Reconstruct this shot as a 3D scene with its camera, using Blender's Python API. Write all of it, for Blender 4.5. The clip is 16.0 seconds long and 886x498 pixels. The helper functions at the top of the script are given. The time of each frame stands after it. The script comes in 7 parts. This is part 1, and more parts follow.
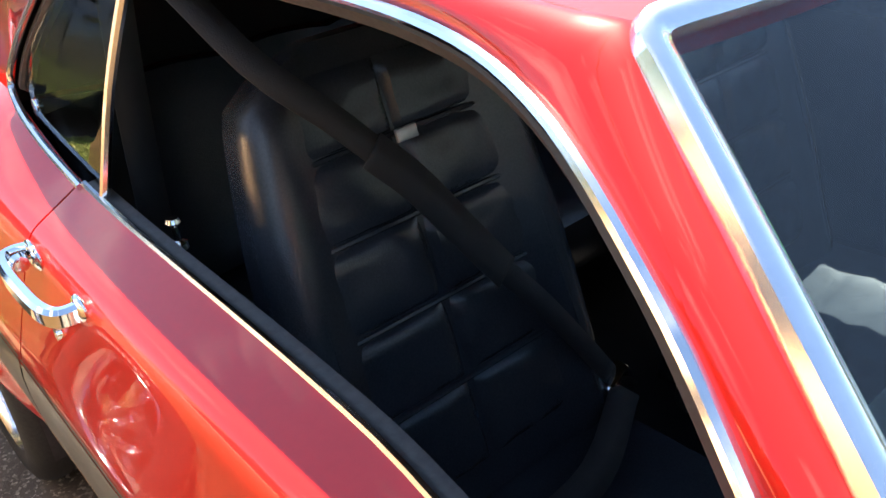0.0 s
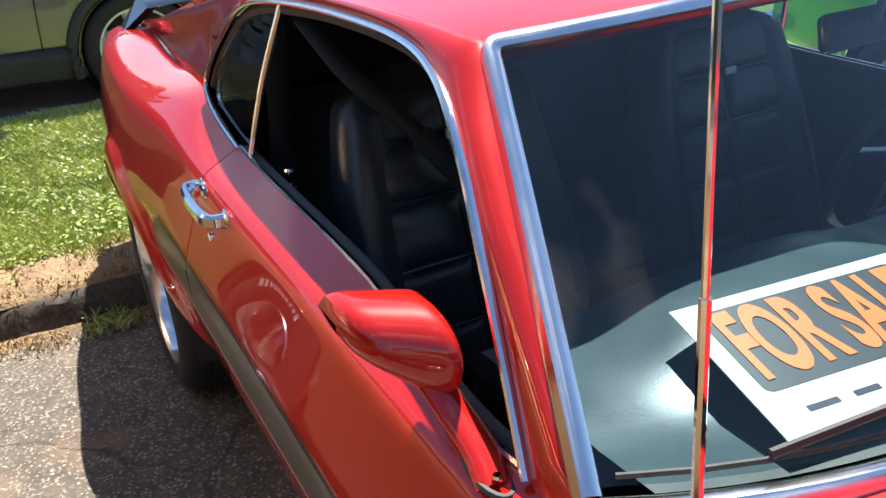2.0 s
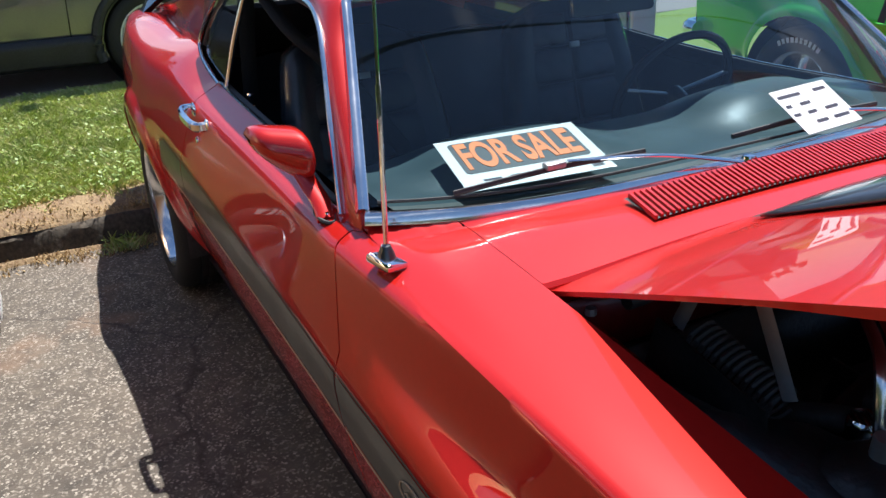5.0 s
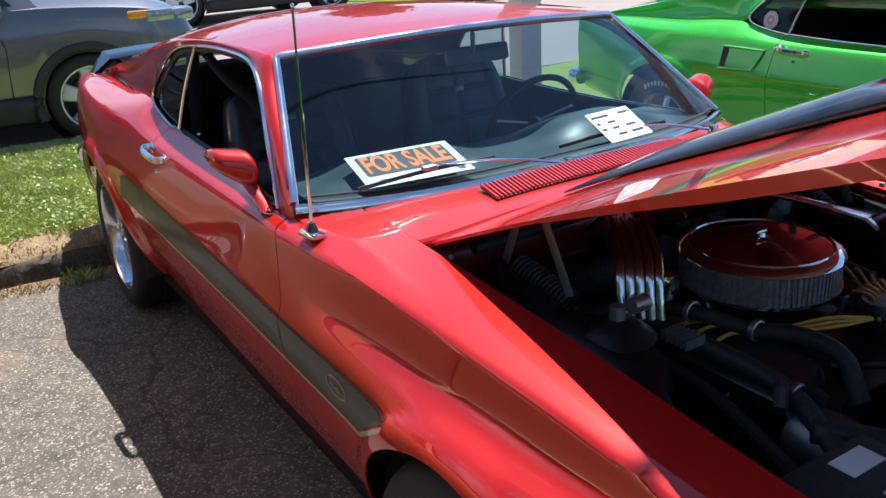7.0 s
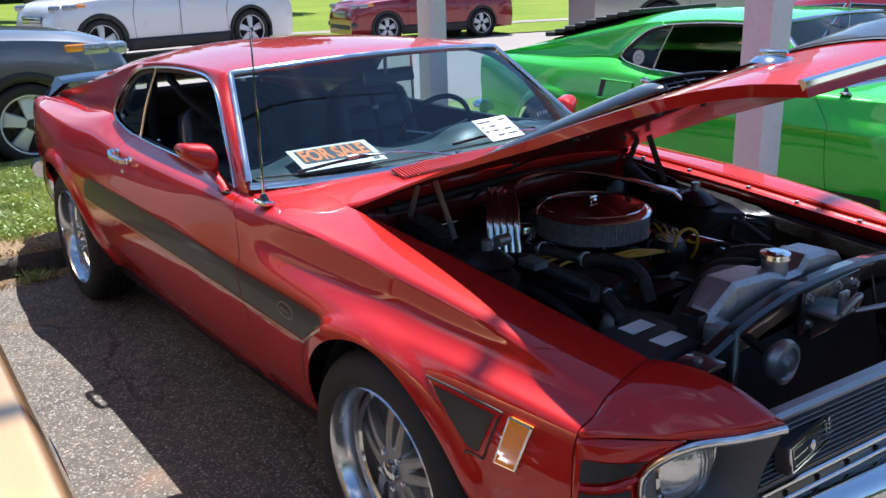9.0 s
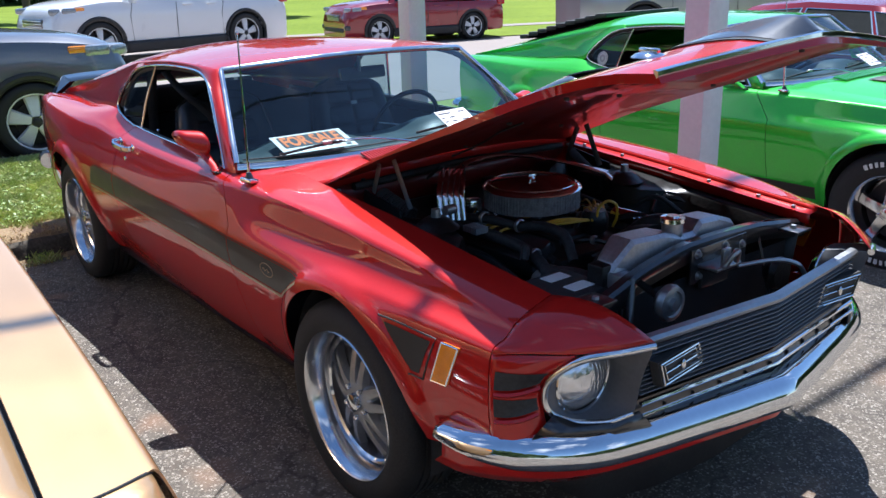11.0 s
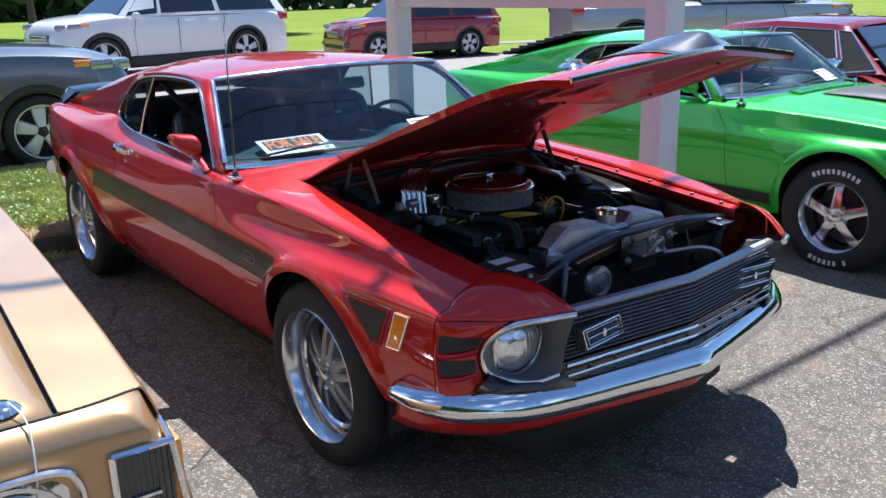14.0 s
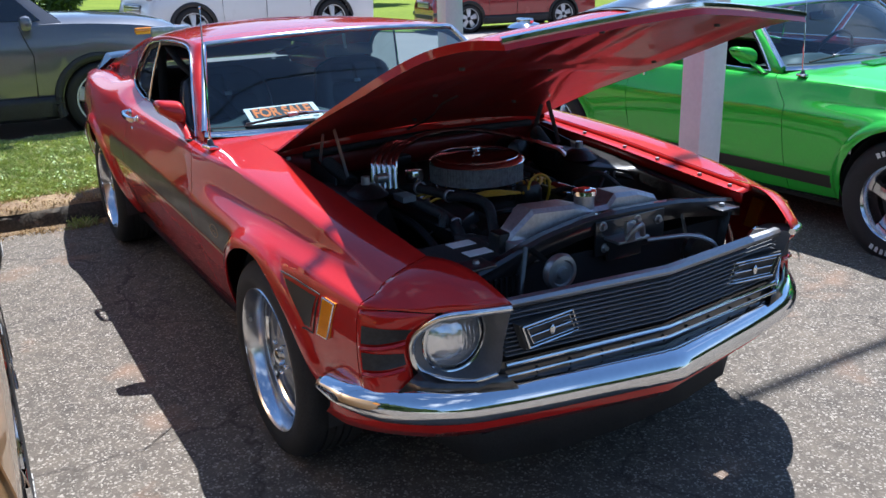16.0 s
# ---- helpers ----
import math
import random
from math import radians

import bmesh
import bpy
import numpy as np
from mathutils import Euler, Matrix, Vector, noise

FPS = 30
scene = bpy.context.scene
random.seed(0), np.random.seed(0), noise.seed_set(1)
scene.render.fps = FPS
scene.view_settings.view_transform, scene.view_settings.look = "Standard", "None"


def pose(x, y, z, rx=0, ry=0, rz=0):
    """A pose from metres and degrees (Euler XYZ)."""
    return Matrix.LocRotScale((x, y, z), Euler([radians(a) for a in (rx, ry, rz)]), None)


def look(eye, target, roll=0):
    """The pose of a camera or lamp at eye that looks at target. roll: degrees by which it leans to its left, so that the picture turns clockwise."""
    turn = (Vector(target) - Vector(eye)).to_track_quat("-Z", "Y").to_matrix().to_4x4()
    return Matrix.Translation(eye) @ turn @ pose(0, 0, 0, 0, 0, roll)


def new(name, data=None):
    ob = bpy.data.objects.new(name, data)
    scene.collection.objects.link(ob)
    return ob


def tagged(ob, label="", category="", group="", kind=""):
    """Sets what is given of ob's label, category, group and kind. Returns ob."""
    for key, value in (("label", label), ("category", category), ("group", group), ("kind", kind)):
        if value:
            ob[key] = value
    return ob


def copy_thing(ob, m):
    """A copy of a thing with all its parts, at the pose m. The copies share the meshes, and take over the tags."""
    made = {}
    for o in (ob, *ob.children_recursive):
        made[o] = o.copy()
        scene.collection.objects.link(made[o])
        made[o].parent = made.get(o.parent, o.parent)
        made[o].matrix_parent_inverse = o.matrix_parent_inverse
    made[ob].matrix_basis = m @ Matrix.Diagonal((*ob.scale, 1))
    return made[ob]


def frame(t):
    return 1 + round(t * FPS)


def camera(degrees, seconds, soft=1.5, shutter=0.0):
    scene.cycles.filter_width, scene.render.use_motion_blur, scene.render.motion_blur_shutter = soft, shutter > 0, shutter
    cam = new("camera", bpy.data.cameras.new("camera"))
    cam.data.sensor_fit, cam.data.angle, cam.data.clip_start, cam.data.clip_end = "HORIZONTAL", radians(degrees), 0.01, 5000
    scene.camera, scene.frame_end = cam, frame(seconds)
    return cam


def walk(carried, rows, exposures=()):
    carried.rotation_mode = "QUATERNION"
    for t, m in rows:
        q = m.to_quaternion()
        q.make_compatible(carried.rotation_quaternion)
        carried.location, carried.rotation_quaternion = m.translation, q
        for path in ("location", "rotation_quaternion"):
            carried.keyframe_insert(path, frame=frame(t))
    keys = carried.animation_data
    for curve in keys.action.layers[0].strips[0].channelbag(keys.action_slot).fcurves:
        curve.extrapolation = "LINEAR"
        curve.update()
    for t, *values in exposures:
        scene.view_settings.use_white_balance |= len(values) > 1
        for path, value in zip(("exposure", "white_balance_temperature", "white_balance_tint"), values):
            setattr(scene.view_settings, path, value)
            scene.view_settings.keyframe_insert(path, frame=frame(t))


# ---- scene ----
cam = camera(54.8, 16.0)
METRES, EYE, TILT, LEAN, TURN = 8.0, 1.5, 0.0, 0.0, 0.0
PATH = [
    (0, (0.461, -0.966, 1.354), (-0.899, 0.108, 0.356), -5.2),
    (0.5, (0.545, -1.033, 1.37), (-0.912, -0.038, 0.429), -5.8),
    (1, (0.669, -1.089, 1.386), (-0.837, -0.142, 0.472), -6.2),
    (1.5, (0.816, -1.094, 1.395), (-0.733, -0.192, 0.509), -4.9),
    (2, (0.986, -1.078, 1.417), (-0.63, -0.259, 0.57), -3.9),
    (2.5, (1.096, -1.106, 1.441), (-0.574, -0.317, 0.672), -3.5),
    (3, (1.232, -1.157, 1.457), (-0.443, -0.342, 0.73), -2.4),
    (3.5, (1.357, -1.152, 1.459), (-0.315, -0.324, 0.738), -1.6),
    (4, (1.518, -1.133, 1.449), (-0.177, -0.378, 0.703), -1.0),
    (4.5, (1.662, -1.159, 1.456), (-0.031, -0.43, 0.679), -1.9),
    (5, (1.813, -1.215, 1.455), (0.178, -0.406, 0.635), -2.5),
    (5.2, (1.87, -1.225, 1.462), (0.255, -0.383, 0.635), -2.5),
    (7.5, (2.56, -1.541, 1.536), (0.971, -0.53, 0.863), -2.8),
    (8, (2.736, -1.621, 1.53), (1.161, -0.567, 0.892), -2.1),
    (8.5, (2.867, -1.723, 1.54), (1.323, -0.619, 0.909), -2.1),
    (9, (2.97, -1.836, 1.545), (1.461, -0.683, 0.918), -1.8),
    (9.2, (3.027, -1.849, 1.543), (1.52, -0.69, 0.922), -1.9),
    (11.5, (3.445, -2.064, 1.576), (1.942, -0.901, 0.955), -1.6),
    (12, (3.502, -2.109, 1.58), (2.008, -0.931, 0.962), -1.6),
    (12.5, (3.605, -2.107, 1.579), (2.104, -0.934, 0.97), -1.3),
    (13, (3.681, -2.108, 1.574), (2.171, -0.942, 0.975), -1.0),
    (13.5, (3.724, -2.109, 1.576), (2.21, -0.944, 0.984), -1.1),
    (14, (3.745, -2.104, 1.575), (2.228, -0.939, 0.991), -1.5),
    (14.5, (3.772, -2.077, 1.568), (2.256, -0.912, 0.983), -2.3),
    (15, (3.778, -1.999, 1.551), (2.268, -0.835, 0.947), -3.3),
    (15.5, (3.754, -1.801, 1.524), (2.222, -0.679, 0.895), -2.5),
    (16, (3.802, -1.603, 1.512), (2.166, -0.645, 0.876), -1.9),
]
walk(cam, [(t, look(eye, target, roll)) for t, eye, target, roll in PATH],
     exposures=[(0,2.5,7500,10),(0.5,2.15,7350,10),(1,1.82,7100,10),(1.5,1.5,6800,10),(2.5,1.05,6500,10),(3.5,0.82,6300,10),(5,0.80,6250,10),(9,0.95,5850,10),(16,0.90,5680,10)])

# ---- world, sun ----
SUN_WAY = Vector((0.36, -0.36, -1.0)).normalized()     # the way the sunlight travels
world = bpy.data.worlds.new("sky")
scene.world = world
world.use_nodes = True
sky = world.node_tree.nodes.new("ShaderNodeTexSky")
sky.sky_type, sky.sun_disc = "NISHITA", False
sky.sun_elevation = math.asin(-SUN_WAY.z)
sky.sun_rotation = math.atan2(-SUN_WAY.x, -SUN_WAY.y)
sky.air_density, sky.dust_density, sky.ozone_density = 1.0, 0.05, 4.0
back = world.node_tree.nodes["Background"]
back.inputs["Strength"].default_value = 0.08
# scattered fair-weather clouds
cloud, edge, veil = (world.node_tree.nodes.new(n) for n in ("ShaderNodeTexNoise", "ShaderNodeMapRange", "ShaderNodeMix"))
cloud.inputs["Scale"].default_value, cloud.inputs["Detail"].default_value, cloud.inputs["Roughness"].default_value = 2.6, 7, 0.55
edge.inputs["From Min"].default_value, edge.inputs["From Max"].default_value, edge.inputs["To Max"].default_value = 0.56, 0.72, 0.75
veil.data_type = "RGBA"
veil.inputs["B"].default_value = (11.0, 11.4, 12.0, 1)
for a, b in ((cloud.outputs["Fac"], edge.inputs["Value"]), (edge.outputs[0], veil.inputs["Factor"]), (sky.outputs["Color"], veil.inputs["A"]), (veil.outputs["Result"], back.inputs["Color"])):
    world.node_tree.links.new(a, b)
sun = new("sun", bpy.data.lights.new("sun", "SUN"))
sun.data.energy, sun.data.angle, sun.data.color = 5.0, radians(0.53), (1.0, 0.96, 0.91)
sun.matrix_world = look((0, 0, 30), Vector((0, 0, 30)) + SUN_WAY)


# ---- materials ----
def mat(name, base, rough=0.5, metal=0.0, coat=0.0, coat_rough=0.03, vary=0.12, scale=6.0, fine=90.0, bump=0.0, bump_scale=60.0,
        rough_vary=0.1, transmission=0.0, second=None, emit=None, spec=0.5, sheen=0.0):
    """A surface with blotches at a large and a fine scale, uneven gloss and an optional relief."""
    m = bpy.data.materials.new(name)
    m.use_nodes = True
    nt = m.node_tree
    b = nt.nodes["Principled BSDF"]
    link = nt.links.new
    b.inputs["Metallic"].default_value, b.inputs["Coat Weight"].default_value = metal, coat
    b.inputs["Coat Roughness"].default_value, b.inputs["Transmission Weight"].default_value = coat_rough, transmission
    b.inputs["Specular IOR Level"].default_value = spec
    b.inputs["Coat IOR"].default_value = 1.55
    b.inputs["Sheen Weight"].default_value = sheen
    co = nt.nodes.new("ShaderNodeTexCoord")
    big, small = nt.nodes.new("ShaderNodeTexNoise"), nt.nodes.new("ShaderNodeTexNoise")
    big.inputs["Scale"].default_value, small.inputs["Scale"].default_value = scale, fine
    big.inputs["Detail"].default_value, small.inputs["Detail"].default_value = 5, 3
    for n in (big, small):
        link(co.outputs["Object"], n.inputs["Vector"])
    add = nt.nodes.new("ShaderNodeMath")
    add.operation = "ADD"
    link(big.outputs["Fac"], add.inputs[0]), link(small.outputs["Fac"], add.inputs[1])
    ramp = nt.nodes.new("ShaderNodeMapRange")
    ramp.inputs["From Min"].default_value, ramp.inputs["From Max"].default_value = 0.65, 1.35
    link(add.outputs[0], ramp.inputs["Value"])
    mix = nt.nodes.new("ShaderNodeMix")
    mix.data_type = "RGBA"
    lo = tuple(c * (1 - vary) for c in base)
    hi = second if second else tuple(min(1, c * (1 + vary)) for c in base)
    mix.inputs["A"].default_value, mix.inputs["B"].default_value = (*lo, 1), (*hi, 1)
    link(ramp.outputs[0], mix.inputs["Factor"])
    link(mix.outputs["Result"], b.inputs["Base Color"])
    rr = nt.nodes.new("ShaderNodeMapRange")
    rr.inputs["From Min"].default_value, rr.inputs["From Max"].default_value = 0.3, 0.7
    rr.inputs["To Min"].default_value, rr.inputs["To Max"].default_value = max(0.0, rough - rough_vary * rough), min(1, rough + rough_vary * rough)
    link(big.outputs["Fac"], rr.inputs["Value"]), link(rr.outputs[0], b.inputs["Roughness"])
    if bump:
        bn, tex = nt.nodes.new("ShaderNodeBump"), nt.nodes.new("ShaderNodeTexNoise")
        tex.inputs["Scale"].default_value, tex.inputs["Detail"].default_value = bump_scale, 4
        link(co.outputs["Object"], tex.inputs["Vector"])
        bn.inputs["Strength"].default_value, bn.inputs["Distance"].default_value = bump, 0.01
        link(tex.outputs["Fac"], bn.inputs["Height"]), link(bn.outputs["Normal"], b.inputs["Normal"])
    if emit:
        b.inputs["Emission Color"].default_value, b.inputs["Emission Strength"].default_value = (*emit[0], 1), emit[1]
    return m


def glass(name, tint, rough=0.0, ior=1.5, dust_haze=0.0):
    """Thin glazing: tinted see-through with a mirror gloss by Fresnel."""
    m = bpy.data.materials.new(name)
    m.use_nodes = True
    nt = m.node_tree
    nt.nodes.remove(nt.nodes["Principled BSDF"])
    out = nt.nodes["Material Output"]
    clear, gloss, mix, fres = (nt.nodes.new(n) for n in ("ShaderNodeBsdfTransparent", "ShaderNodeBsdfGlossy", "ShaderNodeMixShader", "ShaderNodeFresnel"))
    clear.inputs["Color"].default_value = (*tint, 1)
    gloss.inputs["Roughness"].default_value, fres.inputs["IOR"].default_value = rough, ior
    nt.links.new(fres.outputs[0], mix.inputs[0])
    nt.links.new(clear.outputs[0], mix.inputs[1]), nt.links.new(gloss.outputs[0], mix.inputs[2])
    last = mix
    # dust film tinted blue, painting in the hazy reflection of the sky
    if dust_haze:
        film, top, tex = nt.nodes.new("ShaderNodeBsdfDiffuse"), nt.nodes.new("ShaderNodeMixShader"), nt.nodes.new("ShaderNodeTexNoise")
        film.inputs["Color"].default_value = (0.30, 0.52, 0.78, 1)
        tex.inputs["Scale"].default_value, tex.inputs["Detail"].default_value = 7, 8
        rng = nt.nodes.new("ShaderNodeMapRange")
        rng.inputs["From Min"].default_value, rng.inputs["From Max"].default_value = 0.3, 0.8
        rng.inputs["To Min"].default_value, rng.inputs["To Max"].default_value = dust_haze * 0.7, dust_haze * 1.5
        co = nt.nodes.new("ShaderNodeTexCoord")
        nt.links.new(co.outputs["Object"], tex.inputs["Vector"]), nt.links.new(tex.outputs["Fac"], rng.inputs["Value"])
        nt.links.new(rng.outputs[0], top.inputs[0]), nt.links.new(mix.outputs[0], top.inputs[1]), nt.links.new(film.outputs[0], top.inputs[2])
        last = top
    nt.links.new(last.outputs[0], out.inputs["Surface"])
    return m


RED = mat("red_paint", (0.48, 0.012, 0.008), rough=0.42, metal=0.12, coat=1.0, coat_rough=0.006, vary=0.05, scale=2.0, spec=0.08)
# body red darkened, so the shade under the bonnet is in the colour
REDSHADE = mat("red_shaded_paint", (0.17, 0.005, 0.005), rough=0.5, metal=0.1, coat=0.35, coat_rough=0.03, vary=0.25, scale=5.0, fine=40, bump=0.012, bump_scale=14)
STICKER = mat("white_vinyl", (0.62, 0.64, 0.62), rough=0.4, vary=0.06)
GREEN = mat("green_paint", (0.05, 0.50, 0.038), rough=0.34, metal=0.3, coat=1.0, coat_rough=0.008, vary=0.06, scale=2.0, spec=0.2)
GOLD = mat("gold_paint", (0.54, 0.325, 0.145), rough=0.40, metal=0.55, coat=1.0, coat_rough=0.015, vary=0.08, scale=3.0, fine=600, bump=0.006, bump_scale=180)
MAROON = mat("dark_red_paint", (0.26, 0.012, 0.018), rough=0.25, metal=0.1, coat=1.0, coat_rough=0.02, vary=0.06, scale=2.0)
GREYCAR = mat("grey_paint", (0.15, 0.152, 0.165), rough=0.3, metal=0.5, coat=1.0, coat_rough=0.02, vary=0.08, scale=2.0)
WHITECAR = mat("white_paint", (0.78, 0.79, 0.80), rough=0.3, coat=1.0, coat_rough=0.03, vary=0.03, scale=2.0)
SILVERCAR = mat("silver_paint", (0.42, 0.43, 0.45), rough=0.35, metal=0.6, coat=0.8, vary=0.05, scale=2.0)
CHROME = mat("chrome", (0.78, 0.80, 0.82), rough=0.07, metal=1.0, vary=0.05, scale=5, fine=50, rough_vary=0.6)
ALLOY = mat("polished_alloy", (0.70, 0.71, 0.73), rough=0.2, metal=1.0, vary=0.08, scale=9, rough_vary=0.4)
BRIGHT = mat("bright_trim", (0.80, 0.81, 0.82), rough=0.16, metal=1.0, vary=0.06, scale=9, fine=70, rough_vary=0.4)
MACHINED = mat("machined_alloy", (0.72, 0.73, 0.74), rough=0.4, metal=0.15, vary=0.06, scale=12)
BUCKET = mat("grey_lamp_bucket", (0.15, 0.155, 0.165), rough=0.42, vary=0.12, scale=12, bump=0.03)
CABLE = mat("cable_sheath", (0.012, 0.012, 0.012), rough=0.6, vary=0.2)
SATIN = mat("satin_alloy", (0.42, 0.43, 0.44), rough=0.42, metal=0.9, vary=0.1, scale=12)
RUBBER = mat("tyre_rubber", (0.013, 0.013, 0.014), rough=0.75, vary=0.35, scale=7, fine=160, bump=0.12, bump_scale=220, second=(0.028, 0.027, 0.026))
BLACK = mat("black_enamel", (0.020, 0.020, 0.021), rough=0.30, coat=0.9, vary=0.3, scale=7, bump=0.03, bump_scale=120)
MATTE = mat("matte_black", (0.022, 0.022, 0.023), rough=0.62, vary=0.3, scale=5, bump=0.05, bump_scale=150, second=(0.042, 0.042, 0.043))
BAYBLACK = mat("engine_black", (0.006, 0.006, 0.007), rough=0.36, vary=0.5, scale=16, fine=120, bump=0.15, bump_scale=70, second=(0.018, 0.017, 0.016))
VINYL = mat("black_vinyl", (0.028, 0.033, 0.041), rough=0.24, vary=0.25, scale=10, fine=300, bump=0.10, bump_scale=420, spec=0.55)
DASHPAD = mat("dash_vinyl", (0.052, 0.080, 0.086), rough=0.33, vary=0.2, scale=8, fine=300, bump=0.035, bump_scale=420)
CARPET = mat("black_carpet", (0.012, 0.012, 0.013), rough=0.95, vary=0.4, scale=20, fine=300, bump=0.4, bump_scale=400)
WEBBING = mat("belt_webbing", (0.016, 0.016, 0.018), rough=0.7, vary=0.2, scale=30, fine=400, bump=0.3, bump_scale=600)
STRIPE = mat("stripe_tape", (0.026, 0.025, 0.022), rough=0.45, coat=0.15, coat_rough=0.1, vary=0.14, scale=6, fine=200, second=(0.034, 0.031, 0.027))
PINLINE = mat("gold_pinstripe", (0.40, 0.28, 0.17), rough=0.5, coat=0.3, vary=0.12, scale=20)
AMBER = mat("amber_lens", (0.95, 0.30, 0.01), rough=0.15, coat=1.0, vary=0.12, scale=40, fine=260, bump=0.05, bump_scale=240)
LENS = mat("lamp_lens", (0.88, 0.89, 0.90), rough=0.09, metal=0.75, coat=1.0, vary=0.25, scale=18, fine=90, bump=0.2, bump_scale=60)
REDLENS = mat("red_lens", (0.45, 0.01, 0.01), rough=0.12, coat=1.0, vary=0.1)
PAPER = mat("white_card", (0.82, 0.82, 0.80), rough=0.55, vary=0.03, scale=12)
SIGNBLACK = mat("sign_black", (0.025, 0.03, 0.035), rough=0.4, vary=0.15, scale=12)
SIGNORANGE = mat("sign_orange", (0.95, 0.22, 0.02), rough=0.45, vary=0.05, scale=14)
INK = mat("ink", (0.03, 0.03, 0.05), rough=0.6, vary=0.1)
YELLOW = mat("yellow_rubber", (0.62, 0.36, 0.02), rough=0.4, vary=0.12, scale=30)
FILTER = mat("filter_mesh", (0.36, 0.36, 0.35), rough=0.5, metal=0.4, vary=0.5, scale=60, fine=420, bump=0.6, bump_scale=500)
TANK = mat("radiator_metal", (0.46, 0.46, 0.48), rough=0.38, metal=0.8, vary=0.2, scale=14, fine=90, bump=0.04)
LETTER = mat("white_letters", (0.72, 0.72, 0.70), rough=0.6, vary=0.08, scale=40)
POSTWHITE = mat("white_timber_paint", (0.80, 0.79, 0.79), rough=0.5, vary=0.06, scale=4, fine=40, bump=0.05, bump_scale=30)
GLASS = glass("tinted_glass", (0.46, 0.62, 0.68), ior=1.6, dust_haze=0.005)
SIDEGLASS = glass("side_glass", (0.62, 0.70, 0.68))
DARKGLASS = mat("dark_car_glass", (0.012, 0.015, 0.017), rough=0.04, coat=1.0, vary=0.1, scale=2.0)


# ---- mesh helpers ----
def thing(name, label, category, group="", m=None, kind=""):
    ob = new(name)
    ob.empty_display_size = 0.2
    if m is not None:
        ob.matrix_world = m
    return tagged(ob, label, category, group, kind)


def part(name, bm, material, parent=None, label="", smooth=True, thick=0.0):
    """Links a bmesh as one mesh object, under a thing or a part."""
    me = bpy.data.meshes.new(name)
    bmesh.ops.remove_doubles(bm, verts=bm.verts, dist=1e-6)
    bm.to_mesh(me)
    bm.free()
    me.materials.append(material)
    for p in me.polygons:
        p.use_smooth = bool(smooth)
    if smooth:
        me.set_sharp_from_angle(angle=radians(38))
    ob = new(name, me)
    ob.parent = parent
    if thick:
        sol = ob.modifiers.new("thickness", "SOLIDIFY")
        sol.thickness, sol.offset = thick, 0.0
        if name in ("front_fender", "door", "quarter_panel"):
            ob.modifiers.new("crisp_rim", "EDGE_SPLIT").split_angle = radians(38)
    return tagged(ob, label)


def alone(name, bm, material, label, category, group="", kind="", smooth=True, thick=0.0, m=None):
    ob = part(name, bm, material, None, label, smooth, thick)
    if m is not None:
        ob.matrix_world = m
    return tagged(ob, label, category, group, kind)


def grid(rows, closed=False, bm=None):
    """A sheet through rows of points."""
    bm = bm or bmesh.new()
    vs = [[bm.verts.new(p) for p in r] for r in rows]
    for a, b in zip(vs, vs[1:]):
        n = len(a)
        for i in range(n if closed else n - 1):
            j = (i + 1) % n
            if len({a[i].co.to_tuple(6), a[j].co.to_tuple(6), b[j].co.to_tuple(6), b[i].co.to_tuple(6)}) > 2:
                bm.faces.new((a[i], a[j], b[j], b[i]))
    return bm


def cap(bm, pts):
    bm.faces.new([bm.verts.new(p) for p in pts])
    return bm


def box(c, s, bevel=0.0, bm=None, m=None, seg=2):
    """A rounded block by centre and size."""
    bm = bm or bmesh.new()
    base = Matrix.Translation(c) @ (m or Matrix()) @ Matrix.Diagonal((*s, 1))
    made = bmesh.ops.create_cube(bm, size=1.0, matrix=base)["verts"]
    if bevel:
        edges = list({e for v in made for e in v.link_edges})
        bmesh.ops.bevel(bm, geom=edges, offset=bevel, segments=seg, affect="EDGES", profile=0.5)
    return bm


def lathe(profile, n=40, axis="y", c=(0, 0, 0), bm=None):
    """Turns (radius, along) pairs round an axis through c."""
    rows = []
    for r, h in profile:
        row = []
        for i in range(n):
            a = 2 * math.pi * i / n
            u, v = r * math.cos(a), r * math.sin(a)
            p = {"x": (h, u, v), "y": (u, h, v), "z": (u, v, h)}[axis]
            row.append((p[0] + c[0], p[1] + c[1], p[2] + c[2]))
        rows.append(row)
    return grid(rows, True, bm)


def smooth_path(pts, n):
    """n + 1 points of a Catmull-Rom curve through pts."""
    P = [Vector(p) for p in pts]
    P = [2 * P[0] - P[1], *P, 2 * P[-1] - P[-2]]
    out = []
    k = len(P) - 3
    for i in range(n + 1):
        s = min(i / n * k, k - 1e-6)
        j, u = int(s), s - int(s)
        a, b, c, d = P[j:j + 4]
        out.append(0.5 * ((2 * b) + (c - a) * u + (2 * a - 5 * b + 4 * c - d) * u * u + (3 * b - a - 3 * c + d) * u ** 3))
    return out


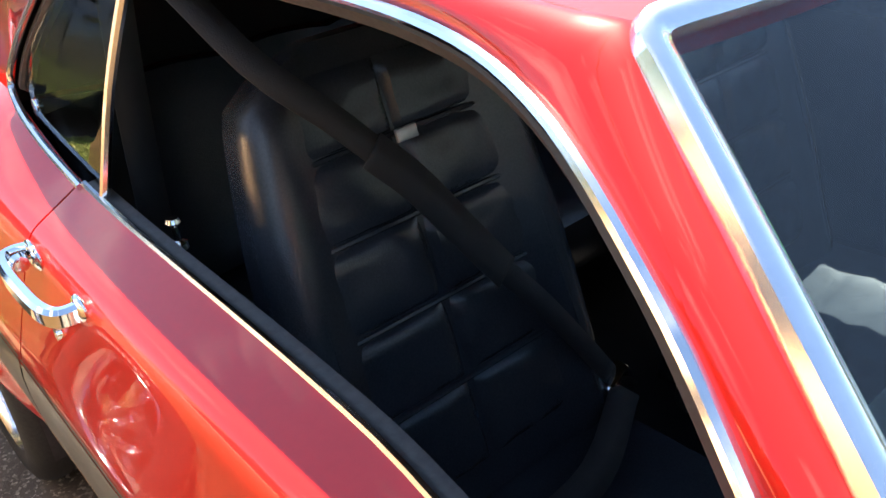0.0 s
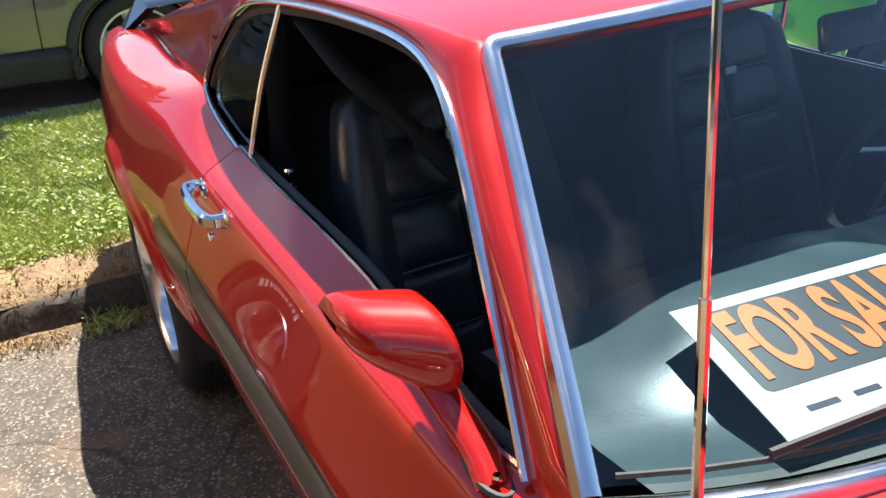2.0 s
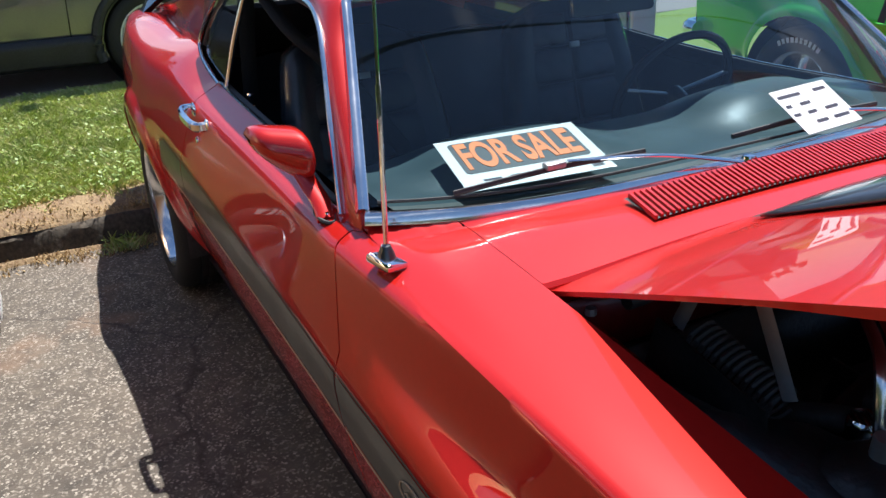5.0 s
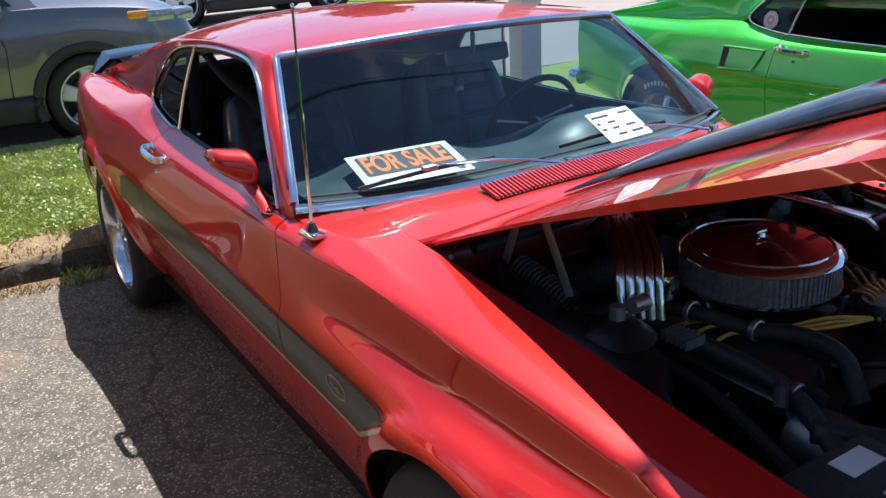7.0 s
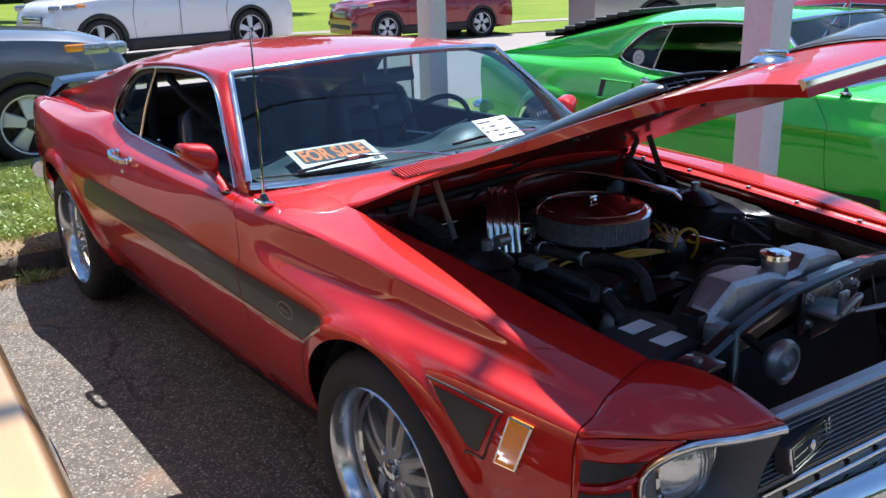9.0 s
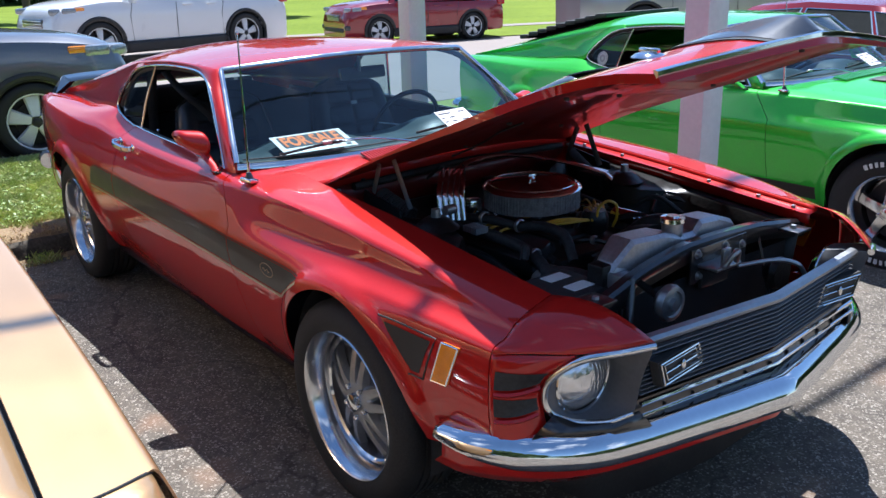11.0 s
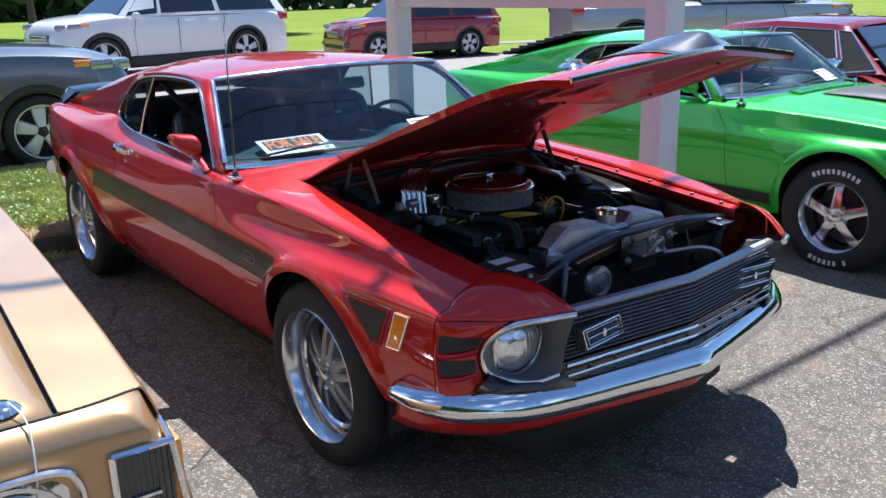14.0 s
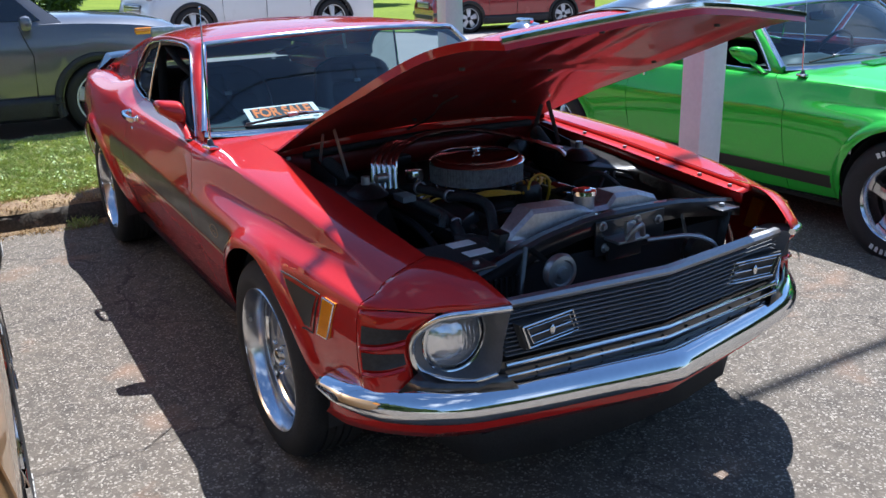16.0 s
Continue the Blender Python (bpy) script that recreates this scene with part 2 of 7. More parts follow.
def tube(pts, r, n=8, bm=None, flat=1.0, up=(0, 0, 1), taper=1.0, ends=True):
    """A round or flattened bar along points."""
    bm = bm or bmesh.new()
    P = [Vector(p) for p in pts]
    rows = []
    for i, p in enumerate(P):
        t = (P[min(i + 1, len(P) - 1)] - P[max(i - 1, 0)]).normalized()
        side = t.cross(Vector(up))
        side = side.normalized() if side.length > 1e-5 else Vector((1, 0, 0))
        nor = side.cross(t).normalized()
        rr = r * (1 + (taper - 1) * i / max(1, len(P) - 1))
        rows.append([p + side * rr * math.cos(2 * math.pi * k / n) + nor * rr * flat * math.sin(2 * math.pi * k / n) for k in range(n)])
    grid(rows, True, bm)
    if ends:
        cap(bm, rows[0]), cap(bm, rows[-1])
    return bm


def sweep(pts, outline, bm=None, up=(0, 0, 1), ends=True):
    """A bar of any closed outline of (side, up) pairs along points."""
    bm = bm or bmesh.new()
    P = [Vector(p) for p in pts]
    rows = []
    for i, p in enumerate(P):
        t = (P[min(i + 1, len(P) - 1)] - P[max(i - 1, 0)]).normalized()
        side = t.cross(Vector(up)).normalized()
        nor = side.cross(t).normalized()
        rows.append([p + side * a + nor * b for a, b in outline])
    grid(rows, True, bm)
    if ends:
        cap(bm, rows[0]), cap(bm, rows[-1])
    return bm


def ball(c, s, bm=None, u=16, v=10):
    bm = bm or bmesh.new()
    bmesh.ops.create_uvsphere(bm, u_segments=u, v_segments=v, radius=1.0, matrix=Matrix.Translation(c) @ Matrix.Diagonal((*s, 1)))
    return bm


def plate(pts, depth, bm=None):
    """A flat plate with an outline of 3D points, thick along depth (a vector)."""
    bm = bm or bmesh.new()
    d = Vector(depth)
    a = [bm.verts.new(Vector(p)) for p in pts]
    b = [bm.verts.new(Vector(p) + d) for p in pts]
    bm.faces.new(a), bm.faces.new(b[::-1])
    for i in range(len(a)):
        j = (i + 1) % len(a)
        bm.faces.new((a[j], a[i], b[i], b[j]))
    bmesh.ops.recalc_face_normals(bm, faces=bm.faces)
    return bm


def hermite(keys, x):
    """Smooth interpolation of rows (key, value...) at x."""
    n = len(keys)
    x = min(max(x, keys[0][0]), keys[-1][0])
    i = max(k for k in range(n - 1) if keys[k][0] <= x)
    x0, x1 = keys[i][0], keys[i + 1][0]
    u = (x - x0) / (x1 - x0)
    out = []
    for c in range(1, len(keys[0])):
        def slope(k):
            if k == 0 or k == n - 1:
                a, b = (0, 1) if k == 0 else (n - 2, n - 1)
                return (keys[b][c] - keys[a][c]) / (keys[b][0] - keys[a][0])
            return (keys[k + 1][c] - keys[k - 1][c]) / (keys[k + 1][0] - keys[k - 1][0])
        m0, m1, h = slope(i), slope(i + 1), x1 - x0
        out.append((2 * u**3 - 3 * u**2 + 1) * keys[i][c] + (u**3 - 2 * u**2 + u) * h * m0 + (3 * u**2 - 2 * u**3) * keys[i + 1][c] + (u**3 - u**2) * h * m1)
    return out


# ---- ground ----
def ground_mat(name, dark, light, stone, scale):
    """Worn asphalt: fine aggregate, pale chips, stains and cracks."""
    m = mat(name, dark, rough=0.85, vary=0.25, scale=1.2, fine=14, bump=0.5, bump_scale=230, second=light)
    nt = m.node_tree
    b = nt.nodes["Principled BSDF"]
    old = b.inputs["Base Color"].links[0].from_socket
    co = nt.nodes.new("ShaderNodeTexCoord")
    vor = nt.nodes.new("ShaderNodeTexVoronoi")
    vor.inputs["Scale"].default_value = scale
    nt.links.new(co.outputs["Object"], vor.inputs["Vector"])
    rgb = nt.nodes.new("ShaderNodeSeparateColor")
    nt.links.new(vor.outputs["Color"], rgb.inputs[0])
    chip = nt.nodes.new("ShaderNodeMapRange")
    chip.inputs["From Min"].default_value, chip.inputs["From Max"].default_value = 0.55, 1.0
    nt.links.new(rgb.outputs[0], chip.inputs["Value"])
    pw = nt.nodes.new("ShaderNodeMath")
    pw.operation, pw.inputs[1].default_value = "POWER", 2.6
    nt.links.new(chip.outputs[0], pw.inputs[0])
    mix = nt.nodes.new("ShaderNodeMix")
    mix.data_type = "RGBA"
    mix.inputs["B"].default_value = (*stone, 1)
    nt.links.new(pw.outputs[0], mix.inputs["Factor"]), nt.links.new(old, mix.inputs["A"])
    warm = nt.nodes.new("ShaderNodeTexNoise")
    warm.inputs["Scale"].default_value, warm.inputs["Detail"].default_value = 2.3, 6
    nt.links.new(co.outputs["Object"], warm.inputs["Vector"])
    wr = nt.nodes.new("ShaderNodeMapRange")
    wr.inputs["From Min"].default_value, wr.inputs["From Max"].default_value = 0.60, 0.78
    wr.inputs["To Max"].default_value = 0.6
    nt.links.new(warm.outputs["Fac"], wr.inputs["Value"])
    mix2 = nt.nodes.new("ShaderNodeMix")
    mix2.data_type = "RGBA"
    mix2.inputs["B"].default_value = (0.38, 0.20, 0.11, 1)
    nt.links.new(wr.outputs[0], mix2.inputs["Factor"]), nt.links.new(mix.outputs["Result"], mix2.inputs["A"])
    # long wandering cracks
    bend = nt.nodes.new("ShaderNodeTexNoise")
    bend.inputs["Scale"].default_value, bend.inputs["Detail"].default_value = 1.6, 6
    nt.links.new(co.outputs["Object"], bend.inputs["Vector"])
    add = nt.nodes.new("ShaderNodeMix")
    add.data_type = "RGBA"
    add.blend_type = "LINEAR_LIGHT"
    add.inputs["Factor"].default_value = 0.35
    nt.links.new(co.outputs["Object"], add.inputs["A"]), nt.links.new(bend.outputs["Color"], add.inputs["B"])
    edge = nt.nodes.new("ShaderNodeTexVoronoi")
    edge.feature = "DISTANCE_TO_EDGE"
    edge.inputs["Scale"].default_value = 0.55
    nt.links.new(add.outputs["Result"], edge.inputs["Vector"])
    thin = nt.nodes.new("ShaderNodeMapRange")
    thin.inputs["From Min"].default_value, thin.inputs["From Max"].default_value = 0.0, 0.006
    thin.inputs["To Min"].default_value, thin.inputs["To Max"].default_value = 0.75, 0.0
    nt.links.new(edge.outputs["Distance"], thin.inputs["Value"])
    mix3 = nt.nodes.new("ShaderNodeMix")
    mix3.data_type = "RGBA"
    mix3.inputs["B"].default_value = (0.045, 0.036, 0.028, 1)
    nt.links.new(thin.outputs[0], mix3.inputs["Factor"]), nt.links.new(mix2.outputs["Result"], mix3.inputs["A"])
    nt.links.new(mix3.outputs["Result"], b.inputs["Base Color"])
    return m


ASPHALT = ground_mat("asphalt", (0.088, 0.072, 0.056), (0.175, 0.142, 0.107), (0.42, 0.37, 0.305), 150)
DRIVE = mat("pale_pavement", (0.27, 0.225, 0.195), rough=0.9, vary=0.15, scale=0.6, fine=30, bump=0.2, second=(0.33, 0.28, 0.25))
SOIL = mat("kerb_soil", (0.26, 0.150, 0.078), rough=0.95, vary=0.4, scale=9, fine=70, bump=0.9, bump_scale=60, second=(0.36, 0.26, 0.14))
TURF = mat("turf", (0.24, 0.33, 0.055), rough=0.9, vary=0.3, scale=2.2, fine=60, bump=0.8, bump_scale=120, second=(0.26, 0.34, 0.08))
FARTURF = mat("far_turf", (0.15, 0.215, 0.026), rough=0.95, vary=0.2, scale=0.25, fine=5, bump=0.4, bump_scale=20, second=(0.22, 0.28, 0.045), spec=0.05)
KERB = mat("asphalt_kerb", (0.050, 0.042, 0.034), rough=0.95, vary=0.45, scale=5, fine=60, bump=0.5, bump_scale=34, second=(0.14, 0.115, 0.085))
HEDGE = mat("far_leaves", (0.035, 0.075, 0.018), rough=0.8, vary=0.5, scale=3, fine=20, second=(0.08, 0.14, 0.03))
BARK = mat("bark", (0.11, 0.08, 0.06), rough=0.9, vary=0.3, scale=20, bump=0.6, bump_scale=40)


def blade_mat():
    m = mat("grass_blades", (0.27, 0.42, 0.055), rough=0.6, vary=0.35, scale=3.0, fine=40, second=(0.56, 0.62, 0.17))
    nt = m.node_tree
    b = nt.nodes["Principled BSDF"]
    old = b.inputs["Base Color"].links[0].from_socket
    geo = nt.nodes.new("ShaderNodeNewGeometry")
    ramp = nt.nodes.new("ShaderNodeMapRange")
    ramp.inputs["From Min"].default_value, ramp.inputs["From Max"].default_value = 0.55, 1.0
    nt.links.new(geo.outputs["Random Per Island"], ramp.inputs["Value"])
    mix = nt.nodes.new("ShaderNodeMix")
    mix.data_type = "RGBA"
    mix.inputs["B"].default_value = (0.74, 0.68, 0.36, 1)
    nt.links.new(ramp.outputs[0], mix.inputs["Factor"]), nt.links.new(old, mix.inputs["A"])
    nt.links.new(mix.outputs["Result"], b.inputs["Base Color"])
    b.inputs["Subsurface Weight"].default_value = 0.0
    return m


BLADE = blade_mat()
rnd = random.Random(4)


def sheet(x0, x1, y0, y1, z, nx, ny, rough=0.0):
    rows = []
    for i in range(nx + 1):
        rows.append([(x0 + (x1 - x0) * i / nx, y0 + (y1 - y0) * j / ny, z + (rnd.uniform(-rough, rough) if rough else 0)) for j in range(ny + 1)])
    return grid(rows)


def fall(x, y):
    """The far lot lies a little lower."""
    return -0.31 * min(1.0, max(0.0, (-x - 7) / 4)) * min(1.0, max(0.0, (y - 5) / 4.5))


def land(xs, ys, z):
    return grid([[(x, y, z + fall(x, y)) for y in ys] for x in xs])


NEAR_X, NEAR_Y = [-19 + 1.0 * k for k in range(16)], [4 + 0.75 * k for k in range(10)]
alone("ground", land([-400, -60] + NEAR_X + [-2.0, 60, 400], [-400, -60, -10] + NEAR_Y + [30, 80, 400], 0.0), ASPHALT, "worn grey asphalt car park with pale aggregate and reddish stains", "ground", kind="structure")
KERB_X = -1.99
LAWN_Z = 0.12
# lawn strip behind the parked cars, with its low broken kerb
bm = sheet(-4.55, KERB_X - 0.06, -30, 30, LAWN_Z, 26, 160, 0.012)
alone("lawn", bm, TURF, "mown green lawn strip beside the car park", "lawn", kind="structure")
ALONG = [-30 + 0.5 * k for k in range(48)] + [-6 + 0.018 * k for k in range(478)] + [2.6 + 0.5 * k for k in range(56)]


def wander(y, a, b, seed):
    return a * noise.noise((y * 1.7, seed, 0)) + b * noise.noise((y * 9, seed + 2, 0)) + 0.4 * b * noise.noise((y * 31, seed + 5, 0))


rows = []
for y in ALONG:
    k, q = wander(y, 0.022, 0.010, 3.1), wander(y, 0.008, 0.007, 8.4)
    rows.append([(KERB_X + 0.078 + k, y, -0.01), (KERB_X + 0.066 + k, y, 0.022 + q), (KERB_X + 0.050 + k + q, y, 0.060), (KERB_X + 0.040 + k - q, y, 0.092 + q), (KERB_X + 0.018 + k, y, 0.110 + 0.6 * q), (KERB_X - 0.05, y, 0.118)])
alone("kerb", grid(rows), KERB, "low crumbling dark asphalt kerb along the lawn", "kerb", kind="structure")
rows = []
for y in ALONG:
    k = wander(y, 0.04, 0.022, 9.1)
    z = [0.012 * noise.noise((y * 14, 2.0 + j, j * 1.7)) for j in range(6)]
    rows.append([(KERB_X + 0.022 + 0.4 * k, y, 0.108), (KERB_X + 0.004 + 0.6 * k, y, 0.126 + z[0] * 0.6), (KERB_X - 0.06 + k, y, 0.138 + z[1]), (KERB_X - 0.13 + k, y, 0.140 + z[2]), (KERB_X - 0.20 + k, y, 0.140 + z[3]), (KERB_X - 0.28 + 1.5 * k, y, 0.134 + z[4]), (KERB_X - 0.36 + 2.2 * k, y, 0.112)])
alone("kerb_soil", grid(rows), SOIL, "dry orange-brown soil and thatch edging the lawn", "soil", kind="stuff")
rows = []
for y in ALONG:
    k = max(-0.04, 0.06 * noise.noise((y * 2.1, 5.5, 0)) + 0.03 * noise.noise((y * 8.0, 7.5, 0)))
    rows.append([(KERB_X + 0.05, y, 0.012), (KERB_X + 0.085, y, 0.014 + 0.004 * noise.noise((y * 20, 1, 0))), (KERB_X + 0.115 + 0.5 * k, y, 0.006), (KERB_X + 0.15 + k, y, -0.003)])
alone("foot_soil", grid(rows), SOIL, "sandy soil washed against the foot of the kerb", "soil", kind="stuff")


def grass(x0, x1, y0, y1, n, z, h, seed, dens=None, w=(0.0022, 0.0048), material=None, label="short mown grass blades with dry tips"):
    """Leaning blades, taller and denser in tufts."""
    r = random.Random(seed)
    verts, faces = [], []
    for _ in range(n):
        x, y = r.uniform(x0, x1), r.uniform(y0, y1)
        tuft = 0.5 + 0.5 * noise.noise((x * 7.0, y * 7.0, seed)) + 0.35 * noise.noise((x * 23, y * 23, seed))
        if r.random() > (dens(x, y) if dens else 0.55 + 0.6 * tuft):
            continue
        a, hh, ww = r.uniform(0, 6.283), h * r.uniform(0.4, 1.1) * (0.55 + 0.9 * tuft), r.uniform(*w)
        lean = r.uniform(0.2, 1.2) * hh
        dx, dy = math.cos(a), math.sin(a)
        k = len(verts)
        verts += [(x - dy * ww, y + dx * ww, z), (x + dy * ww, y - dx * ww, z), (x + dx * lean * 0.4 + dy * ww * 0.7, y + dy * lean * 0.4 - dx * ww * 0.7, z + hh * 0.65),
                  (x + dx * lean, y + dy * lean, z + hh)]
        faces += [(k, k + 1, k + 2), (k, k + 2, k + 3)]
    me = bpy.data.meshes.new("grass")
    me.from_pydata(verts, [], faces)
    me.materials.append(material or BLADE)
    ob = new("grass", me)
    return tagged(ob, label, "grass", kind="stuff")


def leaf_scatter(x0, x1, y0, y1, n, z, size, seed, dens, label):
    """Low broad leaves lying at all slants."""
    r = random.Random(seed)
    verts, faces = [], []
    for _ in range(n):
        x, y = r.uniform(x0, x1), r.uniform(y0, y1)
        if r.random() > dens(x, y):
            continue
        a, s, t, zz = r.uniform(0, 6.283), size * r.uniform(0.5, 1.3), r.uniform(-0.2, 0.7), z + r.uniform(0.0, 0.03)
        dx, dy = math.cos(a), math.sin(a)
        k = len(verts)
        verts += [(x, y, zz), (x + dx * s * 0.5 - dy * s * 0.35, y + dy * s * 0.5 + dx * s * 0.35, zz + t * s * 0.5), (x + dx * s, y + dy * s, zz + t * s * 0.8), (x + dx * s * 0.5 + dy * s * 0.35, y + dy * s * 0.5 - dx * s * 0.35, zz + t * s * 0.5)]
        faces.append((k, k + 1, k + 2, k + 3))
    me = bpy.data.meshes.new("weeds")
    me.from_pydata(verts, [], faces)
    me.materials.append(LEAF)
    return tagged(new("weeds", me), label, "weeds", kind="stuff")


LEAF = mat("weed_leaves", (0.16, 0.30, 0.05), rough=0.5, vary=0.4, scale=9, fine=60, second=(0.40, 0.50, 0.14))
STRAW = mat("dry_thatch", (0.42, 0.27, 0.12), rough=0.8, vary=0.35, scale=12, fine=80, second=(0.66, 0.48, 0.24))
grass(-4.55, KERB_X - 0.27, -2.8, 0.2, 250000, LAWN_Z - 0.005, 0.046, 11)
grass(-4.55, KERB_X - 0.27, -5.4, -2.8, 60000, LAWN_Z - 0.005, 0.046, 12)
grass(KERB_X - 0.40, KERB_X - 0.10, -2.8, 0.2, 9000, LAWN_Z + 0.005, 0.04, 13, lambda x, y: max(0.0, 0.25 + 0.8 * noise.noise((x * 6, y * 6, 0)) - 2.2 * (x - KERB_X + 0.28)))
grass(KERB_X - 0.36, KERB_X + 0.03, -2.8, 0.2, 16000, LAWN_Z + 0.008, 0.022, 15, lambda x, y: 0.35 + 0.6 * noise.noise((x * 9, y * 9, 4)), material=STRAW, label="dry straw-coloured thatch on the soil edge")
grass(KERB_X + 0.07, KERB_X + 0.20, -2.4, -0.8, 2600, -0.004, 0.06, 14, lambda x, y: max(0, noise.noise((x * 2, y * 4.0, 2.0))) * 1.6)
grass(KERB_X + 0.06, KERB_X + 0.22, -2.6, -0.8, 5000, 0.002, 0.02, 16, lambda x, y: max(0, 0.2 + noise.noise((x * 5, y * 5.0, 9.0))), material=STRAW, label="dry stalks at the foot of the kerb")
leaf_scatter(-4.5, KERB_X - 0.22, -2.8, 0.2, 22000, LAWN_Z + 0.012, 0.022, 17, lambda x, y: max(0.0, 0.25 + 1.3 * noise.noise((x * 3.1, y * 3.1, 5))), "low clover and plantain leaves in the lawn")
leaf_scatter(KERB_X + 0.06, KERB_X + 0.20, -2.5, -0.8, 1500, 0.004, 0.030, 18, lambda x, y: max(0.0, 1.6 * noise.noise((x * 2, y * 4.0, 2.0))), "small green weeds growing at the foot of the kerb")

# pavement of the next car park, far field, road
alone("far_pavement", land([-60, -30] + NEAR_X[:-2] + [-4.62], [-40, -10] + NEAR_Y + [20, 60], 0.105), DRIVE, "pale pinkish concrete pavement of the next car park", "pavement", kind="structure")


def verge(y):
    return min(-8.0, -14.88 + 0.354 * (y - 12.68))


FAR_Y = [-60, -30, -10, 0] + NEAR_Y + [14, 18, 24, 32, 50, 80]
alone("far_lawn", grid([[(x, y, 0.13 + fall(x, y)) for x in [verge(y) - k for k in (0.0, 0.4, 1.0, 2.0, 4.0, 8.0)] + [-40.0, -80.0]] for y in FAR_Y]), FARTURF, "wide sunlit mown field beyond the car parks", "lawn", kind="structure")
alone("footpath", grid([[(verge(y) - k, y, 0.145 + fall(verge(y) - k, y)) for k in (3.7, 4.7)] for y in FAR_Y if y > 6]), DRIVE, "pale concrete footpath crossing the far lawn", "footpath", kind="structure")


# ---- fastback coupe: shape of the body ----
# stations along x: nine (half width, height) pairs: top edge, crown, blade, cove, ledge, flank, waist, tuck, sill
STATIONS = [
    (-2.26, .60, .915, .655, .925, .695, .90, .712, .85, .716, .76, .714, .68, .700, .56, .680, .49, .64, .44),
    (-1.90, .60, .935, .690, .940, .755, .905, .784, .84, .797, .755, .800, .69, .788, .53, .755, .43, .68, .38),
    (-1.37, .645, .945, .715, .938, .785, .895, .820, .825, .843, .750, .851, .69, .846, .53, .82, .40, .75, .30),
    (-0.95, .672, .965, .715, .940, .775, .892, .806, .815, .832, .742, .843, .68, .824, .51, .780, .36, .72, .26),
    (-0.62, .692, .918, .720, .902, .774, .874, .806, .792, .826, .738, .843, .68, .820, .50, .776, .35, .72, .24),
    (0.00, .700, .897, .724, .889, .776, .869, .806, .790, .826, .737, .845, .685, .820, .49, .774, .34, .72, .23),
    (0.48, .737, .896, .752, .889, .788, .871, .815, .794, .833, .738, .850, .685, .821, .49, .774, .34, .72, .23),
    (0.66, .600, .903, .738, .892, .788, .872, .815, .794, .834, .738, .854, .685, .823, .49, .776, .34, .72, .24),
    (1.00, .597, .886, .702, .880, .768, .867, .793, .780, .828, .739, .856, .685, .832, .50, .79, .36, .74, .26),
    (1.37, .600, .860, .696, .862, .755, .848, .780, .766, .829, .737, .860, .685, .856, .52, .83, .40, .77, .30),
    (1.72, .602, .827, .690, .829, .738, .813, .759, .754, .815, .733, .842, .685, .836, .54, .822, .45, .785, .37),
    (2.00, .598, .802, .668, .784, .724, .756, .742, .734, .790, .717, .806, .68, .808, .54, .797, .46, .757, .38),
]
ARCH_F, ARCH_R = (1.385, 0.335, 0.365), (-1.372, 0.335, 0.375)
HUB_Z, TRACK = 0.325, 0.80


def spline(pts, n):
    """n + 1 points of a B-spline that begins and ends at the ends of its control line."""
    P = [2 * pts[0] - pts[1], *pts, 2 * pts[-1] - pts[-2]]
    k = len(P) - 3
    out = []
    for i in range(n + 1):
        s = min(i / n * k, k - 1e-6)
        j, u = int(s), s - int(s)
        a, b, c, d = P[j:j + 4]
        out.append((a * (1 - u) ** 3 + b * (3 * u ** 3 - 6 * u * u + 4) + c * (-3 * u ** 3 + 3 * u * u + 3 * u + 1) + d * u ** 3) / 6)
    return out


def outline(x, n=26):
    """The side's cross-section at x: n + 1 points (w, z), crisp at the blade and at the ledge."""
    k = hermite(STATIONS, x)
    if x > 0.652:
        k[0] = 0.598
    P = [Vector((k[2 * i], k[2 * i + 1], 0)) for i in range(9)]
    soft = min(1.0, max(0.0, (0.85 - x) / 0.4)) * (1 - 0.8 * min(1.0, max(0.0, (-1.0 - x) / 0.5)))
    pts = [P[0], P[1], P[2].lerp(P[1], 0.14 + 0.34 * soft), P[2], P[2].lerp(P[3], 0.07 + 0.38 * soft), P[3].lerp(P[2], 0.3), P[3].lerp(P[4], 0.15), P[4].lerp(P[3], 0.2), P[4], P[4].lerp(P[5], 0.25), *P[5:]]
    return [(p.x, p.y) for p in spline(pts, n)]


def width_at(x, z):
    """Half width of the side at x and height z, below the shoulder."""
    o = outline(x, 72)[18:]
    for (w0, z0), (w1, z1) in zip(o, o[1:]):
        if z0 >= z >= z1:
            return w0 + (w1 - w0) * (z0 - z) / max(1e-6, z0 - z1)
    return o[-1][0]


def gap_lean(w, z):
    """How far the front door gap leans back above the ledge, to meet the windscreen's corner."""
    return -0.135 * min(1.0, max(0.0, (z - 0.735) / 0.165)) * min(1.0, max(0.0, (w - 0.705) / 0.045))


def resample(pts, n):
    """n + 1 evenly spaced points along a line of pairs."""
    ds = [0]
    for p, q in zip(pts, pts[1:]):
        ds.append(ds[-1] + math.hypot(q[0] - p[0], q[1] - p[1]))
    out = []
    for i in range(n + 1):
        s = ds[-1] * i / n
        j = max(k for k in range(len(ds) - 1) if ds[k] <= s + 1e-9)
        u = min(1, (s - ds[j]) / max(1e-9, ds[j + 1] - ds[j]))
        out.append((pts[j][0] + (pts[j + 1][0] - pts[j][0]) * u, pts[j][1] + (pts[j + 1][1] - pts[j][1]) * u))
    return out


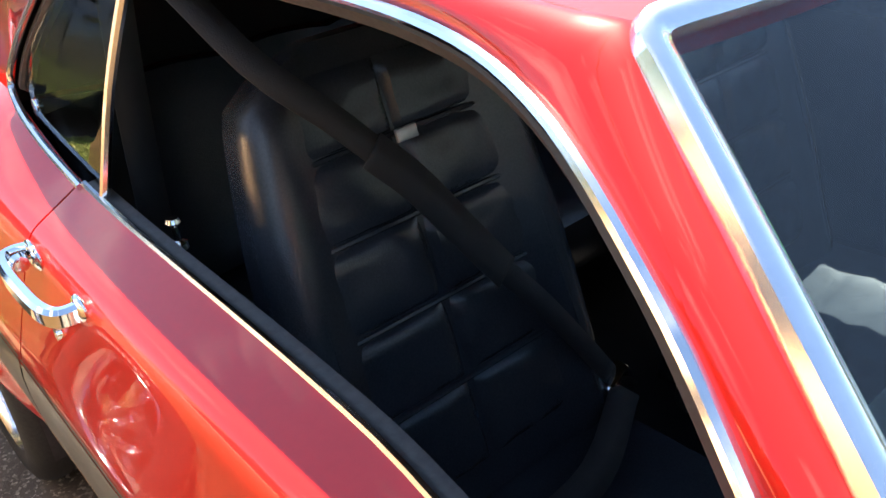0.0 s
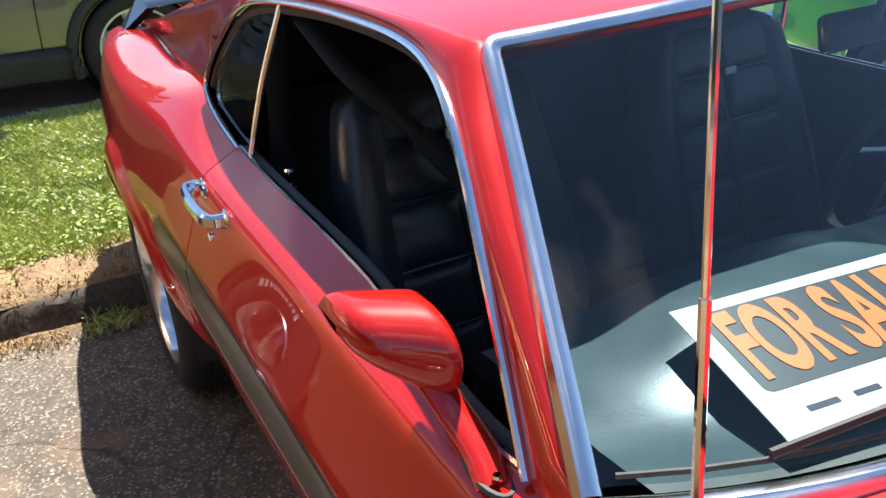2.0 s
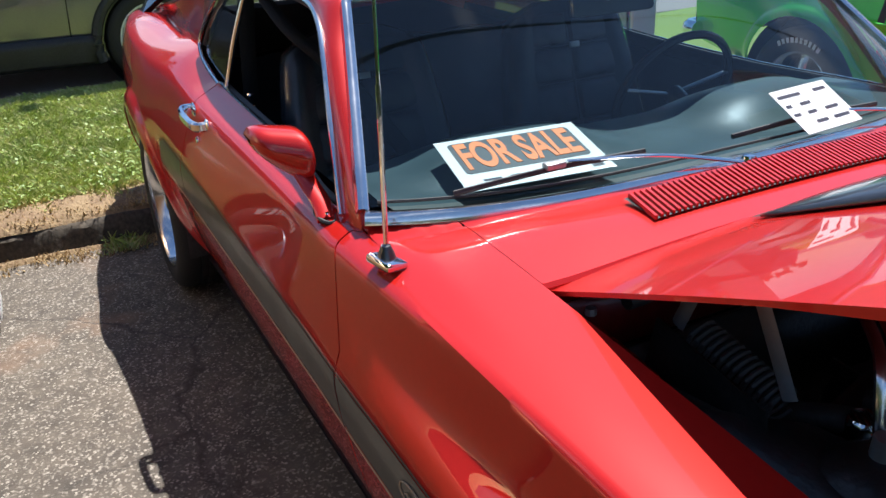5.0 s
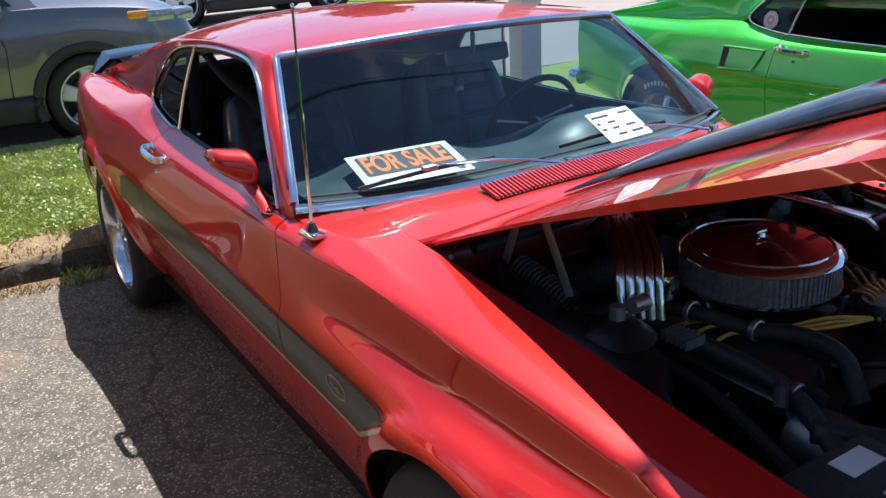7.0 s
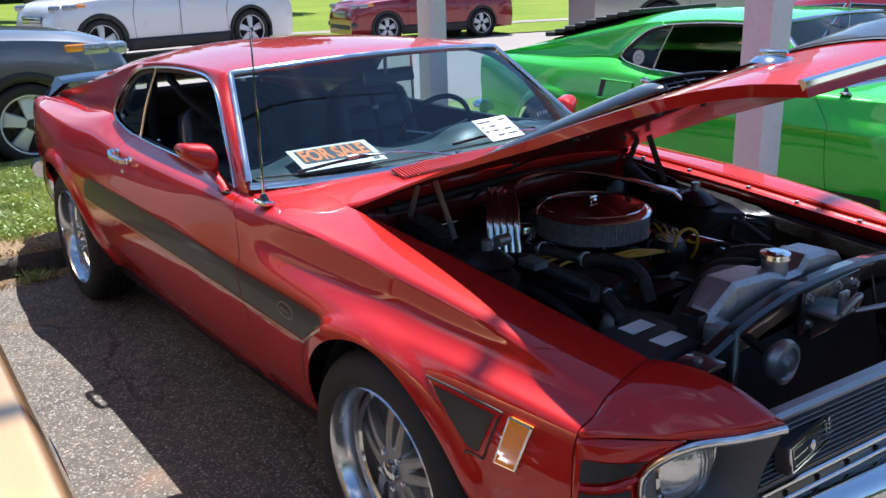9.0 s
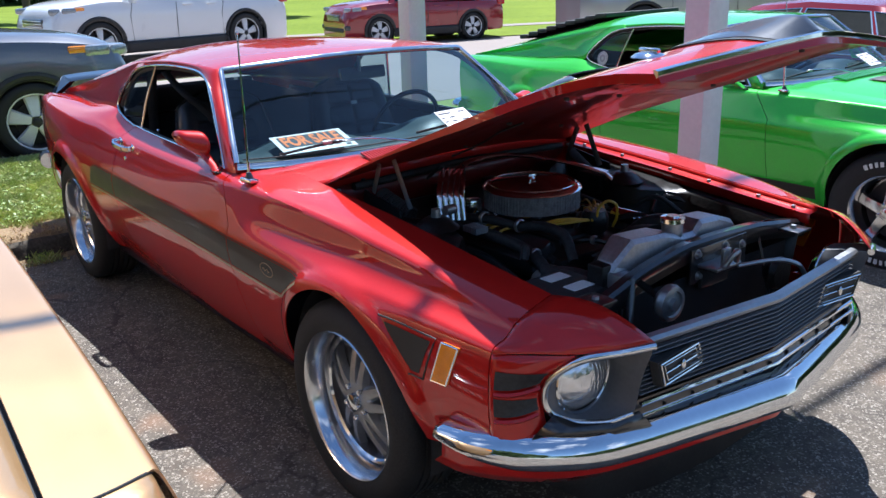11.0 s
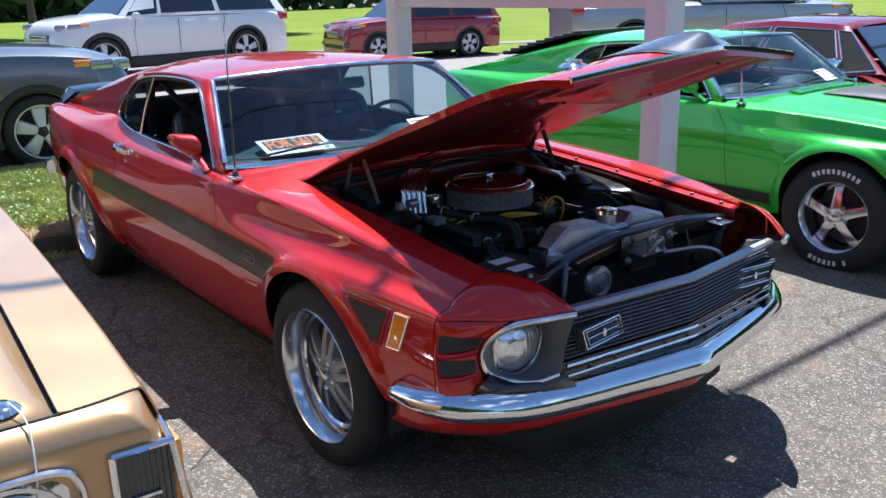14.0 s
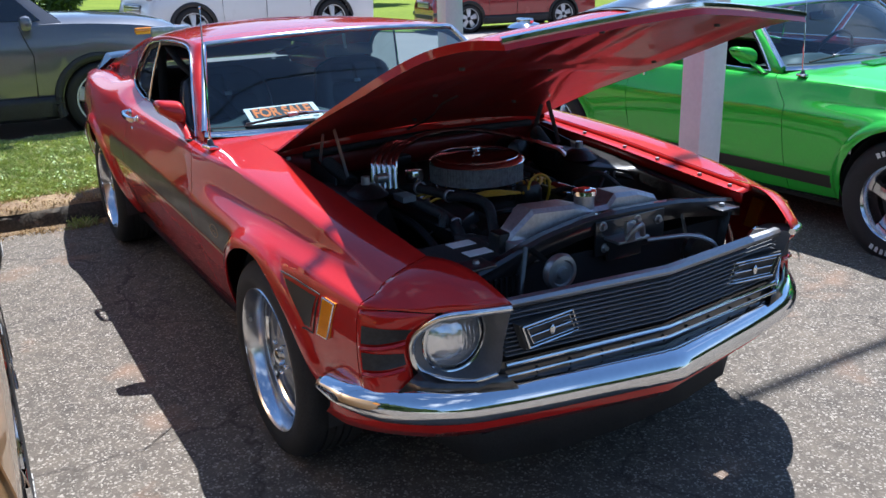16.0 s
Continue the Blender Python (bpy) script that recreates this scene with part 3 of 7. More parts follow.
def cut_at(pts, z):
    """Splits a falling line of (w, z) pairs at a height."""
    k = next((i for i, p in enumerate(pts) if i > 8 and p[1] <= z), len(pts) - 1)
    (w0, z0), (w1, z1) = pts[k - 1], pts[k]
    m = (w0 + (w1 - w0) * (z0 - z) / max(1e-9, z0 - z1), z)
    return pts[:k] + [m], [m] + pts[k:]


def flare(x, z):
    """The rolled-out lip of the wheel arches: a half-round bead with a crisp outer line."""
    out = 0.0
    for xc, zc, r in (ARCH_F, ARCH_R):
        d = math.hypot(x - xc, z - zc) - r
        if d > -0.02 and z > zc - 0.30:
            k = max(0.0, min(1.0, (z - zc + 0.30) / 0.25))
            u = max(0.0, d) / 0.054
            out += k * 0.0185 * max(0.0, 1 - u ** 2.2) ** 0.8 + k * 0.004 * math.exp(-(max(0.0, d - 0.04) / 0.035) ** 2)
    return out


def side_panel(x0, x1, sgn, arch=None, step=0.03, top=None, lean=None):
    """A body side panel; lean: the end (x, other x) whose edge follows the leaning door gap."""
    n = max(2, round((x1 - x0) / step))
    xs = [x0 + (x1 - x0) * i / n for i in range(n + 1)]
    if arch:
        xc, zc, r = arch
        xs = [x for x in xs if abs(x - xc) > r + 0.075]
        xs += [xc + e * (r + 0.001 + 0.0125 * i) for i in range(7) for e in (-1, 1)] + [xc - r * math.cos(math.pi * i / 44) for i in range(45)]
        xs = sorted(set(round(x, 5) for x in xs if x0 - 1e-6 <= x <= x1 + 1e-6))
    rows = []
    for x in xs:
        o = outline(x, 96)
        hi, low = cut_at(o, 0.727 if x < 1.72 else 0.727 - 0.012 * (x - 1.72) / 0.28)
        if top and x > top[0]:
            first = next(p for p in hi if p[0] >= top[1])
            hi = [first] + [p for p in hi if p[0] >= top[1]]
        zb = o[-1][1]
        if arch and abs(x - arch[0]) <= arch[2] + 1e-4:
            zb = max(zb, arch[1] + math.sqrt(max(0, arch[2] ** 2 - (x - arch[0]) ** 2)))
        low = cut_at([low[0]] * 9 + low[1:], zb)[0][8:] if zb > low[-1][1] + 1e-6 else low
        row = []
        for w, z in resample(hi, 36) + resample(low, 40)[1:]:
            xx = x + (gap_lean(w, z) * min(1, max(0, (x - lean[1]) / (lean[0] - lean[1]))) if lean else 0)
            row.append((xx, sgn * (w + flare(x, z)), z))
        rows.append(row)
    return grid(rows)


def ws_bottom(u):
    return Vector((0.668 - 0.125 * abs(u) ** 3.5, 0.735 * u, 0.922))


def ws_top(u):
    return Vector((0.245 - 0.065 * abs(u) ** 3.2, 0.598 * u, 1.243 - 0.024 * u * u))


def ws_point(u, v):
    p = ws_bottom(u).lerp(ws_top(u), v)
    return p + Vector((0.007, 0, 0.010)) * math.sin(math.pi * v) * (1 - 0.85 * abs(u) ** 3)


ROOF = [  # x, edge half width, edge height, centre height
    (0.245, .598, 1.219, 1.245), (0.05, .612, 1.232, 1.262), (-0.35, .618, 1.228, 1.272), (-0.80, .606, 1.190, 1.255),
    (-1.20, .60, 1.118, 1.19), (-1.60, .605, 1.035, 1.10), (-2.00, .60, .965, .995), (-2.22, .585, .925, .93)]


def roof_point(x, v):
    """v: 0 at the centre line, 1 at the side edge."""
    w, ze, zc = hermite(sorted(ROOF), x)
    front = 0.245 - 0.065 * abs(v) ** 3.2 if x > 0.2 else x
    return Vector((min(x, front), w * v, ze + (zc - ze) * (1 - abs(v) ** 2.4)))


# the side window's outline in (x, w, z), from the mirror corner up, over and back down to the belt
WIN = [(0.472, .745, .897), (0.405, .724, .980), (0.330, .701, 1.062), (0.255, .676, 1.128), (0.150, .645, 1.187), (0.03, .629, 1.210),
       (-0.18, .626, 1.214), (-0.40, .627, 1.205), (-0.58, .630, 1.187), (-0.69, .636, 1.157), (-0.77, .648, 1.106), (-0.84, .664, 1.045), (-0.875, .676, .995),
       (-0.84, .684, .962), (-0.74, .692, .938), (-0.60, .697, .918)]


def wheel(parent, x, sgn, z, face, style, letters, r=0.325, width=0.225, rim_r=0.238, m=None):
    """A wheel: deep polished rim with its tyre, spokes, cap and nuts. face: the outer side's half width."""
    o = sgn

    def at(h):
        return o * h
    f = face
    prof = [(0.10, f - 0.16), (rim_r - 0.033, f - 0.16), (rim_r - 0.024, f - 0.06), (rim_r - 0.016, f - 0.012), (rim_r - 0.004, f + 0.001), (rim_r, f - 0.004), (rim_r - 0.002, f - 0.03), (rim_r - 0.03, f - width)]
    w = part("wheel", lathe([(a, at(b)) for a, b in prof], 56, "y", (x, 0, z)), MATTE if style == "suv" else ALLOY, parent, "polished alloy wheel with a deep dish" if style == "deep" else "five-spoke alloy wheel")
    s = r - rim_r
    tp = [(rim_r - 0.004, f - 0.006), (rim_r + 0.10 * s, f + 0.004), (rim_r + 0.45 * s, f + 0.008), (rim_r + 0.78 * s, f - 0.002), (r - 0.006, f - 0.018), (r, f - 0.035)]
    for i in range(5):
        h0 = f - 0.045 - i * (width - 0.09) / 5
        tp += [(r, h0), (r, h0 - (width - 0.09) / 5 + 0.010), (r - 0.007, h0 - (width - 0.09) / 5 + 0.009), (r - 0.007, h0 - (width - 0.09) / 5 + 0.001)]
    tp += [(r, f - width + 0.03), (r - 0.02, f - width + 0.005), (rim_r, f - width)]
    part("tyre", lathe([(a, at(b)) for a, b in tp], 72, "y", (x, 0, z)), RUBBER, w, "black rubber tyre with tread grooves")
    hubf = f - 0.045 if style == "deep" else f - 0.028
    part("hub", lathe([(0.0, at(hubf - 0.002)), (0.058, at(hubf - 0.004)), (0.068, at(hubf - 0.016)), (0.074, at(f - 0.11))], 32, "y", (x, 0, z)), SATIN if style == "deep" else (MATTE if style == "suv" else CHROME), w)
    if style == "suv":
        part("rim_edge", lathe([(rim_r - 0.020, at(f - 0.012)), (rim_r - 0.012, at(f - 0.001)), (rim_r - 0.002, at(f - 0.001))], 48, "y", (x, 0, z)), MACHINED, w)
    if style == "deep":
        part("rim_step", lathe([(rim_r - 0.046, at(f - 0.075)), (rim_r - 0.040, at(f - 0.068)), (rim_r - 0.031, at(f - 0.070)), (rim_r - 0.027, at(f - 0.080))], 56, "y", (x, 0, z)), CHROME, w)
    part("centre_cap", lathe([(0.0, at(hubf + 0.022)), (0.018, at(hubf + 0.021)), (0.028, at(hubf + 0.016)), (0.031, at(hubf - 0.004))], 24, "y", (x, 0, z)), MATTE if style == "suv" else CHROME, w)
    for k in range(5):
        a = 2 * math.pi * k / 5 + 0.35
        ca, sa = math.cos(a), math.sin(a)

        def pol(rad, off, h):
            return (x + rad * ca - off * sa, at(h), z + rad * sa + off * ca)
        bm = bmesh.new()
        pair = (-0.024, 0.024) if style == "deep" else (0.0,)
        hw = 0.0205 if style == "deep" else (0.060 if style == "suv" else 0.031)
        for c in pair:
            rows = []
            for q in range(7):
                t = q / 6
                rad = 0.045 + (rim_r - 0.028 - 0.045) * t
                spread = c * (0.75 + 0.75 * t)
                ww = hw * (1.0 - 0.25 * math.sin(math.pi * t)) if style == "deep" else (hw * (0.65 + 0.55 * t) if style == "suv" else hw * (1.15 - 0.45 * t + 0.35 * t ** 3))
                hh = hubf - (0.05 if style == "deep" else 0.03) * t ** 1.6
                rows.append([pol(rad, spread - ww, hh - 0.03), pol(rad, spread - ww * 0.8, hh - 0.004), pol(rad, spread, hh), pol(rad, spread + ww * 0.8, hh - 0.004), pol(rad, spread + ww, hh - 0.03)])
            grid(rows, False, bm)
        part("spoke", bm, SATIN if style == "deep" else (MACHINED if style == "suv" else ALLOY), w)
        b = a + math.pi / 5
        nut = (x + 0.052 * math.cos(b), 0, z + 0.052 * math.sin(b))
        part("wheel_nut", lathe([(0.0, at(hubf + 0.012)), (0.007, at(hubf + 0.011)), (0.0095, at(hubf + 0.004)), (0.0095, at(hubf - 0.012))], 10, "y", nut), CHROME, w)
    bd = lathe([(0.03, at(f - 0.125)), (0.16, at(f - 0.125)), (0.165, at(f - 0.15)), (0.03, at(f - 0.15))], 36, "y", (x, 0, z))
    part("brake_disc", bd, SATIN if style == "deep" else MATTE, w, "dark steel brake disc")
    if letters:
        for n, mid in ((10, 0.5 * math.pi), (8, 1.5 * math.pi)):
            for k in range(n):
                if n == 8 and k == 6:
                    continue
                a = mid - (k - (n - 1) / 2) * 0.112 * (1 if n == 10 else -1)
                bm = bmesh.new()
                r0, r1, da = rim_r + 0.36 * s, rim_r + 0.58 * s, 0.030 if k % 3 else 0.036
                ring = [(r0, -da), (r1, -da), (r1, da), (r0, da)]
                pts = [(x + q * math.cos(a + e), at(f + 0.0095), z + q * math.sin(a + e)) for q, e in ring]
                plate(pts, (0, o * 0.0022, 0), bm)
                part("tyre_mark", bm, LETTER, w, "raised white bar marking", smooth=False)
    return w


def seat(parent_label, x, y, z, group, m=None):
    """A high-back bucket seat with pleated inserts, piping and an emblem."""
    root = thing("bucket_seat", parent_label, "seat", group)
    lean = math.radians(17)

    def back(u, v, d):
        # u across, v up the backrest, d forward of its middle plane
        return (x - 0.02 - v * math.sin(lean) + d * math.cos(lean), y + u, z + 0.14 + v * math.cos(lean) + d * math.sin(lean) * 0.3)
    rows = []
    H = 0.68
    for i in range(25):
        v = H * i / 24
        t = i / 24
        hw = 0.245 + 0.012 * math.sin(math.pi * t) - 0.055 * t ** 2.5
        top = 1 - max(0, (t - 0.9) / 0.1) ** 2 * 0.55
        row = []
        for j in range(32):
            a = 2 * math.pi * j / 32
            cu, cd = math.cos(a), math.sin(a)
            u = hw * top * math.copysign(abs(cu) ** 0.55, cu)
            bol = 0.045 * math.exp(-((abs(u) - hw * 0.86) / 0.055) ** 2) if cd > 0 else 0
            d = (0.055 * math.copysign(abs(cd) ** 0.6, cd)) * (1 - 0.35 * t) * top + bol * (1 - 0.3 * t)
            row.append(back(u, v, d))
        rows.append(row)
    bm = grid(rows, True)
    cap(bm, rows[0]), cap(bm, rows[-1])
    bk = part("backrest", bm, VINYL, root, "black vinyl high-back shell with side bolsters")
    for side in (-1, 1):
        pts = [back(side * (0.205 - 0.05 * (k / 20) ** 2.5), 0.04 + (H - 0.075) * k / 20, 0.085 - 0.035 * k / 20) for k in range(21)]
        part("piping", tube(smooth_path(pts, 40), 0.0045, 6), VINYL, bk)
    vs = [0.05, 0.185, 0.31, 0.435, 0.545, 0.645]
    for v0, v1 in zip(vs, vs[1:]):
        for side in (-1, 1):
            rows = []
            for i in range(15):
                t = i / 14
                v = v0 + (v1 - v0) * t
                wv = 0.190 - 0.050 * (v / H) ** 2.5
                row = []
                for j in range(15):
                    s = j / 14
                    u = side * wv * s
                    puff = 0.016 * (max(0, 1 - abs(2 * t - 1) ** 4.5) ** 0.55) * (max(0, 1 - abs(2 * s - 1) ** 9) ** 0.5)
                    wob = 0.0022 * noise.noise((u * 34, v * 34, x * 10)) + 0.0012 * noise.noise((u * 90, v * 60, x * 10 + 3))
                    row.append(back(u, v, 0.050 - 0.016 * (v / H) + puff + wob))
                rows.append(row)
            part("pleat", grid(rows), VINYL, bk)
    for v in vs[1:-1]:
        wv = 0.185 - 0.050 * (v / H) ** 2.5
        pts = [back(wv * (-1 + 2 * k / 16), v, 0.060 - 0.016 * (v / H)) for k in range(17)]
        part("welt", tube(pts, 0.0042, 6), VINYL, bk)
    e = back(0.0, 0.548, 0.070)
    part("emblem", box(e, (0.006, 0.034, 0.018), 0.002, m=Matrix.Rotation(-lean, 4, "Y")), SATIN, bk, "small silver rectangular emblem")
    rows = []
    for i in range(17):
        t = i / 16
        xx = x - 0.02 + 0.50 * t
        row = []
        for j in range(25):
            s = 2 * j / 24 - 1
            hw = 0.245 - 0.015 * t
            zz = z + 0.13 + 0.035 * t + 0.03 * abs(s) ** 3 - 0.10 * max(0, abs(s) - 0.93) / 0.07 - 0.09 * max(0, (t - 0.9) / 0.1) ** 2 + 0.004 * math.sin(t * 40) * (abs(s) < 0.7)
            row.append((xx, y + s * hw, zz))
        rows.append(row)
    front = [(r[0] + 0.004, r[1], z - 0.02) for r in rows[-1]]
    bm = grid(rows + [front])
    part("cushion", bm, VINYL, root, "black vinyl seat cushion with pleats", thick=0.02)
    part("seat_base", box((x + 0.22, y, z + 0.03), (0.46, 0.44, 0.12), 0.02), MATTE, root)
    return root


def fastback(P):
    """A two-door fastback coupe. P: paint, hood angle, wheel style, lettering, label and place."""
    root = thing("car", P["label"], "car", P.get("group", ""), P.get("m"))
    paint = P["paint"]
    hero = P["hero"]
    for sgn in (-1, 1):
        fen = part("front_fender", side_panel(0.6535, 2.0, sgn, ARCH_F, lean=(0.6535, 1.02)), paint, root, thick=0.004)
        door = part("door", side_panel(-0.614, 0.6495, sgn, top=(0.485, 0.738), lean=(0.6495, 0.15)), paint, root, thick=0.004)
        qp = part("quarter_panel", side_panel(-2.26, -0.618, sgn, ARCH_R), paint, root, thick=0.004)
        # dark sheets behind the panel gaps put their shade into colour; wheel wells
        for xg in (0.6515, -0.616):
            o = outline(xg, 48)
            ln = [gap_lean(w, z) if xg > 0 else 0.0 for w, z in o]
            part("gap_backing", grid([[(xg + e + d, sgn * (w - 0.012), z - 0.004) for (w, z), d in zip(o, ln) if w > 0.73] for e in (-0.012, 0.012)]), MATTE, root)
        for xc, zc, r in (ARCH_F, ARCH_R):
            rows = []
            for i in range(25):
                a = math.pi * (-0.08 + 1.16 * i / 24)
                px, pz = xc + (r + 0.004) * math.cos(a), zc + (r + 0.004) * math.sin(a)
                rows.append([(px, sgn * w, pz) for w in (0.80, 0.66, 0.50)])
            bm = grid(rows)
            cap(bm, [r_[2] for r_ in rows])
            part("wheel_well", bm, MATTE, root)
        # fender's inner flange with its bolts
        rows = []
        for i in range(28):
            x = 0.93 + 1.09 * i / 27
            w, z = outline(x, 12)[0]
            rows.append([(x, sgn * w, z), (x, sgn * (w - 0.004), z - 0.014), (x, sgn * (w - (0.045 if sgn > 0 else 0.012)), z - (0.018 if sgn > 0 else 0.03)), (x, sgn * (w - (0.048 if sgn > 0 else 0.016)), z - 0.05)])
        # far flange in body paint, near one coloured black
        part("inner_flange", grid(rows), paint if sgn > 0 else BAYBLACK, root, thick=0.002)
        if hero and sgn > 0:
            for x in (1.02, 1.22, 1.45, 1.62, 1.82, 1.95):
                w, z = outline(x, 12)[0]
                part("bolt", lathe([(0.0, 0.008), (0.007, 0.008), (0.008, 0.0), (0.012, -0.001)], 8, "z", (x, sgn * (w - 0.026), z - 0.016)), SATIN, root)
        # rear spear stripe along the side
        if P.get("stripe"):
            def zt(x):
                return 0.704 - 0.010 * x

            def zb(x):
                return 0.603 - 0.008 * x
            for a, b, own in ((-0.98, -0.620, qp), (-0.612, 0.648, door), (0.655, 1.185, fen)):
                n = max(4, round((b - a) / 0.05))
                body, top, low = [], [], []
                for i in range(n + 1):
                    x = a + (b - a) * i / n
                    hi, lo = zt(x), zb(x)

                    def pt(x, z, lift):
                        return (x, sgn * (width_at(x, z) + flare(x, z) + lift), z)
                    cut = max(0.0, (x - 1.035) / 0.150)
                    lo2 = lo + (hi - lo - 0.002) * cut
                    if x < -0.90:
                        rear = (x + 0.98) / 0.08
                        hi = lo + (hi - lo) * max(0.02, rear ** 0.5)
                    body.append([pt(x, lo2 + (hi - lo2) * q / 4, 0.0045) for q in range(5)])
                    top.append([pt(x, hi + 0.003, 0.0045), pt(x, hi + 0.0065, 0.0045)])
                    low.append([pt(x, lo2 - 0.016, 0.0045), pt(x, lo2 - 0.005, 0.0045)])
                st = part("stripe", grid(body), STRIPE, own, "dark grey side stripe")
                part("pinstripe", grid(low), PINLINE, own, "thin gold pinstripe")
                part("pinstripe", grid(top), STRIPE, own)
            tri_ = [(1.625, .686), (1.808, .682), (1.762, .578), (1.735, .580)]
            body = []
            for q in range(6):
                t = q / 5
                a_, b_ = (tri_[0][0] + (tri_[3][0] - tri_[0][0]) * t, tri_[0][1] + (tri_[3][1] - tri_[0][1]) * t), (tri_[1][0] + (tri_[2][0] - tri_[1][0]) * t, tri_[1][1] + (tri_[2][1] - tri_[1][1]) * t)
                body.append([(a_[0] + (b_[0] - a_[0]) * s / 4, sgn * (width_at(a_[0] + (b_[0] - a_[0]) * s / 4, a_[1] + (b_[1] - a_[1]) * s / 4) + flare(a_[0] + (b_[0] - a_[0]) * s / 4, a_[1] + (b_[1] - a_[1]) * s / 4) + 0.0045),
                              a_[1] + (b_[1] - a_[1]) * s / 4) for s in range(5)])
            part("stripe", grid(body), STRIPE, fen, "dark grey stripe end behind the side lamp")
            bl_ = [(1.600, .697), (1.700, .697), (1.825, .693), (1.775, .566), (1.728, .568)]
            bl_ = [(p[0] + (q[0] - p[0]) * k / 8, p[1] + (q[1] - p[1]) * k / 8) for p, q in zip(bl_, bl_[1:]) for k in range(8)] + [bl_[-1]]
            part("pinstripe", tube([(x, sgn * (width_at(x, z) + flare(x, z) + 0.0035), z) for x, z in bl_], 0.0026, 6), STRIPE, fen)
            ring = []
            for i in range(25):
                a_ = 2 * math.pi * i / 24
                xx, zz = 0.955 + 0.045 * math.cos(a_), 0.655 + 0.022 * math.sin(a_)
                ring.append((xx, sgn * (width_at(xx, zz) + flare(xx, zz) + 0.0055), zz))
            part("badge", tube(ring, 0.0014, 6, ends=False), PINLINE, fen, "thin oval outline badge")
            part("badge", tube([(0.93 + 0.008 * i, sgn * (width_at(0.955, 0.655) + 0.0065), 0.655 + 0.006 * math.sin(i * 2.1)) for i in range(7)], 0.0014, 6), PINLINE, fen)
        if P.get("rocker"):
            corner = [(-0.94, 0.845), (-0.67, 0.838), (-0.715, 0.737), (-0.935, 0.728)]

            def on(s, t, lift):
                top_, low_ = [c0 + (c1 - c0) * s for c0, c1 in zip(corner[0], corner[1])], [c0 + (c1 - c0) * s for c0, c1 in zip(corner[3], corner[2])]
                xx, zz = top_[0] + (low_[0] - top_[0]) * t, top_[1] + (low_[1] - top_[1]) * t
                return (xx, sgn * (width_at(xx, zz) + lift), zz)
            # flat black patch paints the shade in the scoop's mouth
            part("quarter_scoop", grid([[on(i / 24, j / 8, 0.004) for j in range(9)] for i in range(5)]), MATTE, qp, "matt black patch for the shaded mouth of the quarter scoop")
            part("scoop_ramp", grid([[on((1 + i) / 6, j / 8, 0.004 + 0.006 * (i / 5)) for j in range(9)] for i in range(6)]), paint, qp)
            lipq = [on(i / 8, 0, 0.008) for i in range(9)] + [on(1, j / 8, 0.010) for j in range(1, 9)] + [on(1 - i / 8, 1, 0.008) for i in range(1, 9)]
            part("scoop_lip", tube(lipq, 0.006, 8), paint, qp)
            band = [[(x, sgn * (width_at(x, z) + 0.004), z) for z in (0.385, 0.36, 0.335, 0.31)] for x in [-0.95 + 1.93 * i / 40 for i in range(41)]]
            part("rocker_stripe", grid(band), STRIPE, root, "black lower body stripe")
        # low sill line and door handle, lock
        hx, hz = -0.515, 0.852
        hw = width_at(hx, hz) + 0.0
        pts = [(hx + 0.088, sgn * (hw + 0.002), hz - 0.002), (hx + 0.084, sgn * (hw + 0.026), hz - 0.002), (hx + 0.06, sgn * (hw + 0.037), hz), (hx + 0.01, sgn * (hw + 0.040), hz + 0.002), (hx - 0.045, sgn * (hw + 0.040), hz + 0.006),
               (hx - 0.076, sgn * (hw + 0.034), hz + 0.010), (hx - 0.080, sgn * (hw + 0.018), hz + 0.012), (hx - 0.074, sgn * (hw + 0.002), hz + 0.012)]
        hd = part("door_handle", sweep(smooth_path(pts, 36), [(0.0085, -0.007), (0.0085, 0.007), (0.005, 0.0125), (-0.003, 0.013), (-0.0075, 0.008), (-0.0075, -0.008), (-0.003, -0.013), (0.005, -0.0125)]), CHROME, door, "chrome pull handle")
        part("handle_button", lathe([(0.0, 0.012), (0.010, 0.010), (0.012, 0.0)], 14, "x", (hx - 0.058, sgn * (hw + 0.022), hz + 0.012)), CHROME, hd)
        part("handle_cup", ball((hx - 0.066, sgn * (hw + 0.002), hz + 0.010), (0.030, 0.007, 0.020), u=14, v=8), CHROME, hd)
        part("handle_cup", ball((hx + 0.085, sgn * (hw + 0.002), hz), (0.020, 0.008, 0.018), u=14, v=8), CHROME, hd)
        part("door_lock", lathe([(0.0, sgn * 0.006), (0.008, sgn * 0.006), (0.010, 0.0)], 14, "y", (hx + 0.03, sgn * (width_at(hx + 0.03, hz - 0.05) + 0.001), hz - 0.05)), CHROME, door)
        # bullet mirror on its stalk
        if sgn < 0 or P.get("two_mirrors", True):
            out = 0.026 if hero and sgn > 0 else 0.0
            mc = Vector((0.330 + 3.2 * out, sgn * (0.797 + out), 0.985 - 0.8 * out))
            rows = []
            for i in range(19):
                t = i / 18
                e = abs(2 * t - 1)
                k = max(0.04, (1 - e ** 7) ** 0.5)
                zt, zb = mc.z + 0.034 + 0.010 * t, mc.z - 0.058 + 0.060 * max(0, (t - 0.25) / 0.75) ** 1.2
                zm, hh = 0.5 * (zt + zb), 0.5 * (zt - zb) * k
                fx, rx = (0.062 - 0.030 * t) * k, 0.048
                yy = 0.748 + out + 0.102 * t
                ring = []
                for j in range(28):
                    a = 2 * math.pi * j / 28
                    cu, cd = math.cos(a), math.sin(a)
                    xx = fx * abs(cu) ** 0.8 if cu > 0 else -rx * abs(cu) ** 0.25
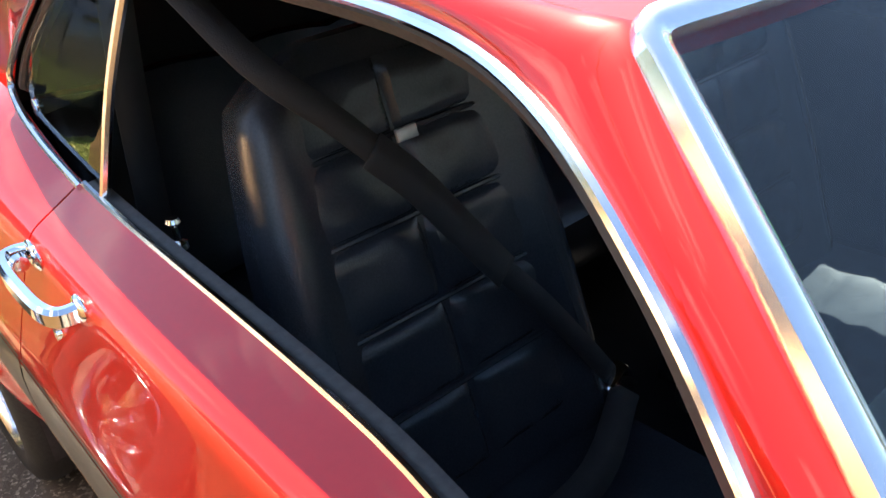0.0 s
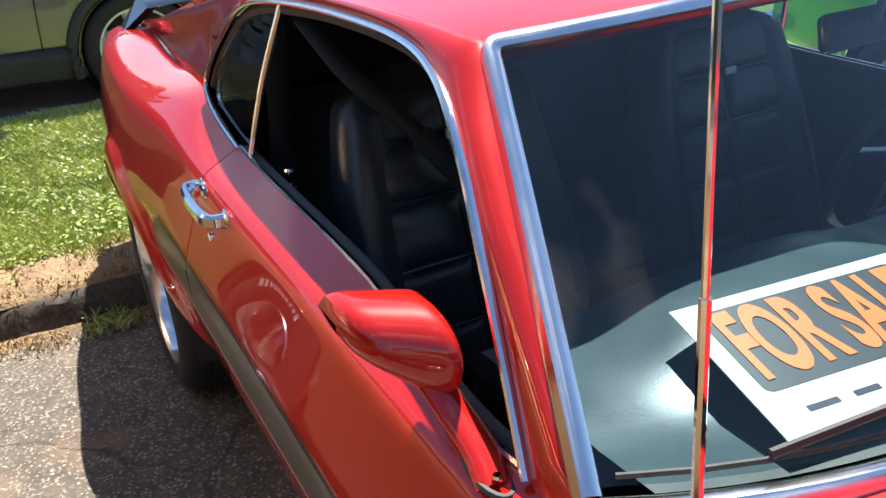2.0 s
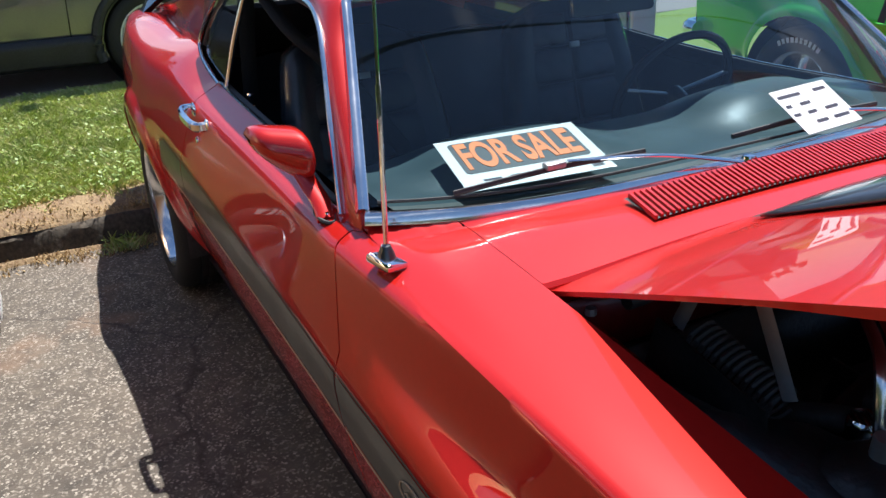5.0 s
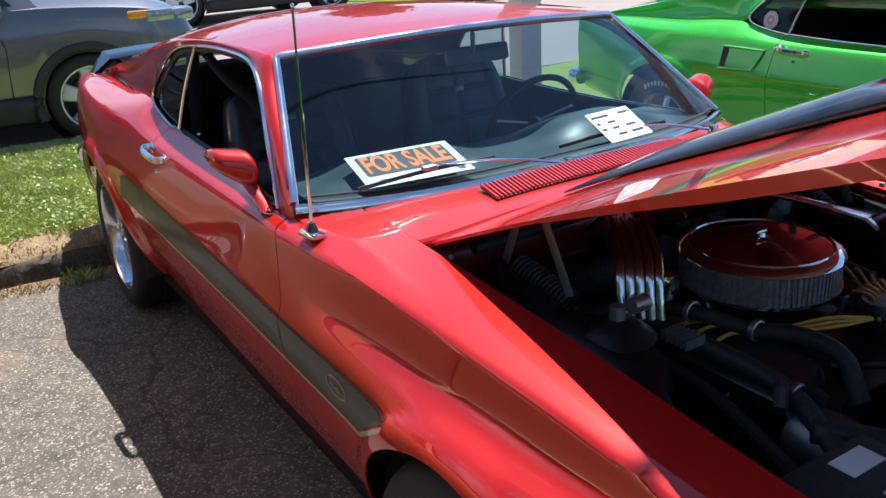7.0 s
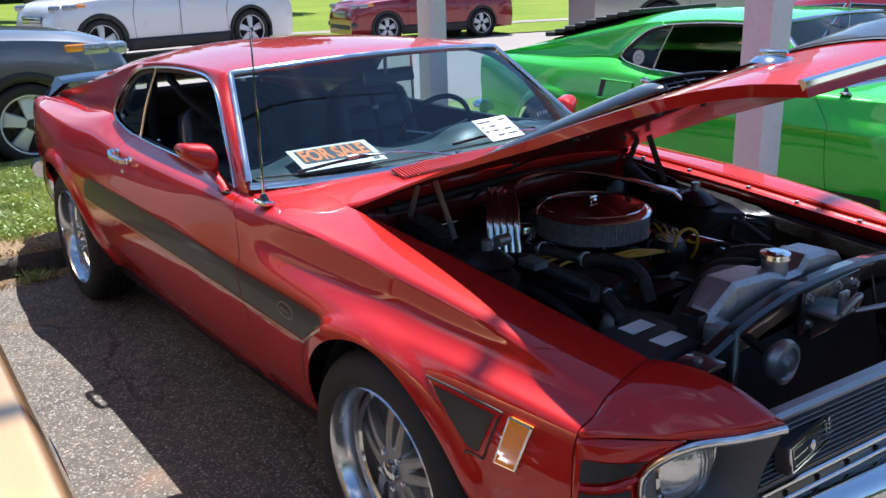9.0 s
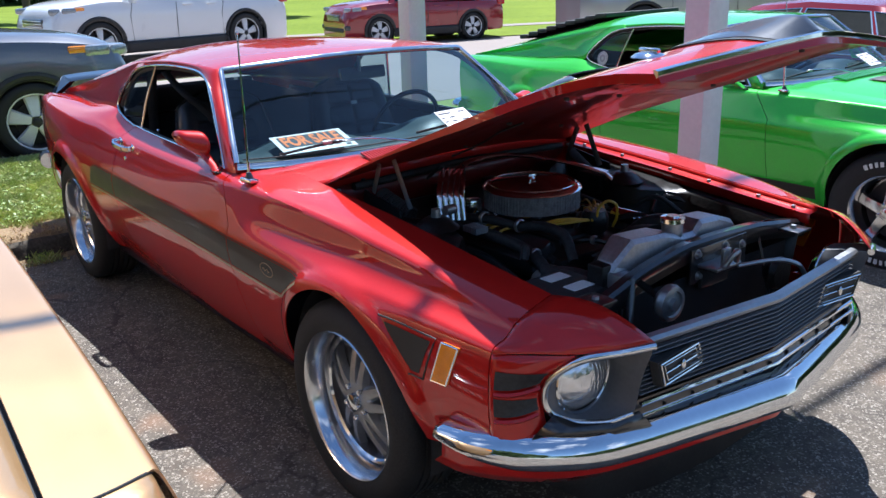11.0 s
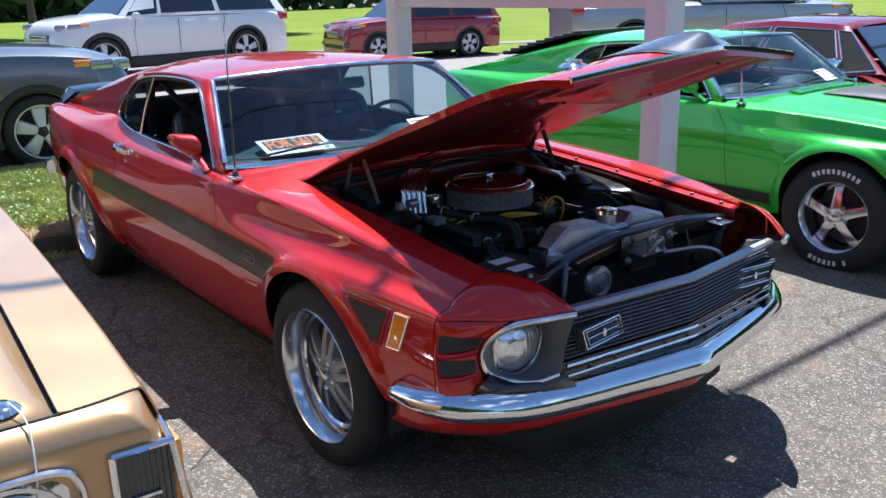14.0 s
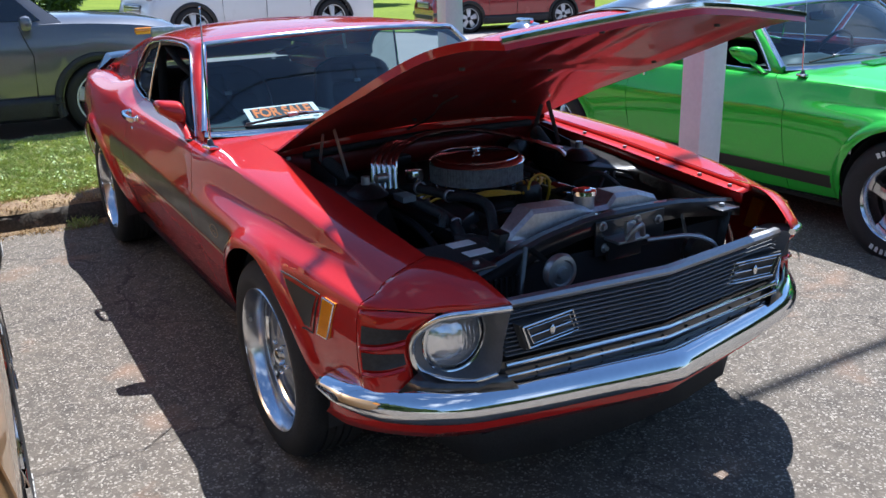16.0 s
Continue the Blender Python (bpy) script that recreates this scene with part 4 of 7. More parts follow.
                    ring.append((mc.x + xx - 0.035 * t, sgn * yy, zm + hh * math.copysign(abs(cd) ** 0.72, cd) - (0.010 * max(0, cu) if cd > 0 else 0)))
                rows.append(ring)
            bm = grid(rows, True)
            cap(bm, rows[0]), cap(bm, rows[-1])
            bmesh.ops.recalc_face_normals(bm, faces=bm.faces)
            mir = part("mirror", bm, paint, door, "paint-matched racing mirror")
            rows_m = [[(mc.x - 0.068, mc.y + 0.044 * math.cos(2 * math.pi * j / 20) * q, mc.z + 0.028 * math.sin(2 * math.pi * j / 20) * q) for j in range(20)] for q in (1.0, 0.01)]
            part("mirror_glass", grid(rows_m, True), CHROME, mir)
            st = [(mc.x + 0.015, sgn * (0.775 + out), mc.z - 0.038), (mc.x + 0.045, sgn * 0.768, mc.z - 0.062), (mc.x + 0.085, sgn * 0.764, 0.902), (mc.x + 0.118, sgn * 0.768, 0.882)]
            part("mirror_stalk", tube(smooth_path(st, 12), 0.019, 12, flat=0.5, up=(0.4, 0, 1)), paint, mir)
            foot = [(mc.x + 0.105 + 0.034 * math.cos(a), sgn * (0.766 + 0.016 * math.sin(a)), 0.888 - 0.004 * math.cos(a)) for a in [2 * math.pi * k / 20 for k in range(21)]]
            part("mirror_gasket", tube(foot, 0.004, 6, ends=False), MATTE, mir)
            part("mirror_screw", lathe([(0.0, 0.003), (0.004, 0.003), (0.005, 0.0)], 10, "z", (mc.x + 0.122, sgn * 0.768, 0.896)), CHROME, mir)
        # belt trim, window frame mouldings
        belt = [(x, sgn * (outline(x, 24)[0][0] + 0.003), outline(x, 24)[0][1] + 0.004) for x in [0.47 - 1.07 * i / 24 for i in range(25)]]
        part("belt_moulding", tube(belt, 0.0045, 6), BRIGHT, door, "thin chrome belt moulding")
        inner = [[(p[0], p[1] - sgn * 0.004, p[2] - 0.002) for p in belt], [(p[0], p[1] - sgn * 0.019, p[2] + 0.001) for p in belt], [(p[0], p[1] - sgn * 0.026, p[2] - 0.04) for p in belt]]
        part("window_seal", grid(inner), MATTE, door, thick=0.003)
        frame_pts = smooth_path([(a, sgn * (b + 0.004), c) for a, b, c in WIN], 90)
        part("window_moulding", tube(frame_pts, 0.0058, 8, flat=0.85), BRIGHT, root, "bright chrome window surround")
        inn = smooth_path([(a + (0.012 if a < -0.3 else -0.012), sgn * (b - 0.012), c - 0.010) for a, b, c in WIN[:13]], 70)
        part("window_seal", tube(inn, 0.012, 6), MATTE, root, "black rubber window seal")
        dv = P.get("divider", 0.0)
        part("window_divider", tube(smooth_path([(-0.545 + dv, sgn * 0.692, 0.915), (-0.505 + dv, sgn * 0.660, 1.06), (-0.455 + dv, sgn * 0.622, 1.196)], 12), 0.0065, 8), BRIGHT, root, "chrome window divider bar")
        # quarter glass behind the divider
        gl = [(-0.545 + dv, .686, .918), (-0.505 + dv, .655, 1.06), (-0.46 + dv, .620, 1.192), (-0.58, .620, 1.178), (-0.70, .632, 1.14), (-0.80, .655, 1.06), (-0.855, .668, .995), (-0.80, .680, .955)]
        bm = bmesh.new()
        cap(bm, [(a, sgn * b, c) for a, b, c in gl])
        pane = part("quarter_glass", bm, SIDEGLASS, root, "tinted quarter window glass", smooth=False)
        pane.visible_shadow = False
        if P.get("sticker") and sgn < 0:
            for rad0, rad1, mt in ((0.046, 0.0, STICKER), (0.040, 0.036, SATIN), (0.026, 0.010, SATIN)):
                ringd = [[(-0.735 + q * math.cos(k * math.pi / 14), sgn * (0.680 - 0.20 * q * math.sin(k * math.pi / 14) + (0.0 if mt is STICKER else 0.002)), 0.985 + q * math.sin(k * math.pi / 14)) for k in range(28)] for q in (rad0, max(rad1, 0.001))]
                part("window_sticker", grid(ringd, True), mt, pane, "round white window sticker")
        if hero and sgn < 0:
            part("glass_clip", lathe([(0.0, -0.010), (0.011, -0.009), (0.012, 0.0)], 12, "y", (-0.80, -0.668, 0.972)), CHROME, root)
        # A pillar and roof rail, one skin round the front of the window
        rows = []
        for i in range(21):
            t = i / 20
            p0 = ws_point(1.0, t) + Vector((-0.004, 0.004, -0.001 + 0.007 * max(0, (t - 0.75) / 0.25) ** 2))
            k = t * 4.0
            j, u = min(3, int(k)), k - min(3, int(k))
            p1 = Vector(WIN[j]).lerp(Vector(WIN[j + 1]), u)
            rows.append((p0, p1))
        wp = smooth_path(WIN[4:9], 26)
        for i in range(1, 27):
            rows.append((roof_point(0.176 - 0.776 * i / 26, 1.0), wp[i]))
        skin = []
        for n_, (p0, p1) in enumerate(rows):
            if n_ == 0:
                skin.append([tuple(Vector((q.x + 0.012, sgn * (q.y + 0.002), 0.872))) for q in [p0.lerp(p1, max(0, (k - 1) / 8)) for k in range(10)]])
            ctl = p0.lerp(p1, 0.5) + Vector((0.004, 0.012, 0.012))
            tuck = p0 + Vector((0.004, -0.016, -0.006))
            skin.append([(tuck.x, sgn * tuck.y, tuck.z)] + [tuple(Vector((q.x, sgn * q.y, q.z))) for q in [p0 * (1 - s) ** 2 + ctl * 2 * s * (1 - s) + p1 * s * s for s in [n / 8 for n in range(9)]]])
        part("a_pillar", grid(skin), paint, root)
        low = [Vector(p) for p in WIN[8:14]] + [Vector((-0.93, .672, .964))] + [Vector((x, outline(x, 12)[0][0], outline(x, 12)[0][1])) for x in (-1.1, -1.3, -1.5, -1.7, -1.9, -2.1, -2.22)]
        low = smooth_path([low[0], low[1], low[2], low[3], low[4]] + low[6:], 44)
        tx = [-0.60 - 1.61 * (i / 44) ** 1.15 for i in range(45)]
        rows = []
        for x, b in zip(tx, low):
            a = roof_point(x, 1.0)
            rows.append([(a.x + (b.x - a.x) * s / 6, sgn * (a.y + (b.y - a.y) * s / 6 - 0.016 * math.sin(math.pi * s / 6) * min(1, (-x - 0.6) / 0.5)), a.z + (b.z - a.z) * s / 6) for s in range(7)])
        part("sail_panel", grid(rows), paint, root, thick=0.003)
        # wheels
        wheel(root, 1.371, sgn, HUB_Z, 0.842, P["wheels"], P["letters"], rim_r=P.get("rim", 0.238))
        wheel(root, -1.371, sgn, HUB_Z, 0.822, P["wheels"], P["letters"], rim_r=P.get("rim", 0.238))
        # rocker tuck under the doors
        part("sill", grid([[(x, sgn * .742, .235), (x, sgn * .70, .20), (x, sgn * .60, .19)] for x in (-0.98, -0.4, 0.2, 0.99)]), MATTE, root)
    # roof skin
    xs = [0.245 - 2.465 * i / 60 for i in range(61)]
    part("roof", grid([[tuple(roof_point(0.245, v / 14) + Vector((0.016, 0, -0.014))) for v in range(-14, 15)]] + [[tuple(roof_point(x, v / 14)) for v in range(-14, 15)] for x in xs]), paint, root)
    part("roof_lining", grid([[tuple(roof_point(x, v / 8) * 1.0 - Vector((0, 0, 0.022))) for v in range(-8, 9)] for x in xs[2:44]]), CARPET, root, "dark headlining")
    bm = grid([[tuple(roof_point(x, v / 10 * 0.86) + Vector((0, 0, 0.006))) for v in range(-10, 11)] for x in [-1.02 - 0.95 * i / 16 for i in range(17)]])
    part("rear_window", bm, DARKGLASS, root, "dark sloping rear window")
    if P.get("louvres"):
        for i in range(9):
            x = -1.0 - 0.10 * i
            a = roof_point(x, 0.0)
            part("louvre", box((x, 0, a.z + 0.022), (0.108, 0.84, 0.034), 0.010, m=Matrix.Rotation(radians(-4), 4, "Y")), MATTE, root)
    # windscreen, mouldings
    n = 24
    bm = grid([[tuple(ws_point(-0.985 + 1.97 * j / n, 0.02 + 0.96 * i / 12)) for j in range(n + 1)] for i in range(13)])
    wsn = part("windscreen", bm, GLASS, root, "lightly tinted curved windscreen")
    wsn.visible_shadow = False
    low = [ws_point(-1 + 2 * i / 32, 0) + Vector((0.010, 0, 0.0)) for i in range(33)]
    part("windscreen_moulding", sweep(low, [(-0.013, -0.014), (-0.010, 0.001), (-0.003, 0.005), (0.005, 0.004), (0.011, -0.003), (0.013, -0.016)]), BRIGHT, root, "chrome lower windscreen moulding")
    rim = [ws_point(-1, v / 20) for v in range(20)] + [ws_point(-1.0, 0.975), ws_point(-0.992, 0.995), ws_point(-0.97, 1.0), ws_point(-0.92, 1.0)] + [ws_point(-0.8 + 0.2 * k, 1) for k in range(9)]
    rim += [ws_point(0.92, 1.0), ws_point(0.97, 1.0), ws_point(0.992, 0.995), ws_point(1.0, 0.975)] + [ws_point(1, v / 20) for v in range(19, -1, -1)]
    rim = [p + Vector((0.004, 0, 0.005)) for p in smooth_path(rim, 150)]
    part("windscreen_moulding", sweep(rim, [(-0.0115, -0.012), (-0.0095, 0.002), (-0.003, 0.005), (0.003, 0.005), (0.0095, 0.002), (0.0115, -0.012)], up=(0.6, 0, 0.8)), BRIGHT, root, "bright windscreen surround moulding")
    # black rubber line inside the mouldings
    ring = [ws_point(-0.97 + 1.94 * i / 24, 0.035) + Vector((0.002, 0, 0.003)) for i in range(25)]
    part("windscreen_seal", tube(ring, 0.003, 6), MATTE, root)
    for sgn in (-1, 1):
        rows = []
        o = outline(0.655, 60)
        for i in range(15):
            w = 0.600 + 0.140 * i / 14
            xa = min(0.652, ws_bottom(min(1, w / 0.735)).x + 0.004)
            zf = min(o, key=lambda p: abs(p[0] - w) + (1 if p[1] < 0.88 else 0))[1]
            rows.append([(xa + (0.656 - xa) * k / 4, sgn * w, zf + 0.010 * (1 - k / 4) ** 2) for k in range(5)])
        part("fender_cap", grid(rows), paint, root)
    # cowl panel, its vents and the bonnet
    rows = []
    for i in range(9):
        t = i / 8
        row = []
        for j in range(25):
            u = -1 + 2 * j / 24
            a = ws_bottom(u * 0.8115) + Vector((0.008, 0, -0.007))
            hr = Vector((0.895 - 0.012 * u * u, 0.5965 * u, 0.892 + 0.026 * (1 - abs(u) ** 2.5)))
            p = a.lerp(hr, t)
            p.z += 0.006 * math.sin(math.pi * t)
            p.z += (outline(max(0.66, p.x), 12)[0][1] + 0.0015 - p.z) * abs(u) ** 6
            row.append(tuple(p))
        rows.append(row)
    for dz, dx in ((0.006, 0.006), (0.03, 0.008), (0.07, 0.010)):
        rows.append([(p[0] + dx, p[1], p[2] - dz) for p in rows[8]])
    cowl = part("cowl", grid(rows), paint, root)
    # no opening here: a matt black plate paints the shade between the fins
    vent = part("cowl_vent", grid([[(0.742, y, 0.934 - 0.02 * (y / 0.6) ** 2) for y in [-0.34 + 0.68 * i / 10 for i in range(11)]], [(0.828, y, 0.9275 - 0.02 * (y / 0.6) ** 2) for y in [-0.34 + 0.68 * i / 10 for i in range(11)]]]), MATTE, cowl, "black plate standing for the shaded slots of the cowl vent")
    fin = None
    for k in range(56):
        y = -0.335 + 0.67 * k / 55
        z0 = 0.928 - 0.02 * abs(y / 0.6) ** 2
        if fin is None:
            fin = part("louvre_fin", box((0, 0, 0), (0.085, 0.0055, 0.008), 0.0, None, Matrix.Rotation(radians(7), 4, "Y") @ Matrix.Rotation(radians(-8), 4, "Z")), paint, vent, smooth=False)
            one = fin
        else:
            one = new("louvre_fin", fin.data)
            one.parent = vent
        one.location = (0.785, y, z0 + 0.006)
    bonnet(root, P)
    nose(root, P)
    tail(root, P)
    # floor, bulkheads, door linings
    part("floor_pan", grid([[(x, y, 0.24) for y in (-0.74, 0, 0.74)] for x in (-2.1, -1.0, 0.0, 0.95)]), CARPET, root)
    part("bulkhead", grid([[(0.93, y, z) for y in (-0.60, -0.2, 0.2, 0.60)] for z in (0.24, 0.55, 0.775)]), BAYBLACK, root, "black engine bulkhead", thick=0.01)
    # upper bulkhead also gets the red with bonnet shade painted in
    part("bulkhead_upper", grid([[(0.915, y, z) for y in (-0.58, -0.2, 0.2, 0.58)] for z in (0.775, 0.83, 0.872)]), REDSHADE if hero else MATTE, root, thick=0.006)
    for sgn in (-1, 1):
        part("door_lining", grid([[(x, sgn * 0.672, z) for z in (0.26, 0.5, 0.7, 0.84)] + [(x, sgn * 0.69, 0.885)] for x in (0.62, 0.2, -0.2, -0.6, -1.1, -1.7)]), VINYL, root, "black vinyl inner lining")
    part("rear_bulkhead", grid([[(-1.22, y, z) for y in (-0.66, 0, 0.66)] for z in (0.24, 0.6, 0.86)]), CARPET, root)
    part("parcel_shelf", grid([[(-1.22, y, 0.86) for y in (-0.64, 0, 0.64)], [(-2.1, y, 0.90) for y in (-0.58, 0, 0.58)]]), CARPET, root)
    # dashboard
    rows = []
    for i in range(13):
        t = i / 12
        row = []
        for j in range(41):
            y = -0.68 + 1.36 * j / 40
            lim = ws_bottom(y / 0.735).x - 0.010
            x = lim - (lim - 0.25) * t
            hump = sum(math.exp(-((y - c) / 0.20) ** 4) for c in (-0.345, 0.345))
            prof = 0.905 + 0.012 * max(0, 1 - t / 0.25) + 0.045 * hump * math.exp(-((t - 0.66) / 0.30) ** 4) + 0.008 * math.sin(math.pi * t)
            z = prof if t < 0.93 else prof - 0.10 * (t - 0.93) / 0.07
            row.append((x, y, z))
        rows.append(row)
    part("dash_top", grid(rows), DASHPAD, root, "padded dark dashboard with two humps")
    part("dash_face", grid([[(0.255, y, z) for y in (-0.68, -0.3, 0, 0.3, 0.68)] for z in (0.86, 0.70, 0.55)]), DASHPAD, root)
    wc = Vector((0.06, 0.365, 0.865))
    ringp = [wc + Vector((0.06 * math.sin(a), 0.185 * math.cos(a), 0.165 * math.sin(a))) for a in [2 * math.pi * k / 40 for k in range(41)]]
    sw = part("steering_wheel", tube(ringp, 0.0115, 8, ends=False, up=(1, 0, -0.3)), VINYL, root, "thin black steering wheel")
    for a in (0.25, 2.9, 4.71):
        part("steering_spoke", tube([wc, wc + Vector((0.06 * math.sin(a), 0.185 * math.cos(a), 0.165 * math.sin(a)))], 0.010, 6, flat=0.4), SATIN, sw)
    part("steering_column", tube([wc, wc + Vector((0.16, 0, -0.07))], 0.028, 12), VINYL, root)
    # interior mirror
    mm = part("inside_mirror", box((0.175, 0.06, 1.150), (0.022, 0.235, 0.055), 0.010, m=Matrix.Rotation(radians(-12), 4, "Y")), BLACK, root, "black inside mirror")
    part("mirror_arm", tube([(0.185, 0.04, 1.16), (0.215, 0.02, 1.222)], 0.007, 8), SATIN, mm)
    # wipers
    for piv, elbow, tips in (((0.722, -0.036, 0.930), (0.640, -0.385, 0.975), ((0.600, -0.590, 0.944), (0.655, -0.226, 0.968))), ((0.735, 0.50, 0.932), (0.650, 0.19, 0.972), ((0.635, 0.006, 0.950), (0.668, 0.37, 0.966)))):
        ar = part("wiper_arm", tube(smooth_path([piv, Vector(piv).lerp(Vector(elbow), 0.5) + Vector((0, 0, 0.012)), elbow], 10), 0.0075, 8, flat=0.6, taper=0.6), BRIGHT, root, "silver wiper arm")
        part("wiper_pivot", lathe([(0.0, 0.022), (0.012, 0.020), (0.016, 0.008), (0.018, -0.02)], 14, "z", (piv[0], piv[1], piv[2] - 0.006)), CHROME, ar)
        a, b = Vector(tips[0]), Vector(tips[1])
        mid = a.lerp(b, 0.5) + Vector((0.006, 0, 0.008))
        part("wiper_blade", tube(smooth_path([a, mid, b], 14), 0.0042, 6, flat=1.3), MATTE, ar, "black wiper blade")
        part("blade_clip", box(tuple(mid + Vector((0, 0, 0.006))), (0.02, 0.04, 0.012), 0.003), SATIN, ar)
    return root


HINGE = Vector((0.975, 0.0, 0.900))
HOOD_EDGE = [(0.875, .588, .895), (1.2, .590, .872), (1.6, .594, .836), (1.9, .594, .803), (2.05, .578, .782), (2.17, .545, .752), (2.245, .505, .717)]


def hood_front(v):
    return 2.345 - 0.10 * abs(v) ** 1.1


def hood_point(t, v, drop=0.0):
    """t: 0 at the hinge, 1 at the front; v: -1 to 1 across."""
    x = 0.875 + (hood_front(v) - 0.875) * t - 0.025 * v * v * (1 - t)
    w, z = hermite(HOOD_EDGE, min(2.245, 0.875 + (2.245 - 0.875) * t))
    lip = min(1.0, max(0.0, (t - 0.80) / 0.20)) ** 1.5
    bulge = 0.010 * math.exp(-(v / 0.42) ** 6) * min(1, t * 5) * (1 - 0.95 * lip)
    return Vector((x, w * v, z + (0.030 - 0.022 * lip) * (1 - abs(v) ** 2.2) + bulge - drop))


def bonnet(root, P):
    lift = Vector((0.022, 0, 0.043)) if P["hood"] > 5 else Vector((0, 0, 0))
    turn = Matrix.Translation(HINGE + lift) @ Matrix.Rotation(-radians(P["hood"]), 4, "Y") @ Matrix.Translation(-HINGE)

    def T(t, v, drop=0.0):
        return tuple(turn @ hood_point(t, v, drop))
    nt, nv = 40, 32
    hood = part("bonnet", grid([[T(i / nt, -1 + 2 * j / nv) for j in range(nv + 1)] for i in range(nt + 1)]), P["paint"], root,
                "raised bonnet, glossy" if P["hood"] > 5 else "closed bonnet")
    if P["hood"] > 5:
        def flange(t):
            return 0.007 + 0.016 * min(1, max(0, (t - 0.3) / 0.3))

        def rib(t, v):
            frame_ = min(t, 1 - t) < 0.09 or abs(v) > 0.86
            spine = abs(abs(v) - 0.42 * (1 - 0.5 * t)) < 0.07 or abs(v) < 0.05 and t > 0.45 or abs(t - 0.5) < 0.035
            return flange(t) if frame_ else (0.019 if spine else 0.008)
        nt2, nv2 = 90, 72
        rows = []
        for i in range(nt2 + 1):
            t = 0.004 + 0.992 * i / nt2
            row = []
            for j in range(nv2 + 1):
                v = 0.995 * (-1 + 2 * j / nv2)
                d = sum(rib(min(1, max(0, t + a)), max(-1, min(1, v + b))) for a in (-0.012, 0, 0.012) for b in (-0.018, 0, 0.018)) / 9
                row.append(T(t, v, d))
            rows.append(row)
        # underside shade is put into this panel's darker red
        part("bonnet_inner", grid(rows), REDSHADE, hood, "pressed inner panel of the bonnet, its red darkened for shade")
        edge = [T(i / 40, s) for s in (-1,) for i in range(41)] + [T(1, -1 + 2 * j / 32) for j in range(33)] + [T(1 - i / 40, 1) for i in range(41)]
        low = [T(i / 40, -1, flange(i / 40)) for i in range(41)] + [T(1, -1 + 2 * j / 32, 0.023) for j in range(33)] + [T(1 - i / 40, 1, flange(1 - i / 40)) for i in range(41)]
        part("bonnet_edge", grid([edge, low]), P["paint"], hood)
        r = random.Random(3)
        for k in range(9):
            v = -0.8 + 0.2 * k
            part("rubber_stop", lathe([(0, -0.006), (0.008, -0.005), (0.009, 0.002)], 8, "z", tuple(turn @ hood_point(0.05 + 0.9 * ((k * 37) % 10) / 10, v, 0.032))), MATTE, hood)
        for v in (-0.15,):
            pts = [turn @ hood_point(0.05 + 0.06 * k, v + 0.05 * math.sin(k * 1.1), 0.036) for k in range(6)]
            part("washer_hose", tube(smooth_path(pts, 20), 0.004, 6), MATTE, hood, "black washer hose")
    lip = [Vector(T(0.995, -1 + 2 * j / 40)) + Vector((0.006, 0, 0)) for j in range(41)]
    part("bonnet_lip", sweep(lip, [(-0.006, -0.009), (0.003, -0.010), (0.008, -0.003), (0.007, 0.006), (-0.003, 0.009), (-0.009, 0.007)]), CHROME, hood, "chrome bonnet lip moulding")
    if P.get("hood_black"):
        rows = [[tuple(turn @ (hood_point(0.02 + 0.97 * i / 30, v) + Vector((0, 0, 0.004)))) for v in [(-0.30 - 0.10 * (1 - i / 30)) * (1 - 2 * j / 14) for j in range(15)]] for i in range(31)]
        part("bonnet_stripe", grid(rows), STRIPE if P["hero"] else MATTE, hood, "black centre stripe on the bonnet")
        black = BLACK if P["hero"] else MATTE
        # peaked nose behind the lip
        rows = []
        for i in range(25):
            t = 0.68 + 0.314 * i / 24
            h = 0.040 * min((t - 0.68) / 0.30, (0.996 - t) / 0.016)
            rows.append([tuple(turn @ (hood_point(t, 0.26 * q) + Vector((0, 0, 0.0055 + max(0.0, h) * (1 - abs(q)))))) for q in [-1 + j / 9 for j in range(19)]])
        part("bonnet_peak", grid(rows), black, hood, "peaked black bonnet nose")

        # air scoop in the middle, open towards the front, with raked cheeks
        def half(t):
            return 0.31 + 0.10 * (1 - t)

        def rise(t):
            return 0.040 * max(0.0, (t - 0.04) / 0.50) ** 0.5

        def shell(t, q, inset=0.0):
            e = max(0.0, 1 - abs(q) ** 5) ** 0.7
            return turn @ (hood_point(t, half(t) * q * (1 - inset)) + Vector((0, 0, 0.005 + (rise(min(t, 0.54)) - inset * 0.12) * e)))
        qs = [-1 + j / 16 for j in range(33)]
        rows = [[tuple(shell(0.04 + (0.500 + 0.075 * max(0, abs(q) - 0.72) / 0.28) * (i / 22) ** 1.3, q)) for q in qs] for i in range(23)]
        scoop = part("bonnet_scoop", grid(rows), black, hood, "black bonnet air scoop", thick=0.004)
        part("scoop_throat", grid([[tuple(shell(0.535 - 0.22 * k, q, 0.06 + 0.25 * k)) for q in qs] for k in (0.0, 0.5, 1.0)]), MATTE, scoop)
        for u in (0.3, 0.66):
            bar = [shell(0.535, q, 0.05) * u + (turn @ (hood_point(0.545, half(0.54) * q) + Vector((0, 0, 0.006)))) * (1 - u) for q in [-0.9 + 0.15 * j for j in range(13)]]
            part("mesh_wire", tube([tuple(p) for p in bar], 0.0008, 4), SATIN, scoop)
        for j in range(9):
            q = -0.8 + 0.2 * j
            part("mesh_wire", tube([tuple(turn @ (hood_point(0.545, half(0.54) * q) + Vector((0, 0, 0.006)))), tuple(shell(0.532, q, 0.05))], 0.0008, 4), SATIN, scoop)
